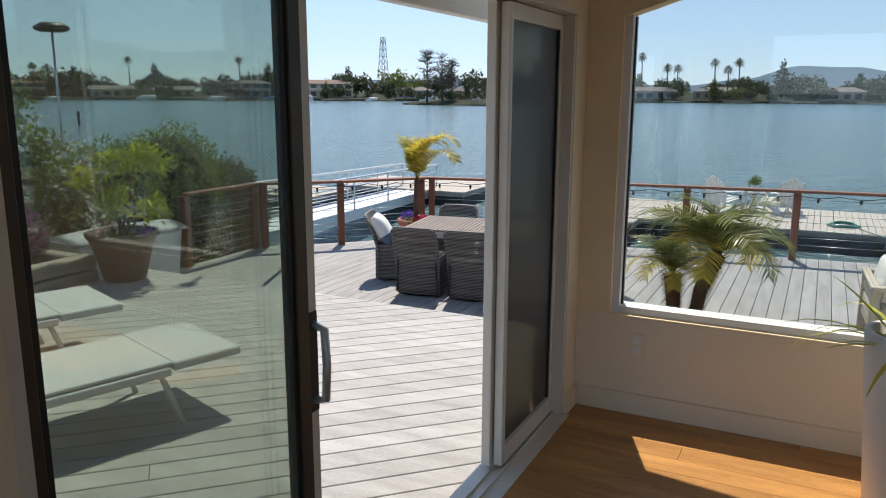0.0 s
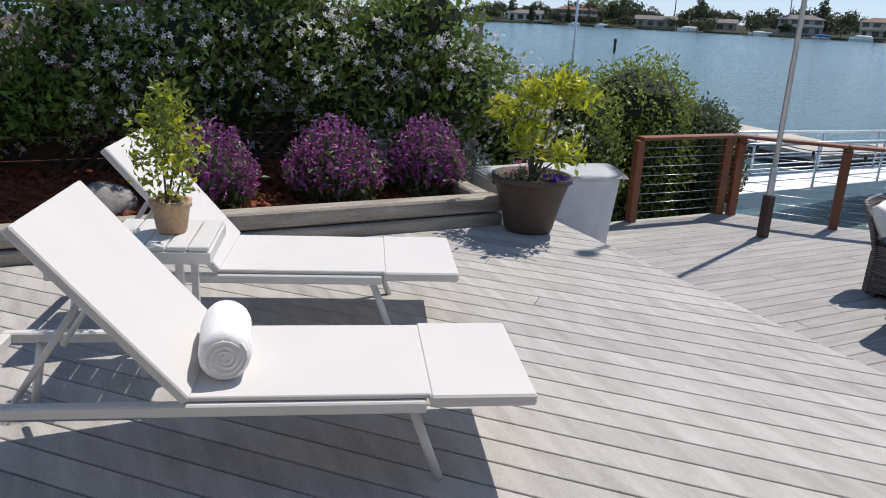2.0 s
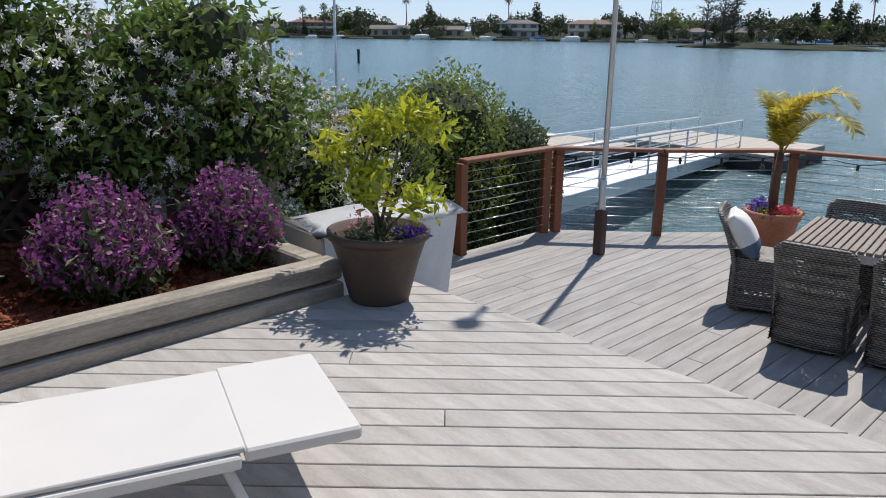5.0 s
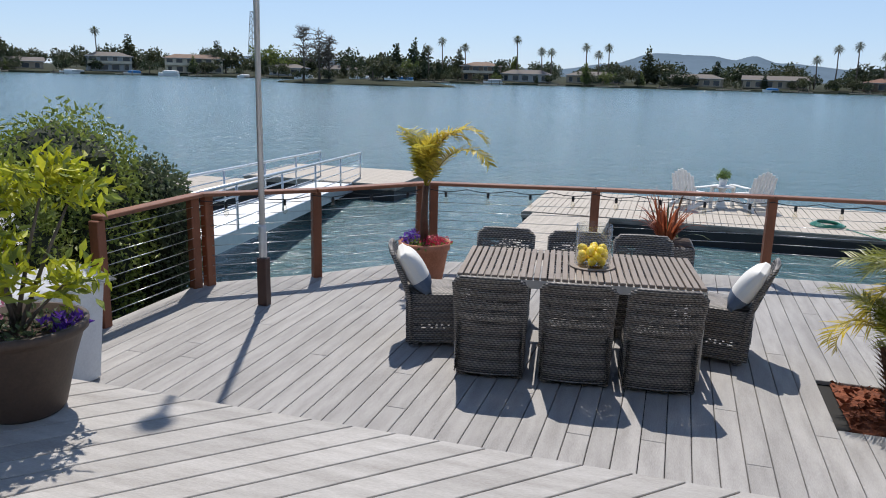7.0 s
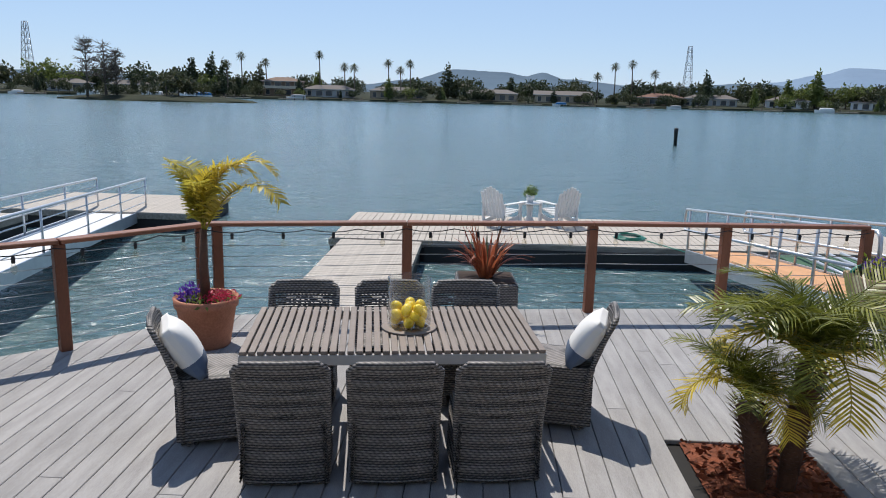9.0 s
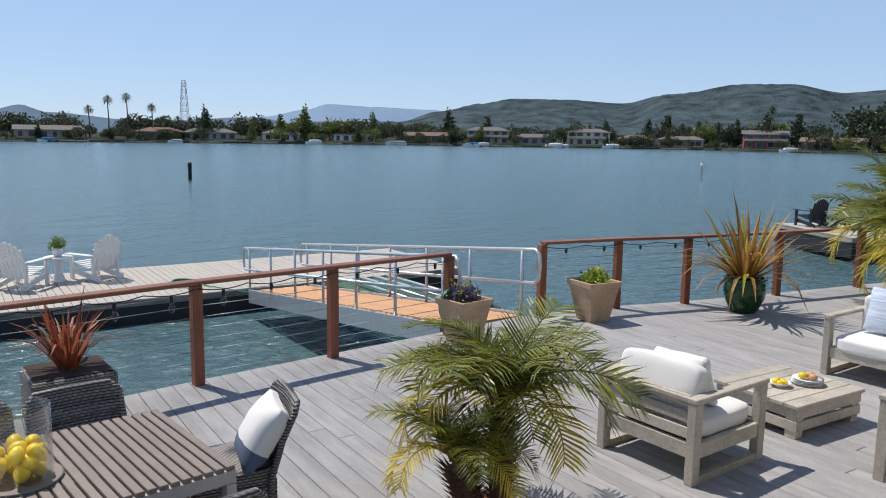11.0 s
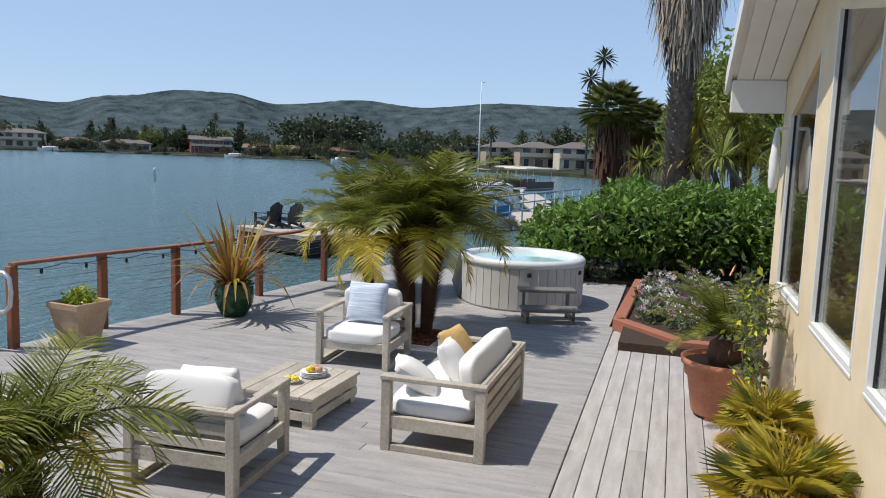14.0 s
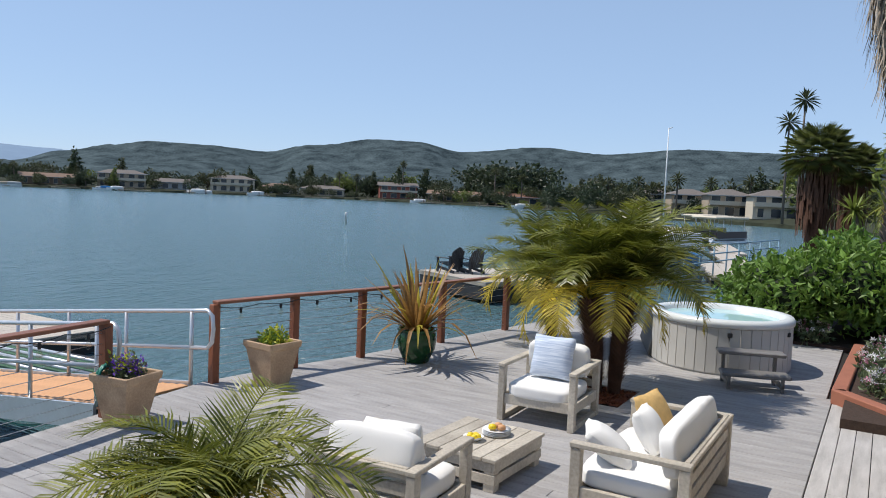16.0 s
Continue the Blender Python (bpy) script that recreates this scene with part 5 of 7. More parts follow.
bl = [(x, y, 0.20, 0.35, 0.3, 0.2) for x, y in ((8.7, 4.35), (9.5, 4.35), (10.3, 4.4), (11.2, 4.3), (8.3, 3.9), (9.2, 3.7), (10.3, 3.6), (12.4, 5.4), (12.3, 6.0), (11.6, 3.7))]
sprigs(bd, rng, 3600, bl, 0.045, "sage", "foliage")
bl2 = [(x, y, z + 0.12, a, b, c * 0.6) for x, y, z, a, b, c in bl]
for mt, k in (("petal", 420), ("pinkpetal", 160)):
    v, f = stars(rng, blob_points(rng, k, bl2, 0.3), 0.04)
    mesh_part("blossom", v, f, mt, bd)
bop = thing("strelitzia", pose(8.2, 3.45, 0.1), "orange bird-of-paradise flower on a stem", "flower")
sword_leaves(bop, rng, 16, 0.75, 0.03, "sage", 40)
for k in range(5):
    sword_leaves(bop, rng, 1, 0.16, 0.012, "orange_deck", 50).matrix_local = pose(0, 0.1, 0.75)


# hedge beyond the hot tub
def shrub(m, blobs, n, size, material, label, category="shrub", group="", trunk=True, extra=(), core=0.55):
    rg = np.random.default_rng(int(abs(m.translation.x * 31 + m.translation.y * 17)) + 3)
    th = thing("shrub" if category == "shrub" else "hedge", m, label, category, group)
    v, f = leaves(rg, blob_points(rg, n, blobs), size)
    mesh_part("foliage", v, f, material, th)
    # near-black lumps inside the clumps paint the shade between the leaves
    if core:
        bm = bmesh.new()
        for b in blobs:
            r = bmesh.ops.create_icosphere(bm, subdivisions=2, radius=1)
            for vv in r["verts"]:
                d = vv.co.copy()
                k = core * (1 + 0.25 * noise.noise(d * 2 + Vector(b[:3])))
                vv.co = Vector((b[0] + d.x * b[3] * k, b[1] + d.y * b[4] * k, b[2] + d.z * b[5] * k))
        part("inner_mass", bm, "inner_shade", th)
    for mt, k, sz in extra:
        v, f = stars(rg, sprays(rg, k, 8, [(*b[:3], b[3] * 1.08, b[4] * 1.08, b[5] * 1.08) for b in blobs], 0.045), sz)
        mesh_part("blossom", v, f, mt, th)
    return th


# near-black colour for the shade deep inside the foliage
M["inner_shade"] = mat("painted_inner_shade", (0.018, 0.026, 0.010), 0.9, 0.4, 8, 40, 0.5)
hb = []
random.seed(9)
for k in range(30):
    x = random.uniform(12.6, 15.5)
    y = 6.6 - 5.2 * (k / 29)
    top = 1.55 + 0.25 * math.sin(k * 0.9) - max(0, y - 5.6) * 0.75
    hb.append((x, y, top * 0.62, 0.8, 0.65, max(0.35, top * 0.44)))
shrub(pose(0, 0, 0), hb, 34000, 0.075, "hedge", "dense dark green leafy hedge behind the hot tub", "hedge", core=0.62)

# west bed: timber kerb, mulch, lavender
bedk = thing("landscape_timber", pose(0, 0, 0), "weathered grey landscape timbers edging the planting bed", "timber edging", kind="structure")
for nm, x0, x1, y0, y1 in (("timber", -4.02, -3.85, 1.6, 4.12), ("timber", -4.02, -3.85, -1.2, 1.59)):
    part(nm, boxes((x0, x1, y0, y1, 0.50, 0.618), bevel=0.012), "timber", bedk)
    part(nm, boxes((x0 - 0.01, x1 - 0.022, y0, y1 + 0.006, 0.632, 0.75), bevel=0.014), "timber", bedk)
part("timber", boxes((-5.0, -4.025, 3.97, 4.12, 0.50, 0.618), bevel=0.012), "timber", bedk)
part("timber", boxes((-5.0, -4.035, 3.965, 4.105, 0.632, 0.75), bevel=0.014), "timber", bedk)
part("timber", boxes((-5.9, -4.6, 4.16, 4.3, 0.30, 0.62), bevel=0.012), "timber", bedk)
bm = bmesh.new()
bmesh.ops.create_grid(bm, x_segments=60, y_segments=140, size=0.5)
for v in bm.verts:
    x, y = -6.0 + (v.co.x + 0.5) * 1.975, -1.2 + (v.co.y + 0.5) * 5.17
    v.co = Vector((x, y, 0.60 + 0.06 * noise.noise(Vector((x, y, 0)) * 1.5) + 0.025 * noise.noise(Vector((x, y, 3)) * 14) + 0.12 * max(0, -4.6 - x)))
rg = np.random.default_rng(5)
for k in range(4200):
    x, y = rg.uniform(-5.6, -4.03), rg.uniform(0.2, 3.95)
    c = Vector((x, y, 0.625 + 0.06 * noise.noise(Vector((x, y, 0)) * 1.5) + 0.12 * max(0, -4.6 - x)))
    d = Vector(rg.normal(size=3)) * 0.028
    e = Vector(rg.normal(size=3)) * 0.012
    d.z *= 0.4
    bm.faces.new([bm.verts.new(q) for q in (c - d, c + e, c + d, c - e)])
tagged(obj("mulch", bm, "mulch"), "red-brown bark mulch on the planting bed", "mulch", kind="stuff")


def lavender(m, R, H, label):
    rg = np.random.default_rng(int(abs(m.translation.y * 100)))
    th = thing("lavender_bush", m, label, "shrub", "lavender bushes")
    V, F, mi = [], [], []
    for k in range(900):
        a, t = rg.uniform(0, 2 * math.pi), rg.uniform(0, 1) ** 0.55
        d = np.array((math.cos(a) * t * R, math.sin(a) * t * R, H * math.sqrt(max(0.02, 1 - t * t * 0.85)) * rg.uniform(0.70, 1.12)))
        b0 = np.array((d[0] * 0.45, d[1] * 0.45, 0.0))
        s = np.cross(d - b0, rg.normal(size=3))
        s = s / np.linalg.norm(s)
        q = b0 + (d - b0) * 0.72
        i = len(V)
        V += [b0 - s * 0.003, b0 + s * 0.003, q + s * 0.003, q - s * 0.003]
        F.append((i, i + 1, i + 2, i + 3))
        mi.append(0)
        for j in range(5):
            c = q + (d - q) * (j / 4.0)
            s2 = rg.normal(size=3) * 0.0085
            s3 = rg.normal(size=3) * 0.0085
            i = len(V)
            V += [c - s2, c + s3, c + s2, c - s3]
            F.append((i, i + 1, i + 2, i + 3))
            mi.append(1)
    mesh_part("bloom", V, F, "sage", th, ("purple",), mi)
    v, f = leaves(rg, blob_points(rg, 1600, [(0, 0, H * 0.35, R * 0.86, R * 0.86, H * 0.5)], 0.5), 0.03, 2.4)
    mesh_part("foliage", v, f, "sage", th)


for y, r in ((2.05, 0.40), (3.02, 0.42), (3.80, 0.36)):
    lavender(pose(-4.62, y, 0.60), r, 0.62, "rounded lavender bush covered in purple flower spikes")
shrub(pose(-4.35, 0.35, 0.60), [(0, 0, 0.25, 0.3, 0.28, 0.32)], 900, 0.03, "sage", "grey-green dwarf shrub in the mulch bed")
bm = bmesh.new()
bmesh.ops.create_icosphere(bm, subdivisions=3, radius=0.2)
for v in bm.verts:
    v.co = Vector((v.co.x * 1.25, v.co.y, v.co.z * 0.7)) * (1 + 0.25 * noise.noise(v.co * 6))
st1 = obj("boulder", bm, "rock", smooth=True)
st1.matrix_world = pose(-4.75, 1.35, 0.66)
tagged(st1, "rounded grey garden boulder in the mulch bed", "boulder")

# lattice fence smothered in jasmine
fence = thing("lattice_fence", pose(0, 0, 0), "dark weathered lattice fence behind the jasmine", "fence")
for y in (-1.0, 0.6, 2.2, 3.8, 4.75):
    part("post", boxes((-5.72, -5.62, y - 0.05, y + 0.05, 0.3, 2.1)), "timber", fence)
for z in (1.18, 2.02):
    part("beam", boxes((-5.62, -5.57, -1.1, 4.8, z, z + 0.07)), "timber", fence)
for s in (1, -1):
    for k in range(18, 34):
        y0 = -1.0 + k * 0.11
        a = (y0, 0.7) if s > 0 else (y0, 1.5)
        b = (y0 + 0.8, 1.5) if s > 0 else (y0 + 0.8, 0.7)
        if a[0] < -1 or b[0] > 4.8:
            continue
        bm = bmesh.new()
        xo = -5.66 + 0.012 * s
        L = math.hypot(b[0] - a[0], b[1] - a[1])
        box(bm, -0.004, 0.004, 0, L, -0.018, 0.018)
        part("lath", bm, "lath_and_shade", fence).matrix_local = pose(xo, a[0], a[1], math.degrees(math.atan2(b[1] - a[1], b[0] - a[0])))
# added dark boards stand for the deep shade under the jasmine
for k in range(4):
    part("board", boxes((-5.80, -5.775, -1.2, 4.8, 0.42 + k * 0.185, 0.60 + k * 0.185), bevel=0.004), "lath_and_shade", fence)
jb = []
random.seed(31)
for k in range(70):
    y = -1.2 + 6.0 * ((k * 0.618) % 1.0)
    z = random.uniform(1.22, 2.60 + 0.45 * math.sin(y * 1.1) + (0.9 if y < 2.5 else 0) - (0.55 if y > 4.2 else 0))
    jb.append((-5.55 + random.uniform(-0.25, 0.22), y, z, 0.38, 0.5, 0.42))
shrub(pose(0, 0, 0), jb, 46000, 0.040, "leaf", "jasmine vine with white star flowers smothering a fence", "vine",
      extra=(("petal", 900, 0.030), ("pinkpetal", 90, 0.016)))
shrub(pose(-5.35, 0.35, 0.6), [(0.0, -1.2, 0.55, 0.35, 0.5, 0.5), (0.1, -0.5, 0.7, 0.32, 0.5, 0.42), (0.0, 0.2, 0.72, 0.32, 0.5, 0.36), (-0.05, 0.8, 0.78, 0.28, 0.4, 0.26)], 5200, 0.034, "hedge", "dark leafy shrub under the jasmine by the fence")
shrub(pose(-5.9, 5.1, 0), [(0.1, 0, 1.0, 0.5, 0.5, 0.7), (0.2, 0.3, 0.7, 0.5, 0.5, 0.5)], 3000, 0.03, "hedge2", "sprawling jasmine with clusters of white blossom", extra=(("petal", 190, 0.026), ("pinkpetal", 40, 0.016)))
for x, y, r, h in ((-6.25, 6.2, 0.70, 1.5), (-6.35, 7.35, 0.70, 1.65), (-6.1, 8.15, 0.48, 1.15)):
    shrub(pose(x, y, -0.6), [(0, 0, 0.6 + h * 0.62, r, r, h * 0.40), (0.15, 0.1, 0.6 + h * 0.3, r * 0.9, r * 0.9, h * 0.5), (0.1, 0, 0.3, r * 0.8, r * 0.8, 0.6)], 15000, 0.030,
          "sage" if r < 0.5 else "hedge2", "rounded clipped evergreen shrub on the bank", group="bank shrubs", core=0.8)
# bank below the railing
bm = bmesh.new()
bmesh.ops.create_grid(bm, x_segments=40, y_segments=40, size=0.5)
for v in bm.verts:
    x, y = -13.0 + (v.co.x + 0.5) * 8.0, 3.9 + (v.co.y + 0.5) * 5.6
    v.co = Vector((x, y, 0.25 - 0.42 * max(0, y - 4.6) - 0.1 * max(0, -7 - x) + 0.12 * noise.noise(Vector((x, y, 0)) * 2)))
tagged(obj("bank_west", bm, "bank"), "dark planted bank sloping down to the water", "bank", kind="structure")

# ---- sliding door: two fixed tracks, one leaf slid left, two stacked right ----
def door_leaf(name, x, y0, y1, label, glass, handle_y=None, frame_mat="alu", s=0.055):
    th = thing(name, pose(x, 0, 0), label, "sliding door", "sliding door leaves", "structure")
    z0, z1 = FLOOR_IN + 0.02, 2.475
    for a, b in ((y0, y0 + s), (y1 - s, y1)):
        part("stile", boxes((-0.019, 0.019, a, b, z0, z1), bevel=0.003), frame_mat, th)
    part("rail", boxes((-0.019, 0.019, y0 + s, y1 - s, z0, z0 + 0.08)), frame_mat, th)
    part("rail", boxes((-0.019, 0.019, y0 + s, y1 - s, z1 - 0.06, z1)), frame_mat, th)
    part("gasket", boxes((-0.012, 0.012, y0 + s, y0 + s + 0.014, z0 + 0.081, z1 - 0.061), (-0.012, 0.012, y1 - s - 0.014, y1 - s, z0 + 0.081, z1 - 0.061)), "black", th)
    g = part("pane", boxes((-0.004, 0.004, y0 + s + 0.015, y1 - s - 0.015, z0 + 0.082, z1 - 0.062)), glass, th)
    g.visible_shadow = False
    if handle_y is not None:
        bm = bmesh.new()
        tube(bm, [(0.02, handle_y, 1.39), (0.06, handle_y, 1.40), (0.065, handle_y, 1.49), (0.06, handle_y, 1.58), (0.02, handle_y, 1.59)], 0.011, 8)
        h = part("handle", bm, "galv", th)
        part("latch_plate", boxes((0.0195, 0.024, handle_y - 0.02, handle_y + 0.02, 1.36, 1.62)), "black", h)
    return th


door_leaf("door_1", 0.607, 0.33, 1.162, "aluminium sliding glass door leaf with pull handle", "tint", 1.135)
# dark frame colour stands for the shade on this stile
door_leaf("door_4", 0.650, 0.335, 1.075, "sliding insect screen leaf, its frame coloured dark as if shaded", "mesh", None, "bronze", 0.045)
door_leaf("door_2", 0.607, 2.30, 2.95, "aluminium sliding glass door leaf stacked aside", "tint")
door_leaf("door_3", 0.650, 2.325, 2.955, "sliding door leaf with dark insect screen", "screen", None, "alu", 0.034)
bm = boxes((WX0 + 0.004, WX1 - 0.004, 0.302, 0.328, 0.646, 2.478), (WX0 + 0.004, WX1 - 0.004, 2.957, 2.979, 0.646, 2.478), (WX0 + 0.002, WX1 + 0.004, 0.302, 2.978, 2.480, 2.499),
           (WX0 - 0.03, WX1 + 0.03, 0.302, 2.978, 0.601, 0.645), (WX0 + 0.03, WX0 + 0.036, 0.33, 2.97, 0.646, 0.656), (WX1 - 0.045, WX1 - 0.039, 0.33, 2.97, 0.646, 0.656))
tagged(obj("trim_door_frame", bm, "alu"), "pale aluminium sliding door frame and threshold track", "door frame", kind="structure")
# wall lining north of the door, and outlet
ot = thing("wall_outlet", pose(1.02, WY0 - 0.001, 0.98, 90), "cream wall socket plate under the window", "socket")
part("plate", boxes((-0.035, 0.035, -0.058, 0.058, 0, 0.006), bevel=0.002), "inwall", ot)
part("socket", boxes((-0.016, 0.016, 0.008, 0.04, 0.006, 0.008), (-0.016, 0.016, -0.04, -0.008, 0.006, 0.008)), "white", ot)
# interior lining of the north wall
bm = bmesh.new()
box(bm, WX1 + 0.001, HOUSE_E - 0.2, WY0 - 0.0015, WY0 + 0.0, FLOOR_IN, SILL)
tagged(obj("wall_lining", bm, "inwall"), "cream painted inner face of the window wall", "wall", kind="structure")

# tall windows of the north wall
for i, (a, b) in enumerate(WINS):
    th = tagged(new("window_%d" % (i + 1)), "tall white-framed window in the stucco wall", "window", kind="structure")

    def slanted(x0, x1, y0, y1, z0, cut):
        bm = bmesh.new()
        v = [bm.verts.new((x, y, z)) for y in (y0, y1) for x, z in ((x0, z0), (x1, z0), (x1, eave(x1) - cut), (x0, eave(x0) - cut))]
        for q in ((0, 1, 2, 3), (7, 6, 5, 4), (0, 4, 5, 1), (1, 5, 6, 2), (2, 6, 7, 3), (3, 7, 4, 0)):
            bm.faces.new([v[j] for j in q])
        bmesh.ops.recalc_face_normals(bm, faces=bm.faces[:])
        return bm
    f = 0.034
    part("window_frame", slanted(a, a + f, WY0 + 0.03, WY1 + 0.006, SILL + f, 0.121), "white", th)
    part("window_frame", slanted(b - f, b, WY0 + 0.03, WY1 + 0.006, SILL + f, 0.121), "white", th)
    part("window_frame", boxes((a, b, WY0 + 0.03, WY1 + 0.006, SILL, SILL + f)), "white", th)
    part("window_sill", boxes((a - 0.01, b + 0.01, WY1 + 0.001, WY1 + 0.010, SILL - 0.025, SILL - 0.002), bevel=0.004), "white", th)
    part("gasket", slanted(a + f, a + f + 0.008, WY1 - 0.045, WY1 - 0.02, SILL + f, 0.13), "black", th)
    part("gasket", slanted(b - f - 0.008, b - f, WY1 - 0.045, WY1 - 0.02, SILL + f, 0.13), "black", th)
    g = part("pane", slanted(a + f + 0.009, b - f - 0.009, WY1 - 0.038, WY1 - 0.030, SILL + f, 0.125), "winglass", th)
    g.visible_shadow = False

# eave end beam and rake board
bm = boxes((HOUSE_E - 0.02, HOUSE_E + 0.10, WY1 + 0.002, OVER - 0.01, 2.73, 3.04), (0.16, 0.22, -6.1, OVER - 0.01, 2.49, 2.81), bevel=0.004)
tagged(obj("trim_eave_beam", bm, "white"), "white painted eave beam at the house corner", "beam", kind="structure")
bm = bmesh.new()
for x0, x1 in ((0.15, RIDGE), (RIDGE, 6.62)):
    v = [bm.verts.new((x, y, eave(x) + z)) for y in (OVER + 0.002, OVER + 0.04) for x, z in ((x0, 0.38), (x1, 0.38), (x1, 0.60), (x0, 0.60))]
    for q in ((0, 1, 2, 3), (7, 6, 5, 4), (0, 4, 5, 1), (1, 5, 6, 2), (2, 6, 7, 3), (3, 7, 4, 0)):
        bm.faces.new([v[j] for j in q])
# soffit boards under the overhang
for k in range(3):
    y0 = WY1 + 0.012 + k * 0.152
    for x0, x1 in ((0.15, RIDGE - 0.002), (RIDGE + 0.002, 6.6)):
        v = [bm.verts.new((x, y, eave(x) + z)) for y in (y0, y0 + 0.145) for x, z in ((x0, 0.395), (x1, 0.395), (x1, 0.417), (x0, 0.417))]
        for q in ((0, 1, 2, 3), (7, 6, 5, 4), (0, 4, 5, 1), (1, 5, 6, 2), (2, 6, 7, 3), (3, 7, 4, 0)):
            bm.faces.new([v[j] for j in q])
bmesh.ops.recalc_face_normals(bm, faces=bm.faces[:])
tagged(obj("trim_rake_board", bm, "white"), "white painted rake board along the roof edge", "fascia", kind="structure")
# furled umbrella on a wall bracket, with no lamp in it
um = thing("wall_sconce", pose(5.9, WY1 + 0.10, 2.25), "furled pale wall umbrella hanging at the house corner", "umbrella")
part("cloth", turned([(0.02, -0.28), (0.05, -0.22), (0.06, 0.0), (0.04, 0.2), (0.015, 0.32)], 12, squash=0.8), "cushion", um, smooth=True)
part("bracket", boxes((-0.01, 0.01, -0.10, 0.0, 0.30, 0.33)), "white", um)
# potted plant inside by the window
pot(pose(2.09, 2.72, FLOOR_IN), [(0.10, 0), (0.12, 0.02), (0.17, 0.62), (0.175, 0.68)], "cushion", "tall white indoor planter by the window")
hp = thing("house_plant", pose(2.09, 2.72, FLOOR_IN + 0.63), "yellow-green spiky house plant by the window", "house plant")
rg0 = np.random.default_rng(2)
for k in range(34):
    sword_leaves(hp, rg0, 1, 0.40, 0.009, "lime", 95)

# ---- docks and gangways ----
DOCK = -0.85


def float_dock(m, w, l, label, pitch=0.14, n_max=400):
    """A plank-topped float; planks run across x, one after another along y."""
    th = thing("floating_dock", m, label, "dock", "floating docks")
    part("float_body", boxes((0.03, w - 0.03, 0.03, l - 0.03, -0.62, -0.07)), "float", th)
    part("edge_beam", boxes((0.0, 0.05, 0, l, -0.16, -0.032), (w - 0.05, w, 0, l, -0.16, -0.032), (0.05, w - 0.05, 0, 0.05, -0.16, -0.032), (0.05, w - 0.05, l - 0.05, l, -0.16, -0.032), bevel=0.006), "timber", th)
    n = int(l / pitch)
    me = None
    for k in range(n):
        if me is None:
            ob = part("plank", boxes((-0.01, w + 0.01, 0.004, pitch - 0.006, -0.03, 0.0), bevel=0.003), "dock", th)
            me = ob.data
        else:
            ob = new("plank", me)
            ob.parent = th
        ob.matrix_local = pose(0, k * pitch, 0, 0, 0, random.uniform(-0.15, 0.15))
    return th


random.seed(17)
float_dock(pose(-3.80, 11.8, DOCK), 1.65, 6.4, "bleached grey plank dock walkway floating on the lagoon")
fd = float_dock(pose(8.4, 18.25, DOCK, 0, 0, 90), 3.5, 12.5, "wide weathered plank dock on black floats")
bt = boxes((-2.1, 7.9, -0.02, 0.02, -0.55, -0.12))
part("rub_strip", bt, "float", fd).matrix_local = fd.matrix_world.inverted() @ pose(0, 18.2, DOCK)


def pipe_loop(bm, a, b, h, r=0.024):
    """A handrail with rounded ends: top rail, mid rail and posts between a and b."""
    a, b = Vector(a), Vector(b)
    d = (b - a).normalized()
    up = Vector((0, 0, 1))
    t0, t1 = a + up * h, b + up * h
    m0, m1 = a + up * h * 0.5, b + up * h * 0.5
    tube(bm, [m0, m0 - d * 0.25, m0 - d * 0.32 + up * 0.06, m0 - d * 0.34 + up * h * 0.25, t0 - d * 0.32 - up * 0.06, t0 - d * 0.25, t0, t1, t1 + d * 0.25, t1 + d * 0.32 - up * 0.06,
              m1 + d * 0.34 + up * h * 0.25, m1 + d * 0.32 + up * 0.06, m1 + d * 0.25, m1, m0], r, 8)


def gangway(a, b, width, label, deckmat, round_ends=True, h=0.95, toe=True, n=7):
    a, b = Vector(a), Vector(b)
    th = thing("gangway", pose(0, 0, 0), label, "gangway", "gangways")
    d = (b - a)
    L = d.length
    flat = Vector((d.x, d.y, 0)).normalized()
    side = Vector((-flat.y, flat.x, 0))
    fr = Matrix((flat, side, Vector((0, 0, 1)))).transposed().to_4x4()
    slope = d.z / math.hypot(d.x, d.y)
    k = int(L / 0.14)
    me = None
    for i in range(k):
        q = a + d * ((i + 0.5) / k)
        if me is None:
            ob = part("plank", boxes((-0.066, 0.066, -width / 2, width / 2, -0.03, 0.0), bevel=0.003), deckmat, th)
            me = ob.data
        else:
            ob = new("plank", me)
            ob.parent = th
        ob.matrix_local = Matrix.Translation(q) @ fr
    for s in (-1, 1):
        o = side * s * (width / 2 + 0.03)
        bm = bmesh.new()
        v = [bm.verts.new(p + o * w + Vector((0, 0, z))) for w in (1, 1.06) for p, z in ((a, -0.22), (b, -0.22), (b, 0.03), (a, 0.03))]
        for q in ((0, 1, 2, 3), (7, 6, 5, 4), (0, 4, 5, 1), (1, 5, 6, 2), (2, 6, 7, 3), (3, 7, 4, 0)):
            bm.faces.new([v[j] for j in q])
        bmesh.ops.recalc_face_normals(bm, faces=bm.faces[:])
        part("stringer", bm, "galv", th)
        bm = bmesh.new()
        if round_ends:
            pipe_loop(bm, a + o, b + o, h)
        else:
            tube(bm, [a + o + Vector((0, 0, h)), b + o + Vector((0, 0, h))], 0.03, 8)
            for f in (0.25, 0.5, 0.75):
                tube(bm, [a + o + Vector((0, 0, h * f)), b + o + Vector((0, 0, h * f))], 0.012, 6)
        part("handrail", bm, "galv", th)
        for i in range(n):
            q = a + d * (i / (n - 1)) + o
            bm = bmesh.new()
            tube(bm, [q, q + Vector((0, 0, h))], 0.022, 8)
            part("stanchion", bm, "galv", th)
    return th


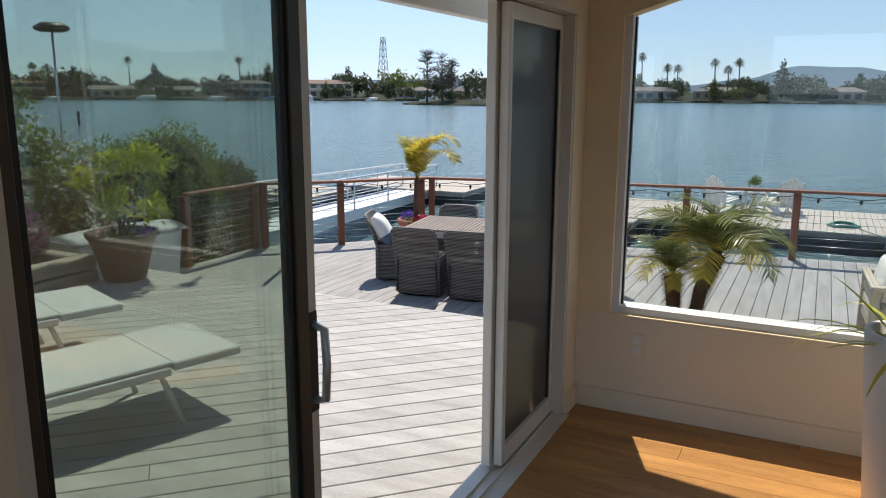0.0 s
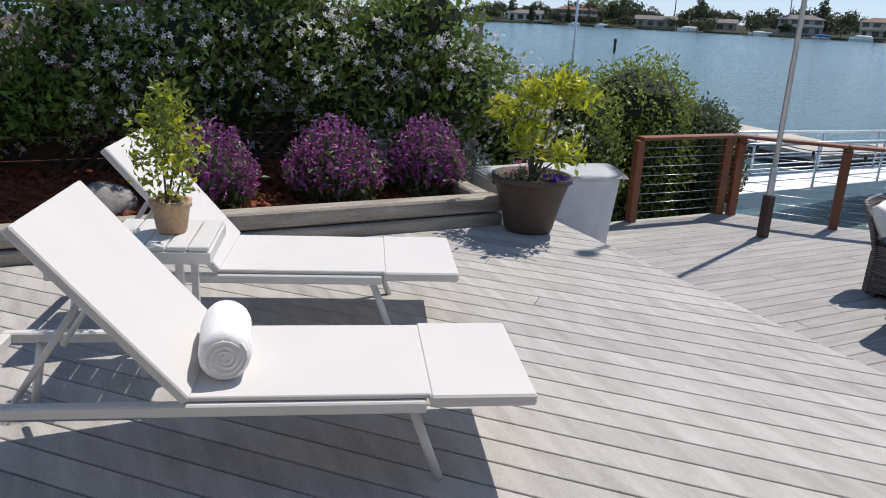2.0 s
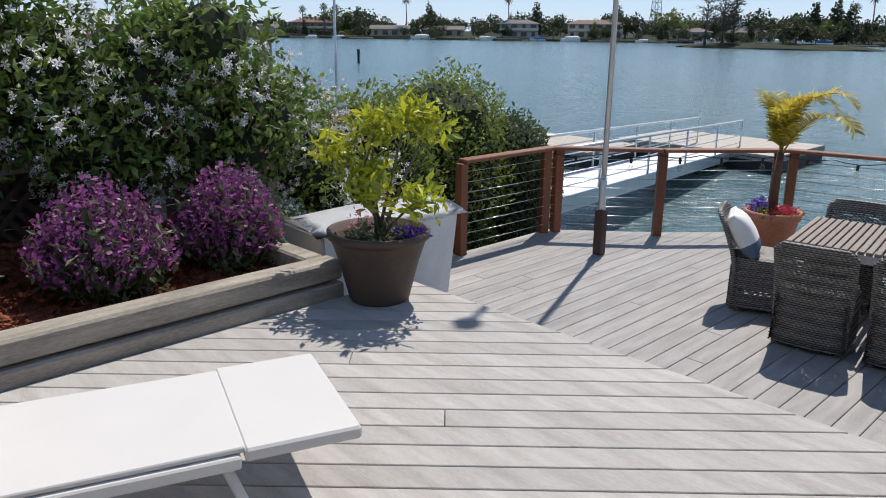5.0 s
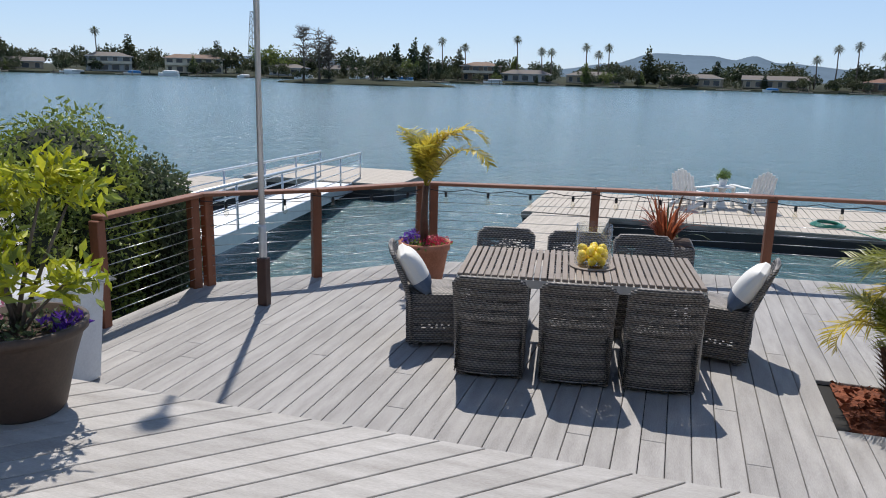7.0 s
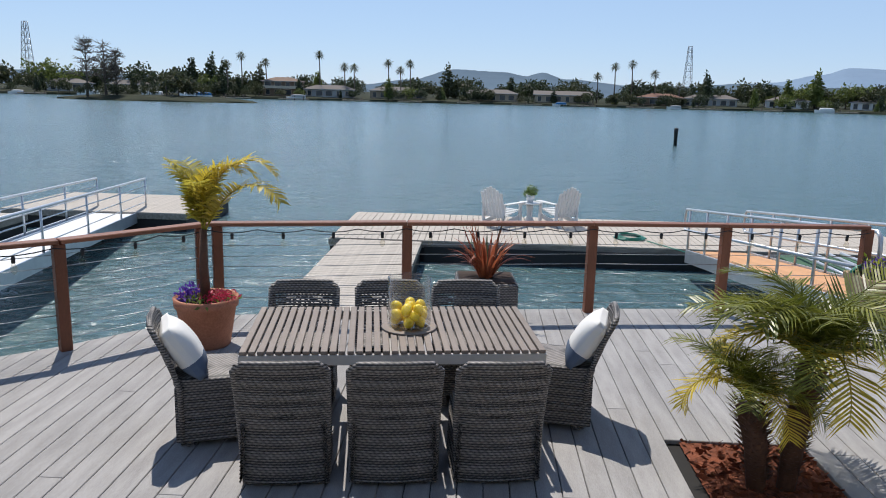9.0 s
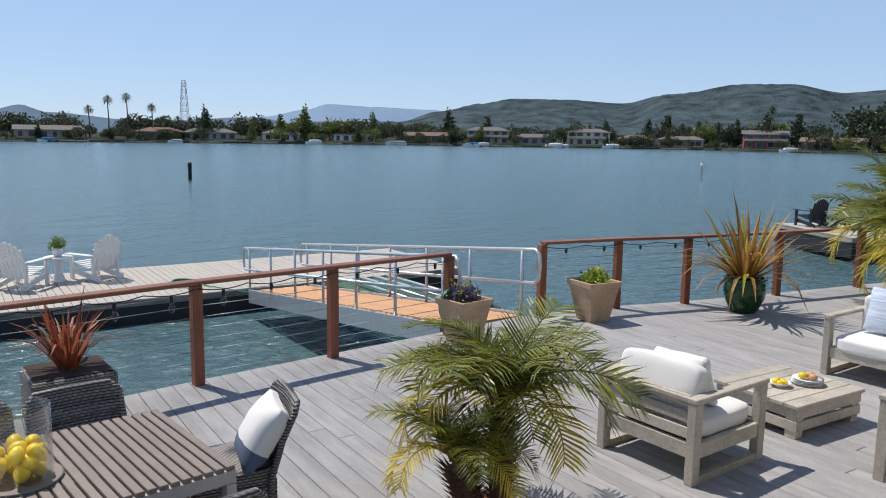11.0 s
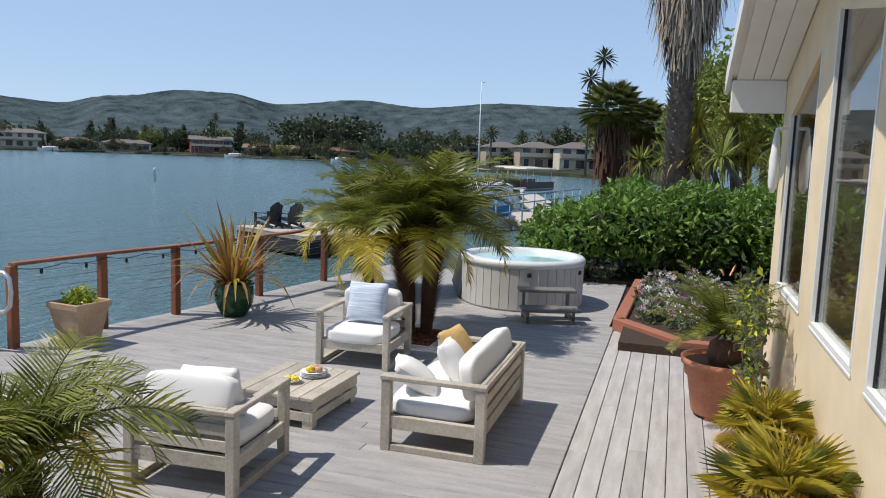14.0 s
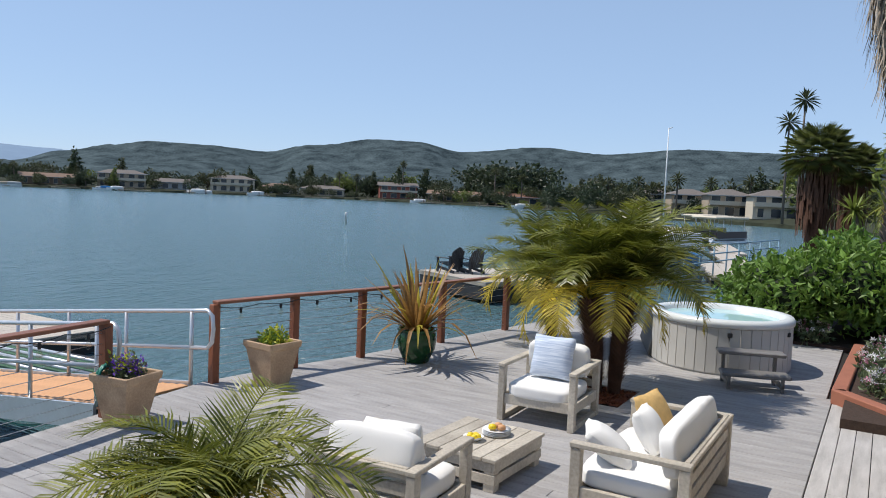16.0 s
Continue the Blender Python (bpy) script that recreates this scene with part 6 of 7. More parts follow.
gangway((3.68, 11.0, 0.0), (3.68, 17.6, DOCK + 0.08), 1.1, "aluminium gangway with orange-brown planks and pipe handrails", "orange_deck", h=0.82)
gangway((-7.3, 7.6, -0.28), (-10.05, 21.6, -0.95), 1.1, "grey aluminium gangway with pipe handrails to the next dock", "box", False, 0.78)
float_dock(pose(-12.6, 20.6, DOCK, 0, 0, 0), 4.6, 3.2, "weathered neighbouring dock with black floats")
float_dock(pose(-17.5, 17.5, DOCK, 0, 0, 0), 6.0, 2.4, "weathered neighbouring dock beyond the bank shrubs")
hs = thing("garden_hose", pose(0, 0, 0), "coiled green garden hose trailing along the gangway", "hose")
bm = bmesh.new()
tube(bm, [(2.3 + 0.35 * math.cos(i * 0.5) * (1 - i * 0.008), 19.2 + 0.35 * math.sin(i * 0.5), DOCK + 0.015 + 0.0012 * i) for i in range(50)], 0.016, 6)
part("coil", bm, "hosegreen", hs)
bm = bmesh.new()
pts = [(2.6, 18.9, DOCK + 0.02)]
for i in range(1, 25):
    f = i / 24
    pts.append((3.12, 18.0 - 6.8 * f, DOCK + 0.1 + (0.75 - 0.08) * f - 0.25 * abs(math.sin(f * math.pi * 3))))
tube(bm, pts, 0.012, 6)
part("line", bm, "hosegreen", hs)
bm = bmesh.new()
tube(bm, [(2.86 + 0.11 * math.cos(i * 0.6), 10.52 + 0.02 * math.sin(i * 1.1), 0.36 + 0.17 * math.sin(i * 0.6)) for i in range(60)], 0.013, 6)
part("hung_coil", bm, "hosegreen", hs)


def adirondack(m, material, label, group):
    th = thing("adirondack_chair", m, label, "chair", group)
    for k in range(7):
        x = -0.27 + k * 0.09
        top = 0.98 - 0.10 * abs(k - 3) ** 1.4 * 0.33
        b = part("back_slat", boxes((x - 0.038, x + 0.038, -0.012, 0.012, 0.22, top), bevel=0.006), material, th)
        b.matrix_local = pose(0, -0.02, 0.0, 16 - 0, 0, 0)
    for k in range(5):
        part("seat_slat", boxes((-0.29, 0.29, 0.02 + k * 0.1, 0.105 + k * 0.1, 0.25 + k * 0.022, 0.272 + k * 0.022), bevel=0.004), material, th)
    for s in (-1, 1):
        part("arm", boxes((s * 0.33 - 0.065, s * 0.33 + 0.065, -0.12, 0.58, 0.52, 0.545), bevel=0.006), material, th)
        part("front_leg", boxes((s * 0.31 - 0.02, s * 0.31 + 0.02, 0.44, 0.54, 0, 0.518), bevel=0.004), material, th)
        bm = bmesh.new()
        v = box(bm, s * 0.28 - 0.02, s * 0.28 + 0.02, -0.3, 0.52, 0.14, 0.24)
        for q in v:
            if q.co.y < 0:
                q.co.z -= 0.14
        part("side_rail", bm, material, th)
        part("rear_post", boxes((s * 0.29 - 0.02, s * 0.29 + 0.02, -0.17, -0.10, 0.08, 0.518)), material, th)
    return th


a1 = adirondack(pose(-0.56, 20.35, DOCK, 0, 0, -38), "adiwhite", "white slatted adirondack chair on the dock", "white dock chairs")
copy_thing(a1, pose(1.00, 20.65, DOCK, 0, 0, 30))
dt = thing("dock_table", pose(0.22, 20.75, DOCK), "small white round table with a plant on the dock", "table")
part("top", turned([(0.26, 0.48), (0.27, 0.50), (0.26, 0.515)], 24), "adiwhite", dt)
part("stem", turned([(0.17, 0), (0.12, 0.05), (0.06, 0.2), (0.09, 0.48)], 16), "adiwhite", dt)
pot(pose(0.22, 20.75, DOCK + 0.516), [(0.07, 0), (0.1, 0.12), (0.11, 0.18)], "box", "small pale pot on the dock table")
g = thing("small_shrub", pose(0.22, 20.75, DOCK + 0.66), "small round green plant on the dock table", "shrub")
sprigs(g, rng, 300, [(0, 0, 0.1, 0.16, 0.16, 0.14)], 0.03, "leaf", "foliage")

# neighbour's dock with two dark chairs
float_dock(pose(20.4, 15.6, -0.55, 0, 0, -25), 4.2, 4.0, "small neighbouring plank dock on dark floats")
a2 = adirondack(pose(22.5, 17.2, -0.55, 0, 0, -20), "navy", "dark navy adirondack chair on a neighbouring dock", "dark dock chairs")
copy_thing(a2, pose(22.2, 17.85, -0.55, 0, 0, -15))

# low boat tied beside the gangway
boat = thing("small_boat", pose(5.75, 16.4, WATER, 0, 0, 4), "low flat skiff with faded green deck and dark hull", "boat")
bm = bmesh.new()
prev = None
for y, w in ((-2.2, 0.5), (-1.9, 0.85), (0.0, 1.0), (1.6, 0.9), (2.4, 0.35)):
    ring = [bm.verts.new(q) for q in ((-w * 0.8, y, -0.15), (w * 0.8, y, -0.15), (w, y, 0.42), (-w, y, 0.42))]
    if prev:
        for j in range(4):
            bm.faces.new((prev[j], prev[(j + 1) % 4], ring[(j + 1) % 4], ring[j]))
    else:
        bm.faces.new(ring[::-1])
    prev = ring
bm.faces.new(prev)
bmesh.ops.recalc_face_normals(bm, faces=bm.faces[:])
part("hull", bm, "float", boat)
part("deck", boxes((-0.75, 0.75, -1.8, 1.5, 0.425, 0.47), bevel=0.01), "greendeck", boat)
for k in range(4):
    part("pipe", tube(bmesh.new(), [(-0.5 + k * 0.3, -1.7, 0.55), (-0.45 + k * 0.3, 1.3, 0.56)], 0.035, 8), "galv", boat)

# flag pole, second pole and dock box
fp = thing("flag_pole", pose(-4.36, 7.56, 0), "tall silver flag pole in a dark wooden socket", "flag pole")
part("socket", boxes((-0.045, 0.045, -0.045, 0.045, 0, 0.44), bevel=0.006), "darkwood", fp)
part("collar", turned([(0.034, 0.441), (0.036, 0.46), (0.036, 0.72), (0.03, 0.74)], 14), "galv", fp)
part("shaft", tube(bmesh.new(), [(0, 0, 0.7), (0, 0, 3.5), (0, 0, 6.5)], 0.027, 12, 0.02), "galv", fp)
part("finial", turned([(0.01, 6.5), (0.06, 6.53), (0.085, 6.6), (0.06, 6.67), (0.01, 6.7)], 16), "galv", fp, smooth=True)
part("halyard", tube(bmesh.new(), [(0.035, -0.03, 1.5), (0.05, -0.03, 3.0), (0.03, 0.0, 6.45)], 0.004, 5), "white", fp)
fp.matrix_world = pose(-4.36, 7.56, 0)
fp2 = thing("flag_pole", pose(-15.9, 13.0, -0.9), "slim silver pole on a neighbouring dock", "flag pole")
part("shaft", tube(bmesh.new(), [(0, 0, 0), (0, 0, 4.5)], 0.035, 10, 0.03), "galv", fp2)
part("disc", turned([(0.3, 4.5), (0.42, 4.56), (0.42, 4.62), (0.25, 4.72)], 20), "black", fp2)

db = thing("dock_box", pose(-4.84, 5.15, 0, 0, 0, 85), "white dock storage box with a curved weathered lid", "storage box")
bm = bmesh.new()
v = [bm.verts.new((x, y, z)) for z, g in ((0.0, 0.90), (0.68, 1.0)) for x, y in ((-0.64 * g, -0.30 * g), (0.62 * g, -0.30 * g), (0.62 * g, 0.30 * g), (-0.64 * g, 0.30 * g))]
for q in ((3, 2, 1, 0), (4, 5, 6, 7), (0, 1, 5, 4), (1, 2, 6, 5), (2, 3, 7, 6), (3, 0, 4, 7)):
    bm.faces.new([v[i] for i in q])
bmesh.ops.bevel(bm, geom=bm.edges[:], offset=0.02, segments=2, affect="EDGES")
part("body", bm, "box", db)
bm = bmesh.new()
rows = []
for i in range(9):
    y = -0.34 + 0.68 * i / 8
    z = 0.69 + 0.07 * math.sin(math.pi * (i / 8)) 
    rows.append([bm.verts.new((x, y, z + 0.012 * math.cos(x * 5))) for x in np.linspace(-0.70, 0.68, 9)])
for r0, r1 in zip(rows, rows[1:]):
    for j in range(8):
        bm.faces.new((r0[j], r0[j + 1], r1[j + 1], r1[j])).smooth = True
bmesh.ops.solidify(bm, geom=bm.faces[:], thickness=0.03)
bmesh.ops.recalc_face_normals(bm, faces=bm.faces[:])
part("lid", bm, "box", db)

# ---- markers in the lagoon ----
def marker(x, y, h, label):
    th = thing("channel_marker", pose(x, y, WATER), label, "marker post", "channel markers")
    part("post", turned([(0.13, -0.5), (0.13, h * 0.7), (0.16, h * 0.72), (0.16, h), (0.05, h + 0.05)], 10), "black" if h > 1.25 else "white", th)


marker(13.8, 61.5, 1.3, "dark marker post standing in the lagoon")
marker(-66, 53, 1.4, "dark marker post standing in the lagoon")
marker(64, 55, 1.2, "white buoy marker floating in the lagoon")

# ---- far shore ----
SHORE = [(-100, 260), (-75, 300), (-58, 330), (-40, 300), (-30, 290), (-15, 280), (0, 280), (14, 290), (25, 310), (38, 310), (50, 320), (58, 300), (64, 275), (67, 255), (70, 225), (74, 195), (80, 172), (86, 150), (92, 110)]


def shore_r(a):
    for (a0, r0), (a1, r1) in zip(SHORE, SHORE[1:]):
        if a0 <= a <= a1:
            return r0 + (r1 - r0) * (a - a0) / (a1 - a0)
    return 60.0


def at_az(a, r):
    return -1.2 + r * math.sin(radians(a)), 3.5 + r * math.cos(radians(a))


bm = bmesh.new()
prev = None
for i in range(0, 193):
    a = -100 + i
    r = shore_r(a) * (1 + 0.012 * math.sin(i * 1.7) + 0.01 * math.sin(i * 0.63))
    ring = [bm.verts.new((*at_az(a, r * k), z)) for k, z in ((0.997, WATER - 0.5), (1.0, WATER + 0.7), (1.1, 0.4), (2.0, 2.0), (9.0, 2.0))]
    if prev:
        for j in range(4):
            bm.faces.new((prev[j], prev[j + 1], ring[j + 1], ring[j]))
    prev = ring
bmesh.ops.recalc_face_normals(bm, faces=bm.faces[:])
tagged(obj("ground_far_shore", bm, "bank"), "far shore with a low dark seawall", "ground", kind="structure")
bm = bmesh.new()
cx, cy = at_az(-23, 206)
bmesh.ops.create_uvsphere(bm, u_segments=40, v_segments=10, radius=1)
for v in bm.verts:
    v.co = Vector((cx, cy, WATER - 0.2)) + Vector((v.co.x * 26, v.co.y * 13, v.co.z * 1.6)) * (1 + 0.1 * noise.noise(v.co * 3))
tagged(obj("ground_islet", bm, "bank"), "low brushy point of land across the lagoon", "ground", kind="structure")


def ridge(name, rows, R, z_base, material, label, rough=1.0):
    """A hill range R metres off: rows of bearing and skyline elevation, in degrees."""
    bm = bmesh.new()
    prev = None
    a = rows[0][0]
    while a <= rows[-1][0]:
        e = 0
        for (a0, e0), (a1, e1) in zip(rows, rows[1:]):
            if a0 <= a <= a1:
                f = (a - a0) / (a1 - a0)
                f = f * f * (3 - 2 * f)
                e = e0 + (e1 - e0) * f
        h = 2.1 + R * math.tan(radians(e + rough * 0.05 * noise.noise(Vector((a * 3, 0, 0))) + rough * 0.03 * noise.noise(Vector((a * 14, 0, 5)))))
        ring = []
        for k in range(9):
            f = k / 8
            x, y = at_az(a, R * (0.72 + 0.28 * f))
            w = f ** 1.25
            rid = R * 0.010 * rough * noise.noise(Vector((x, y, 0)) * (6 / R) * 2.5) * (4 * f * (1 - f))
            ring.append(bm.verts.new((x, y, z_base + (h - z_base) * w + rid)))
        if prev:
            for j in range(8):
                bm.faces.new((prev[j], prev[j + 1], ring[j + 1], ring[j])).smooth = True
        prev = ring
        a += 0.35
    bmesh.ops.recalc_face_normals(bm, faces=bm.faces[:])
    tagged(obj(name, bm, material), label, "hill", kind="structure")


# haze over the ridges comes only from their bluer, paler colours
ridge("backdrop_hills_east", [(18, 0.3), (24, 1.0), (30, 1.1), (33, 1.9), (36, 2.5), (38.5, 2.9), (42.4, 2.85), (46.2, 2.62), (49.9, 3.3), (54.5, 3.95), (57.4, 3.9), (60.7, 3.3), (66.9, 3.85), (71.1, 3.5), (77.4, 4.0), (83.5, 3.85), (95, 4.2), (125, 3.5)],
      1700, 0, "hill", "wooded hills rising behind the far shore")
ridge("backdrop_hills_far", [(17, 0.3), (20.3, 1.3), (23.2, 1.84), (24.8, 2.28), (28.1, 2.14), (32.3, 2.0), (37, 1.2), (42, 0.4)], 4200, 0, "far_hill", "distant hills coloured haze blue", 0.5)
ridge("backdrop_hills_north", [(-40, 0.3), (-30, 0.9), (-20, 0.7), (-9, 0.5), (-5.2, 0.96), (-1.9, 1.78), (1.7, 1.66), (3.3, 1.41), (4.5, 1.7), (6.1, 1.25), (12, 0.8), (19.5, 1.2), (24, 0.6)], 3000, 0, "mid_hill", "low hills in a haze-pale colour beyond the north shore", 0.6)


# houses on the shore
def house(m, w, d, h, wallmat, roofmat, storeys, label, hip=True):
    th = thing("shore_house", m, label, "house", "shore houses")
    part("wall", boxes((-w / 2, w / 2, 0, d, 0, h)), wallmat, th)
    bm = bmesh.new()
    o, rh = 0.7, 1.5
    v = [bm.verts.new(q) for q in ((-w / 2 - o, -o, h), (w / 2 + o, -o, h), (w / 2 + o, d + o, h), (-w / 2 - o, d + o, h),
                                   (-w / 2 + (d / 2 if hip else -o), d / 2, h + rh), (w / 2 - (d / 2 if hip else -o), d / 2, h + rh))]
    for q in ((3, 2, 1, 0), (0, 1, 5, 4), (1, 2, 5), (2, 3, 4, 5), (3, 0, 4)):
        bm.faces.new([v[i] for i in q])
    part("roof", bm, roofmat, th)
    part("fascia", boxes((-w / 2 - o, w / 2 + o, -o - 0.05, -o, h - 0.2, h + 0.02)), "hw_grey", th)
    nw = max(3, int(w / 3.2))
    for s in range(storeys):
        z = 0.5 + s * 2.8
        for k in range(nw):
            x = -w / 2 + (k + 0.5) * w / nw
            ww = w / nw * (0.62 if (k + s) % 3 else 0.38)
            wi = part("window", boxes((x - ww / 2 - 0.1, x + ww / 2 + 0.1, -0.08, 0.0, z - 0.1, z + 1.9)), "hw_cream", th)
            part("pane", boxes((x - ww / 2, x + ww / 2, -0.11, -0.075, z, z + 1.8)), "darkpane", wi)
    if storeys > 1:
        part("balcony", boxes((-w / 2, w / 2, -1.4, -0.12, 2.75, 2.9), (-w / 2, w / 2, -1.4, -1.32, 2.9, 3.7)), "hw_cream", th)
    return th


random.seed(23)
WALLS = [("hw_cream", "cream"), ("hw_grey", "grey"), ("hw_white", "white"), ("hw_tan", "tan"), ("hw_brown", "brown"), ("hw_red", "brick-red")]
for key, c in (("hw_cream", (0.62, 0.55, 0.43)), ("hw_grey", (0.40, 0.41, 0.41)), ("hw_white", (0.80, 0.80, 0.78)), ("hw_tan", (0.42, 0.34, 0.25)), ("hw_brown", (0.22, 0.15, 0.10)), ("hw_red", (0.30, 0.10, 0.07))):
    M[key] = mat(key, c, 0.8, 0.08, 0.3, 3)
M["roof2"] = mat("brown_roof", (0.20, 0.13, 0.09), 0.85, 0.2, 0.6, 6)
M["roof3"] = mat("tile_roof", (0.20, 0.10, 0.065), 0.85, 0.2, 0.6, 6)
M["darkpane"] = mat("dark_window_pane", (0.03, 0.04, 0.05), 0.08, 0.1)
a = -59.0
while a < 68:
    r = shore_r(a) * 1.025
    wi = random.choice((0, 0, 1, 1, 2, 3, 3, 4))
    two = random.random() < 0.22
    if abs(a + 36) < 2:
        wi, two = 0, True
    if abs(a - 58.5) < 1.2:
        wi, two = 2, True
    if abs(a - 55.5) < 1.2:
        wi, two = 5, True
    w = random.uniform(14, 21)
    x, y = at_az(a, r * random.uniform(1.0, 1.03))
    house(pose(x, y, -0.2, 0, 0, -a + random.uniform(-8, 8)), w, random.uniform(7, 9), 5.4 if two else 2.9, WALLS[wi][0], random.choice(("roof", "roof", "roof2", "roof3")), 2 if two else 1,
          ("two-storey " if two else "single-storey ") + WALLS[wi][1] + " house on the far shore", random.random() < 0.7)
    a += math.degrees((w + random.choice((2, 4, 7, 14))) / r)
for a, r, two in ((79.9, 186, True), (82.9, 178, True), (77.3, 200, True), (75.0, 215, False)):
    x, y = at_az(a, r)
    house(pose(x, y, 0.0, 0, 0, -a + 14), 9.5, 7, 5.0, "hw_tan" if a < 82 else "hw_cream", "roof", 2, "two-storey house behind the marina docks")

# far trees
FT = []
for k in range(7):
    rg = np.random.default_rng(100 + k)
    bl = []
    kind = k % 3
    for j in range(9 if kind else 6):
        if kind == 2:       # upright conifer
            f = j / 9
            bl.append((rg.normal() * 0.15, rg.normal() * 0.15, 1.5 + f * 7, 1.9 * (1 - f) + 0.35, 1.9 * (1 - f) + 0.35, 1.0))
        else:
            bl.append((rg.normal() * 1.9, rg.normal() * 1.6, 3.2 + rg.normal() * 1.1, 1.7 + rg.uniform(0, 0.8), 1.7, 1.3 + rg.uniform(0, 0.6)))
    v, f = leaves(rg, blob_points(rg, 620, bl, 0.5), 0.5, 1.6)
    me = bpy.data.meshes.new("crown")
    me.from_pydata([tuple(q) for q in v], [], f)
    bmc = bmesh.new()
    tube(bmc, [(0, 0, -0.3), (0.1, 0, 3.0)], 0.22, 6, 0.14)
    mt = bpy.data.meshes.new("trunk")
    bmc.to_mesh(mt)
    bmc.free()
    mt.materials.append(M["trunk"])
    FT.append((me, mt))
TREE_M = ["far_leaf", "far_leaf2", "far_leaf3"]
M["far_leaf2"] = leaf_mat("far_foliage_olive", (0.05, 0.06, 0.028), (0.085, 0.095, 0.042))
M["far_leaf3"] = leaf_mat("far_foliage_fresh", (0.10, 0.14, 0.03), (0.17, 0.20, 0.05))
TCOL = ["dark green", "olive green", "fresh green"]
VAR = {}
for i, (me, mt) in enumerate(FT):
    for j, mm in enumerate(TREE_M):
        c = me.copy()
        c.materials.append(M[mm])
        VAR[i, j] = (c, mt)


def far_tree(x, y, z, s, i, j, sz=1.0):
    th = thing("shore_tree", pose(x, y, z, 0, 0, random.uniform(0, 360)) @ Matrix.Diagonal((s, s, s * sz, 1)), "leafy " + TCOL[j] + " tree among the shore houses", "tree", "shore trees")
    c, t = VAR[i, j]
    o = new("crown", c)
    o.parent = th
    o = new("trunk", t)
    o.parent = th


for k in range(270):
    a = -62 + 131 * random.random()
    back = random.random() < 0.5
    r = shore_r(a) * (random.uniform(1.06, 1.10) if back else random.uniform(1.006, 1.03))
    s = random.uniform(0.7, 1.7) if back else random.uniform(0.35, 0.95)
    x, y = at_az(a, r)
    far_tree(x, y, 0 if back else -0.6, s, random.randrange(7), random.choice((0, 0, 0, 1, 1, 2)))
for k in range(46):
    a = random.uniform(66, 92)
    x, y = at_az(a, max(shore_r(a) * 1.12, 150) * random.uniform(1.0, 1.4))
    far_tree(x, y, 0.0, random.uniform(0.7, 1.5), random.randrange(7), random.choice((0, 1, 1, 2)))
# the tree cover behind the houses, too dense to count
for j, cover in enumerate(("dark green", "olive green")):
    allv, allf, base = [], [], 0
    for k in range(190):
        a = random.uniform(-66, 92)
        r = shore_r(a) * random.uniform(1.10, 1.35) if a < 66 else random.uniform(190, 320)
        s = random.choice((0.6, 0.7, 0.85, 1.0, 1.4))
        x, y = at_az(a, r)
        src = VAR[random.choice((0, 1, 3, 4, 6)), 0][0]
        co = np.empty(len(src.vertices) * 3, dtype=np.float32)
        src.vertices.foreach_get("co", co)
        ang = random.uniform(0, 6.28)
        co = co.reshape(-1, 3) * s
        rot = np.array(((math.cos(ang), -math.sin(ang), 0), (math.sin(ang), math.cos(ang), 0), (0, 0, 1)))
        allv.append(co @ rot.T + np.array((x, y, 0.5)))
        allf += [tuple(base + q for q in p.vertices) for p in src.polygons]
        base += len(co)
    woods = new("far_woods")
    tagged(woods, cover + " tree cover behind the shore houses", "trees", kind="stuff")
    mesh_part("tree_cover", np.concatenate(allv), allf, TREE_M[j], woods)
for k in range(16):
    a = random.uniform(62, 66.5)
    x, y = at_az(a, random.uniform(320, 370))
    far_tree(x, y, 1, random.uniform(1.8, 2.8), random.choice((0, 1, 3, 4)), 0)
for a, sc in ((-27.5, 0.5), (-26.2, 0.55), (-22.4, 1.25), (-21.6, 1.05), (-23.5, 0.45), (-20.4, 0.6), (-25, 0.4)):
    x, y = at_az(a, 204)
    far_tree(x, y, -0.4, sc, 3, 1)


# tall far palms
def far_palm_mesh():
    bm = bmesh.new()
    rg = np.random.default_rng(3)
    for k in range(40):
        a = k * 2.4
        e = 1.4 - 2.5 * (k / 40)
        d = Vector((math.cos(a) * math.cos(e), math.sin(a) * math.cos(e), math.sin(e)))
        s = d.cross(Vector((0, 0, 1))).normalized() * 0.19
        L = (2.2 if e > -0.3 else 2.3) * rg.uniform(0.85, 1.15)
        tip = d * L + Vector((0, 0, -0.16 * L))
        v = [bm.verts.new(q) for q in ((0, 0, 0), d * L * 0.55 + s, tip, d * L * 0.55 - s)]
        bm.faces.new(v[:3])
        bm.faces.new((v[0], v[2], v[3]))
    me = bpy.data.meshes.new("crown")
    bm.to_mesh(me)
    bm.free()
    me.materials.append(M["far_leaf2"])
    return me


FPM = far_palm_mesh()


def far_palm(a, e, r, s=1.0, label="tall slim palm on the far shore"):
    """A slim palm whose crown shows at bearing a and elevation e from the terrace."""
    x, y = at_az(a, r)
    h = 2.1 + r * math.tan(radians(e))
    th = thing("tall_palm", pose(x, y, 0), label, "palm", "tall far palms")
    part("trunk", tube(bmesh.new(), [(0, 0, -0.5), (0.25, 0.1, h * 0.5), (0, 0, h)], 0.28, 7, 0.17), "trunk", th)
    o = new("crown", FPM)
    o.parent = th
    o.matrix_local = pose(0, 0, h, 0, 0, a * 37) @ Matrix.Scale(s, 4)


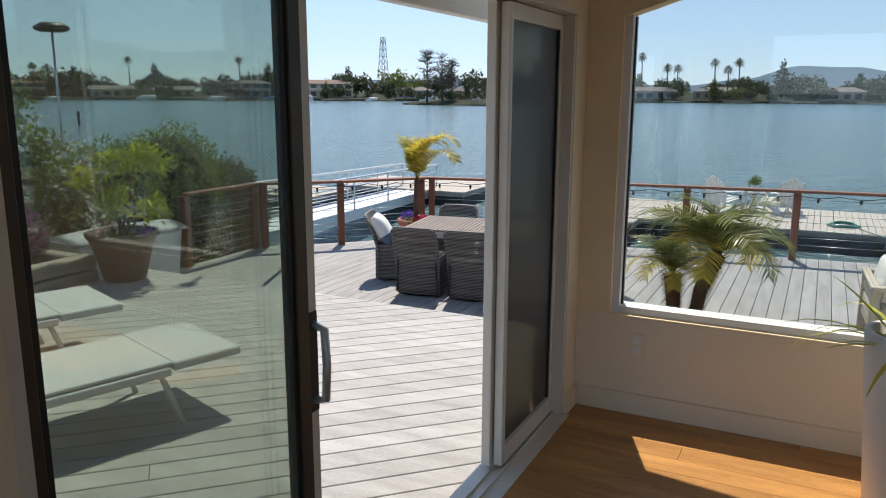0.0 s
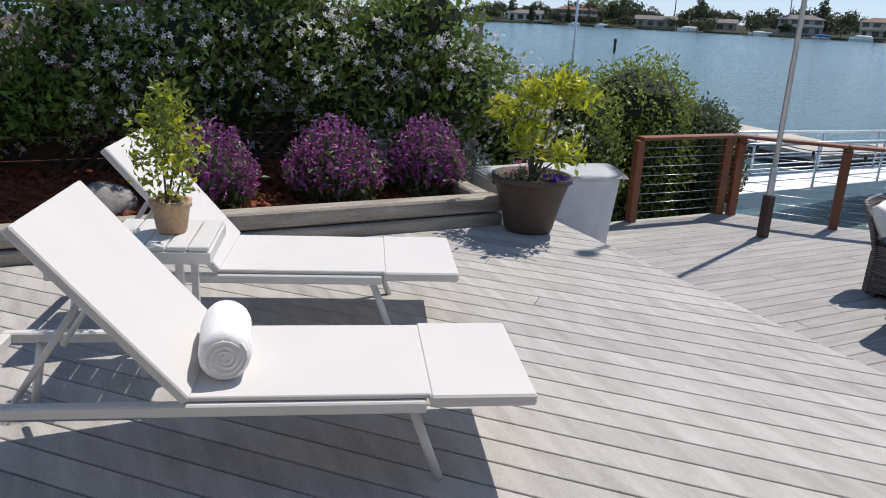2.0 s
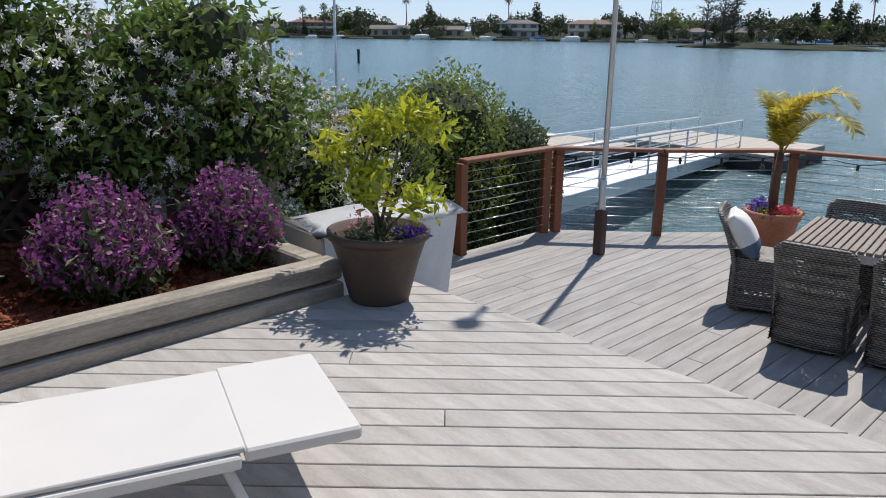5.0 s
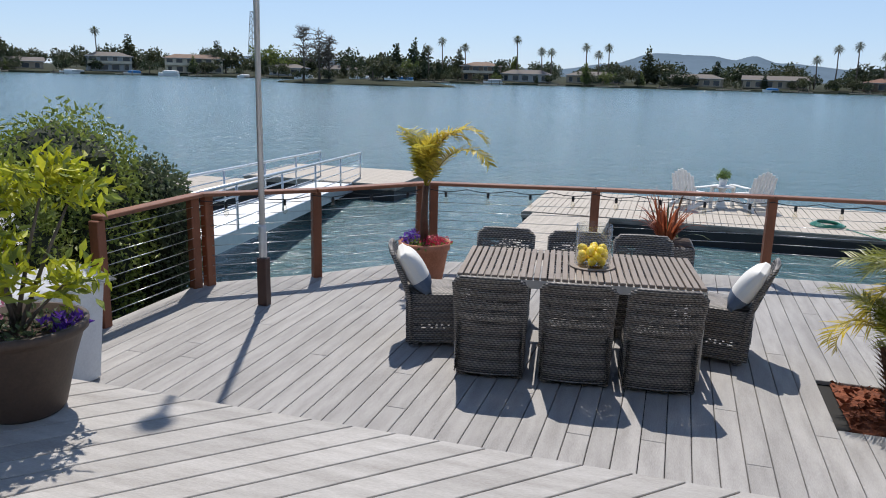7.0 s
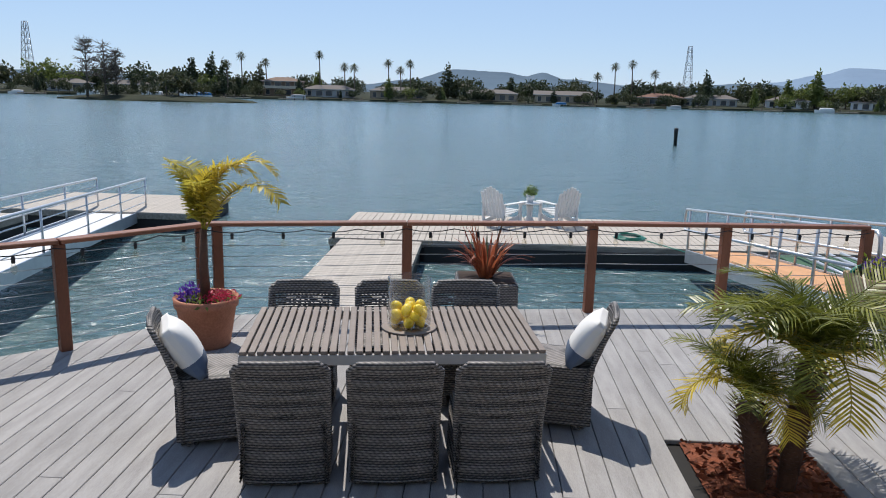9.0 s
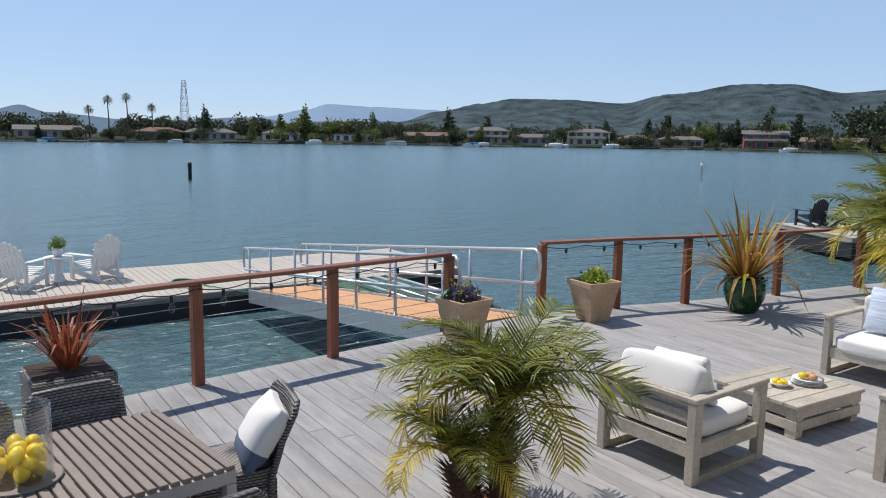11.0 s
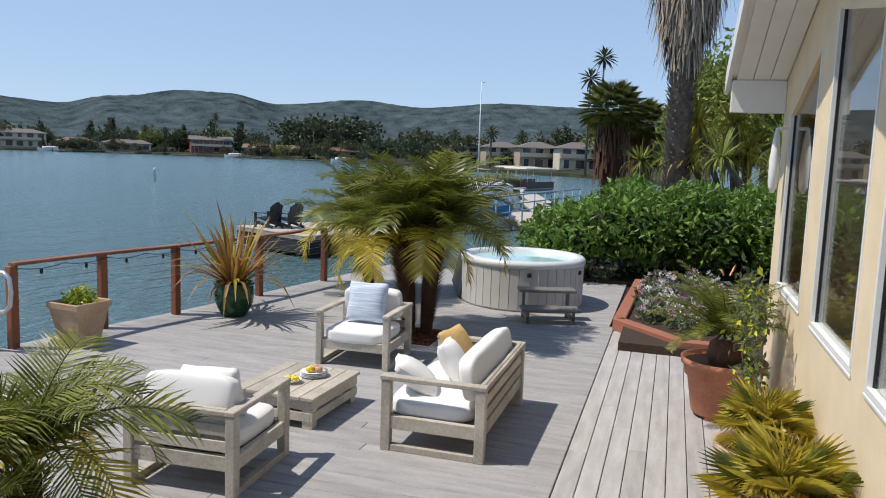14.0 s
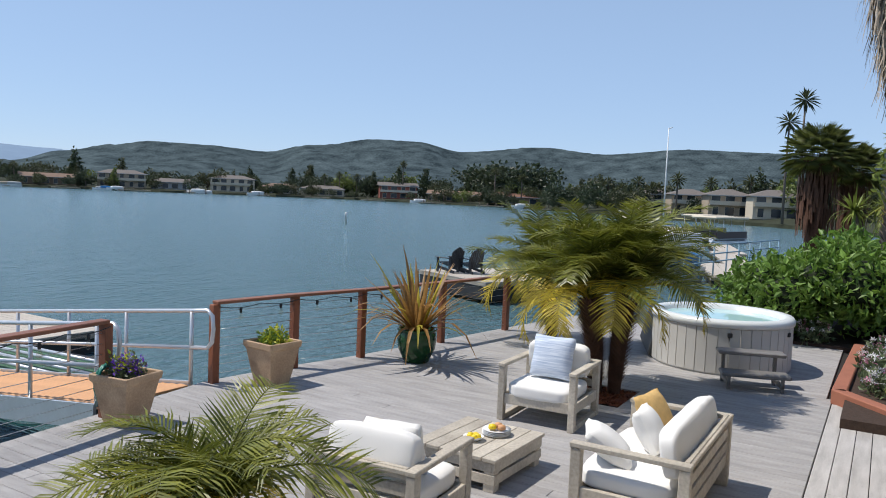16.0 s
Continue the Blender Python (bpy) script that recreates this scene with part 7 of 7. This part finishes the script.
for a, e in ((-11.8, 2.55), (-6.8, 2.1), (-5.2, 2.1), (-10.0, 1.75), (-9.3, 1.7), (9.7, 2.2), (10.9, 2.4), (12.5, 1.75), (8.5, 1.5), (-18.3, 1.7), (-17.3, 2.3), (-15.6, 1.9), (-5.9, 1.6),
             (-54.5, 1.6), (-53.6, 1.5), (-56.0, 1.4), (-41.2, 2.2), (-48.6, 2.1), (50.5, 1.0), (56.3, 2.2), (63.2, 2.0), (51.6, 1.2), (52.9, 1.1), (14.2, 0.9), (20.5, 0.8), (30, 0.8), (65.2, 1.6)):
    far_palm(a, e, shore_r(a) * 1.05)
for a, e, r in ((73.6, 1.6, 205), (76.3, 1.9, 190), (78.6, 1.7, 200), (81.2, 1.9, 190), (71.5, 1.5, 230), (72.4, 1.1, 225), (74.6, 1.2, 215), (84.6, 1.6, 170)):
    far_palm(a, e, r, 1.1, "bushy palm behind the marina docks")
far_palm(83.3, 6.05, 160, 1.25, "very tall slim palm beyond the hedge")
far_palm(84.2, 7.5, 160, 1.3, "very tall slim palm beyond the hedge")


# bare trees on the point
def bare_tree(a, r, h):
    x, y = at_az(a, r)
    th = thing("bare_tree", pose(x, y, -1), "leafless tree on a low point of land", "tree", "bare trees")
    rg = np.random.default_rng(int(abs(a * 10)))
    bm = bmesh.new()
    tube(bm, [(0, 0, 0), (0.1, 0, h * 0.5), (0, 0, h)], 0.28, 6, 0.06)
    for k in range(34):
        z = h * rg.uniform(0.25, 0.95)
        d = Vector((rg.normal(), rg.normal(), rg.uniform(0.2, 1.0))).normalized() * h * rg.uniform(0.18, 0.36) * (1.25 - z / h)
        p0 = Vector((0, 0, z))
        m1 = p0 + d * 0.5 + Vector((0, 0, 0.3))
        tube(bm, [p0, m1, p0 + d], 0.13, 4, 0.05)
        for j in range(9):
            e = Vector((rg.normal(), rg.normal(), rg.uniform(-0.2, 0.9))).normalized() * h * 0.12
            tube(bm, [m1.lerp(p0 + d, rg.uniform(0, 1)), m1.lerp(p0 + d, 0.5) + e], 0.06, 4, 0.035)
    part("bare_wood", bm, "trunk", th)


bare_tree(-27.4, 204, 13.5)
bare_tree(-26.3, 204, 14.0)
bare_tree(-25.6, 205, 11.5)


# lattice pylons
def pylon(a, e, r):
    x, y = at_az(a, r)
    h = 2.1 + r * math.tan(radians(e))
    th = thing("power_pylon", pose(x, y, 0), "thin lattice power pylon in the distance", "pylon", "power pylons")
    bm = bmesh.new()
    w0, w1 = h * 0.085, h * 0.03
    for k in range(9):
        f0, f1 = k / 9, (k + 1) / 9
        a0, a1 = w0 + (w1 - w0) * f0, w0 + (w1 - w0) * f1
        c0 = [Vector((sx * a0, sy * a0, h * f0)) for sx, sy in ((-1, -1), (1, -1), (1, 1), (-1, 1))]
        c1 = [Vector((sx * a1, sy * a1, h * f1)) for sx, sy in ((-1, -1), (1, -1), (1, 1), (-1, 1))]
        for j in range(4):
            tube(bm, [c0[j], c1[j]], 0.22, 4)
            tube(bm, [c0[j], c1[(j + 1) % 4]], 0.14, 4)
            tube(bm, [c1[j], c1[(j + 1) % 4]], 0.14, 4)
    part("lattice", bm, "galv", th)


pylon(-30.8, 3.9, 520)
pylon(14.7, 3.65, 600)

# big palm with dry skirt and garden trees beyond the hedge
bp = thing("fan_palm_tree", pose(20.8, 4.25, 0), "massive fan palm trunk with a hanging grey skirt of dead fronds", "palm")
bm = bmesh.new()
tube(bm, [(0, 0, 0), (0.05, 0, 2.5), (0, 0, 5.5), (0, 0, 8.0)], 0.30, 18, 0.26)
for k in range(420):
    z = 0.6 + 4.4 * k / 420
    a = k * 2.4
    q = Vector((0.285 * math.cos(a), 0.285 * math.sin(a), z))
    o = Vector((math.cos(a) * 0.6, math.sin(a) * 0.6, 1.0)).normalized() * 0.26
    t = Vector((-math.sin(a), math.cos(a), 0)) * 0.11
    bm.faces.new([bm.verts.new(v) for v in (q - t, q + t, q + o + Vector((math.cos(a), math.sin(a), 0)) * 0.05)])
part("trunk", bm, "palmtrunk", bp)
V, F = [], []
rg = np.random.default_rng(6)
for k in range(2200):
    a = rg.uniform(0, 2 * math.pi)
    z = rg.uniform(5.6, 9.2)
    r = 0.30 + 1.0 * max(0, (z - 5.6) / 3.0) ** 0.6 * rg.uniform(0.4, 1.0)
    l = rg.uniform(0.6, 1.3)
    p0 = np.array((r * math.cos(a), r * math.sin(a), z))
    p1 = p0 + np.array((rg.normal() * 0.12, rg.normal() * 0.12, -l))
    s = np.array((-math.sin(a), math.cos(a), 0)) * rg.uniform(0.015, 0.05)
    i = len(V)
    V += [p0 - s, p0 + s, p1 + s * 0.3, p1 - s * 0.3]
    F.append((i, i + 1, i + 2, i + 3))
mesh_part("dry_skirt", V, F, "thatch", bp, label="hanging dry grey fronds")


def garden_tree(x, y, h, r, n, material, label, size=0.12):
    rg = np.random.default_rng(int(x * 13 + y * 7) + 50)
    th = thing("garden_tree", pose(x, y, 0), label, "tree", "garden trees")
    tips = [(rg.normal() * r * 0.5, rg.normal() * r * 0.5, h * rg.uniform(0.55, 0.95)) for _ in range(10)]
    bm = bmesh.new()
    tube(bm, [(0, 0, 0), (0, 0.1, h * 0.45)], 0.16, 8, 0.1)
    for t in tips:
        tube(bm, [(0, 0.1, h * 0.4), (t[0] * 0.5, t[1] * 0.5, h * 0.6), t], 0.06, 5, 0.02)
    part("trunk", bm, "trunk", th)
    v, f = leaves(rg, blob_points(rg, n, [(*t, r * 0.5, r * 0.5, r * 0.4) for t in tips], 0.7), size)
    mesh_part("crown", v, f, material, th)
    return th


def spiky_tree(x, y, h, heads, label, mt="fan", L=1.0):
    rg = np.random.default_rng(int(x * 11 + y * 5) + 9)
    th = thing("spiky_tree", pose(x, y, 0), label, "tree", "spiky garden trees")
    bm = bmesh.new()
    hs2 = [(rg.normal() * 0.8, rg.normal() * 0.8, h * rg.uniform(0.65, 1.0)) for _ in range(heads)]
    for t in hs2:
        tube(bm, [(0, 0, 0), (t[0] * 0.6, t[1] * 0.6, t[2] * 0.6), t], 0.10, 6, 0.07)
    part("trunk", bm, "trunk", th)
    for t in hs2:
        sword_leaves(th, rg, 90, L, 0.03, mt, 125, "leaf_head").matrix_local = pose(*t)


garden_tree(24.5, 1.5, 6.2, 2.4, 6500, "hedge2", "tall yellow-green tree beyond the hedge")
garden_tree(23.0, -1.2, 6.5, 2.6, 6000, "leaf", "dark green garden tree behind the house")
garden_tree(27.0, 3.2, 5.8, 2.0, 4000, "hedge2", "olive-green garden tree beyond the hedge")
garden_tree(19.0, -1.0, 4.4, 1.6, 3000, "leaf", "dark leafy tree behind the house corner")
spiky_tree(22.0, 2.4, 3.6, 6, "many-headed spiky cordyline tree in the garden", "fan", 1.0)
spiky_tree(19.5, 1.2, 3.2, 6, "many-headed spiky cordyline tree in the garden", "hedge2", 1.0)
spiky_tree(27.0, 4.6, 3.0, 7, "yellow-green spiky tree beyond the hedge", "hedge2", 0.9)
garden_tree(33.0, 1.2, 5.4, 2.2, 5200, "hedge2", "yellow-green leafy tree beyond the hedge")


def bushy_palm(x, y, h, s, label):
    rg = np.random.default_rng(int(x * 3))
    th = thing("bushy_palm", pose(x, y, 0), label, "palm", "garden fan palms")
    part("trunk", tube(bmesh.new(), [(0, 0, 0), (0, 0, h)], 0.35, 10, 0.28), "bark", th)
    for k in range(64):
        az, el = k * 137.5, -35 + 115 * (k / 64)
        c, sn = math.cos(radians(el)), math.sin(radians(el))
        o = new("leaf", FAN[3])
        o.parent = th
        o.matrix_local = pose(1.1 * s * c * math.cos(radians(az)), 1.1 * s * c * math.sin(radians(az)), h + 1.0 * s * sn, 0, 0, az) @ pose(0, 0, 0, 0, -(el - 8), 0) @ Matrix.Scale(2.6 * s, 4)
    V, F = [], []
    for k in range(500):
        a = rg.uniform(0, 2 * math.pi)
        z = rg.uniform(h * 0.45, h + 0.1)
        r = rg.uniform(0.3, 0.75)
        p0 = np.array((r * math.cos(a), r * math.sin(a), z))
        p1 = p0 + np.array((0, 0, -rg.uniform(0.4, 1.0)))
        sd = np.array((-math.sin(a), math.cos(a), 0)) * 0.03
        i = len(V)
        V += [p0 - sd, p0 + sd, p1 + sd, p1 - sd]
        F.append((i, i + 1, i + 2, i + 3))
    mesh_part("dry_skirt", V, F, "bark", th)


bushy_palm(31.0, 6.95, 4.3, 0.85, "bushy fan palm with dry skirt beyond the hedge")
bushy_palm(34.0, 5.9, 3.9, 0.80, "bushy fan palm with dry skirt beyond the hedge")

# marina beyond the hedge
for x, y, l in ((33, 14, 9), (42, 15, 12), (52, 17, 14), (60, 22, 14)):
    float_dock(pose(x, y - 3, DOCK, 0, 0, -75), 1.6, l, "grey marina dock beyond the hedge", 0.3)
mr = thing("marina_railing", pose(0, 0, 0), "pale blue-grey pipe railing on the marina dock", "railing")
bm = bmesh.new()
for z in (0.25, 0.6, 1.0):
    tube(bm, [(30, 11.5, DOCK + z + 0.4), (44, 9.6, DOCK + z + 0.4)], 0.035, 6)
part("pipework", bm, "bluepipe", mr)
for k in range(9):
    x, y = 30 + 14 * k / 8, 11.5 - 1.9 * k / 8
    part("stanchion", tube(bmesh.new(), [(x, y, DOCK), (x, y, DOCK + 1.42)], 0.035, 6), "bluepipe", mr)
tp = thing("mast_pole", pose(*at_az(75.1, 88), WATER), "tall slim white pole with a small lamp arm", "pole")
part("shaft", tube(bmesh.new(), [(0, 0, 0), (0, 0, 12.0)], 0.10, 8, 0.05), "adiwhite", tp)
part("arm", tube(bmesh.new(), [(0, 0, 11.9), (0.5, -0.3, 12.1)], 0.05, 6), "adiwhite", tp)


def motor_boat(x, y, rz, s, cover, label):
    th = thing("motor_boat", pose(x, y, WATER, 0, 0, rz) @ Matrix.Scale(s, 4), label, "boat", "moored boats")
    bm = bmesh.new()
    prev = None
    for yy, w, lift in ((-2.6, 0.95, 0), (-1, 1.1, 0), (1, 1.05, 0.05), (2.3, 0.6, 0.2), (3.1, 0.06, 0.35)):
        ring = [bm.verts.new(q) for q in ((-w * 0.7, yy, -0.2), (w * 0.7, yy, -0.2), (w, yy, 0.75 + lift), (-w, yy, 0.75 + lift))]
        if prev:
            for j in range(4):
                bm.faces.new((prev[j], prev[(j + 1) % 4], ring[(j + 1) % 4], ring[j]))
        else:
            bm.faces.new(ring[::-1])
        prev = ring
    bm.faces.new(prev)
    bmesh.ops.recalc_face_normals(bm, faces=bm.faces[:])
    part("hull", bm, "adiwhite", th)
    bm = cushion(1.9, 4.2, 0.8, 0.6, 6)
    bmesh.ops.translate(bm, vec=(0, -0.4, 0.7), verts=bm.verts)
    part("cover", bm, cover, th, smooth=True)


def pontoon_boat(x, y, rz, label):
    th = thing("pontoon_boat", pose(x, y, WATER, 0, 0, rz), label, "boat", "moored boats")
    for sx in (-0.95, 0.95):
        part("pontoon", tube(bmesh.new(), [(sx, -3.6, 0.05), (sx, 3.2, 0.05), (sx, 3.9, 0.3)], 0.3, 10, 0.22), "galv", th)
    part("deck", boxes((-1.25, 1.25, -3.6, 3.8, 0.36, 0.46), bevel=0.02), "hw_grey", th)
    part("side_panel", boxes((-1.25, -1.19, -3.4, 3.4, 0.47, 1.15), (1.19, 1.25, -3.4, 3.4, 0.47, 1.15), bevel=0.01), "darkwood", th)
    for sx in (-1.1, 1.1):
        for yy in (-3.0, 0, 3.0):
            part("pole", tube(bmesh.new(), [(sx, yy, 0.47), (sx, yy, 2.35)], 0.03, 6), "galv", th)
    part("canopy", boxes((-1.35, 1.35, -3.7, 3.7, 2.36, 2.62), bevel=0.12), "hw_cream", th)


pontoon_boat(78.5, 19.0, 75, "covered pontoon boat with a pale canopy")
pontoon_boat(88.0, 22.5, 80, "covered pontoon boat with a pale canopy")
motor_boat(33.5, 13.3, 70, 0.9, "blue", "moored boat under a bright blue canvas cover")
motor_boat(48, 16.5, 80, 1.2, "adiwhite", "moored white motor boat with pale cover")
motor_boat(56, 19, 75, 1.2, "hw_tan", "moored boat under a tan cover")
random.seed(77)
for k in range(26):
    a = random.uniform(-57, 67)
    x, y = at_az(a, shore_r(a) * 0.985)
    motor_boat(x, y, -a + 90 + random.uniform(-20, 20), random.uniform(0.8, 1.3), random.choice(("adiwhite", "adiwhite", "blue", "hw_grey", "hw_tan")), "small moored boat along the far shore")
# private docks along the far seawall
for k in range(30):
    a = -56 + 123 * k / 29
    x, y = at_az(a, shore_r(a) * 0.985)
    th = thing("shore_dock", pose(x, y, WATER, 0, 0, -a + random.uniform(-6, 6)), "small timber dock along the far seawall", "dock", "shore docks")
    part("platform", boxes((-random.uniform(3, 6), random.uniform(3, 6), -1.2, 1.2, 0.25, 0.55)), "hw_tan", th)
    for x0 in (-3, 0, 3):
        part("post", tube(bmesh.new(), [(x0, -1.1, -0.5), (x0, -1.1, 1.5)], 0.16, 6), "trunk", th)

# ---- planks of the decks and floor, one by one ----
random.seed(11)
up = tagged(new("pavement_terrace"), "silver-grey weathered timber terrace planks", "deck", kind="structure")


def clipped(poly, x0, x1, y0, y1):
    """A polygon cut to a rectangle."""
    for ax, lim, sg in ((0, x0, 1), (0, x1, -1), (1, y0, 1), (1, y1, -1)):
        out = []
        for p, q in zip(poly, poly[1:] + poly[:1]):
            dp, dq = sg * (p[ax] - lim), sg * (q[ax] - lim)
            if dp >= 0:
                out.append(p)
            if dp * dq < 0:
                f = dp / (dp - dq)
                out.append((p[0] + (q[0] - p[0]) * f, p[1] + (q[1] - p[1]) * f))
        poly = out
    return poly


D = math.sqrt(0.5)
k = -40
while k < 40:
    off = k * 0.145
    along = [-9.0, random.uniform(-2.5, 1.5), 9.0] if k % 4 == 0 else [-9.0, 9.0]
    for a, b in zip(along, along[1:]):
        pts = []
        for s, t in ((a, 0), (b - 0.003, 0), (b - 0.003, 0.1375), (a, 0.1375)):
            pts.append((-1.6 + s * D - (off + t) * D, 1.7 + s * D + (off + t) * D))
        pg = clipped(pts, -3.84, 0.596, -1.2, 4.60)
        if len(pg) < 3:
            continue
        bm = bmesh.new()
        lo = [bm.verts.new((x, y, DECK_UP - 0.03)) for x, y in pg]
        hi = [bm.verts.new((x, y, DECK_UP)) for x, y in pg]
        top = bm.faces.new(hi)
        bm.faces.new(lo[::-1])
        for i in range(len(pg)):
            j = (i + 1) % len(pg)
            bm.faces.new((lo[i], lo[j], hi[j], hi[i]))
        bmesh.ops.bevel(bm, geom=list(top.edges), offset=0.003, segments=1, affect="EDGES")
        part("plank", bm, "board_d", up)
    k += 1
bm = bmesh.new()
box(bm, -3.83, 0.78, 4.566, 4.598, 0.30, 0.503)
part("fascia", bm, "board", up)
for k, (z, y0) in enumerate(((0.357, 4.604), (0.178, 4.874))):
    board("tread", -3.8, 0.6, y0, y0 + 0.262, z, up, "board")
    # riser takes the same near-black shade colour
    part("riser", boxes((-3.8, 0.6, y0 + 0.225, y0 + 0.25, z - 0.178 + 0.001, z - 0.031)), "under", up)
low = tagged(new("pavement_lower_deck"), "grey weathered timber lower deck planks beside the water", "deck", kind="structure")
x = -5.30
BED = (0.30, 1.07, 6.57, 7.42)
while x < 12.3:
    x1 = x + 0.1400
    lo = 4.89
    if x < -4.0:
        lo = 5.35 if x > -4.75 else 5.75
    a, b = rim(max(x, -5.29)), rim(max(x1, -5.29))
    spans = [(lo, a, b - a)]
    if x1 > BED[0] and x < BED[1]:
        spans = [(lo, BED[2], 0.0), (BED[3], a, b - a)]
    if 6.55 < x1 and x < 7.25:
        spans = [(lo, 6.85, 0.0), (7.55, a, b - a)]
    if x > 8.35 and x < 12.3:
        spans = [(max(lo, 4.95), a, b - a)]
    for y0, y1, sk in spans:
        if y1 - y0 > 3.0 and random.random() < 0.5:
            c = random.uniform(y0 + 0.8, y1 - 0.8)
            board("plank", x, x1, y0, c - 0.003, 0.0, low, "board_y")
            board("plank", x, x1, c, y1, 0.0, low, "board_y", sk)
        else:
            board("plank", x, x1, y0, y1, 0.0, low, "board_y", sk)
    x += 0.145
wlk = tagged(new("pavement_walkway"), "grey timber walkway planks along the house wall", "deck", kind="structure")
y = 4.885 - 0.145
while y > 3.27:
    end = 8.42 - (4.90 - y) * 1.176 if y > 4.0 else 7.36
    cut = random.uniform(2.5, 6.0)
    for a, b in ((0.80, cut), (cut, end)):
        board("plank", a, b - 0.003, y, y + 0.139, 0.0, wlk, "board")
    y -= 0.145
# room floor planks
random.seed(3)
y = -2.5
while y < WY0 - 0.02:
    cuts = [WX1] + sorted(random.uniform(1.0, 4.8) for _ in range(2)) + [5.0]
    for a, b in zip(cuts, cuts[1:]):
        bm = bmesh.new()
        box(bm, a + 0.001, b - 0.001, y + 0.001, min(y + 0.124, WY0 - 0.002), FLOOR_IN - 0.018, FLOOR_IN)
        part("plank", bm, "floor", floor)
    y += 0.125
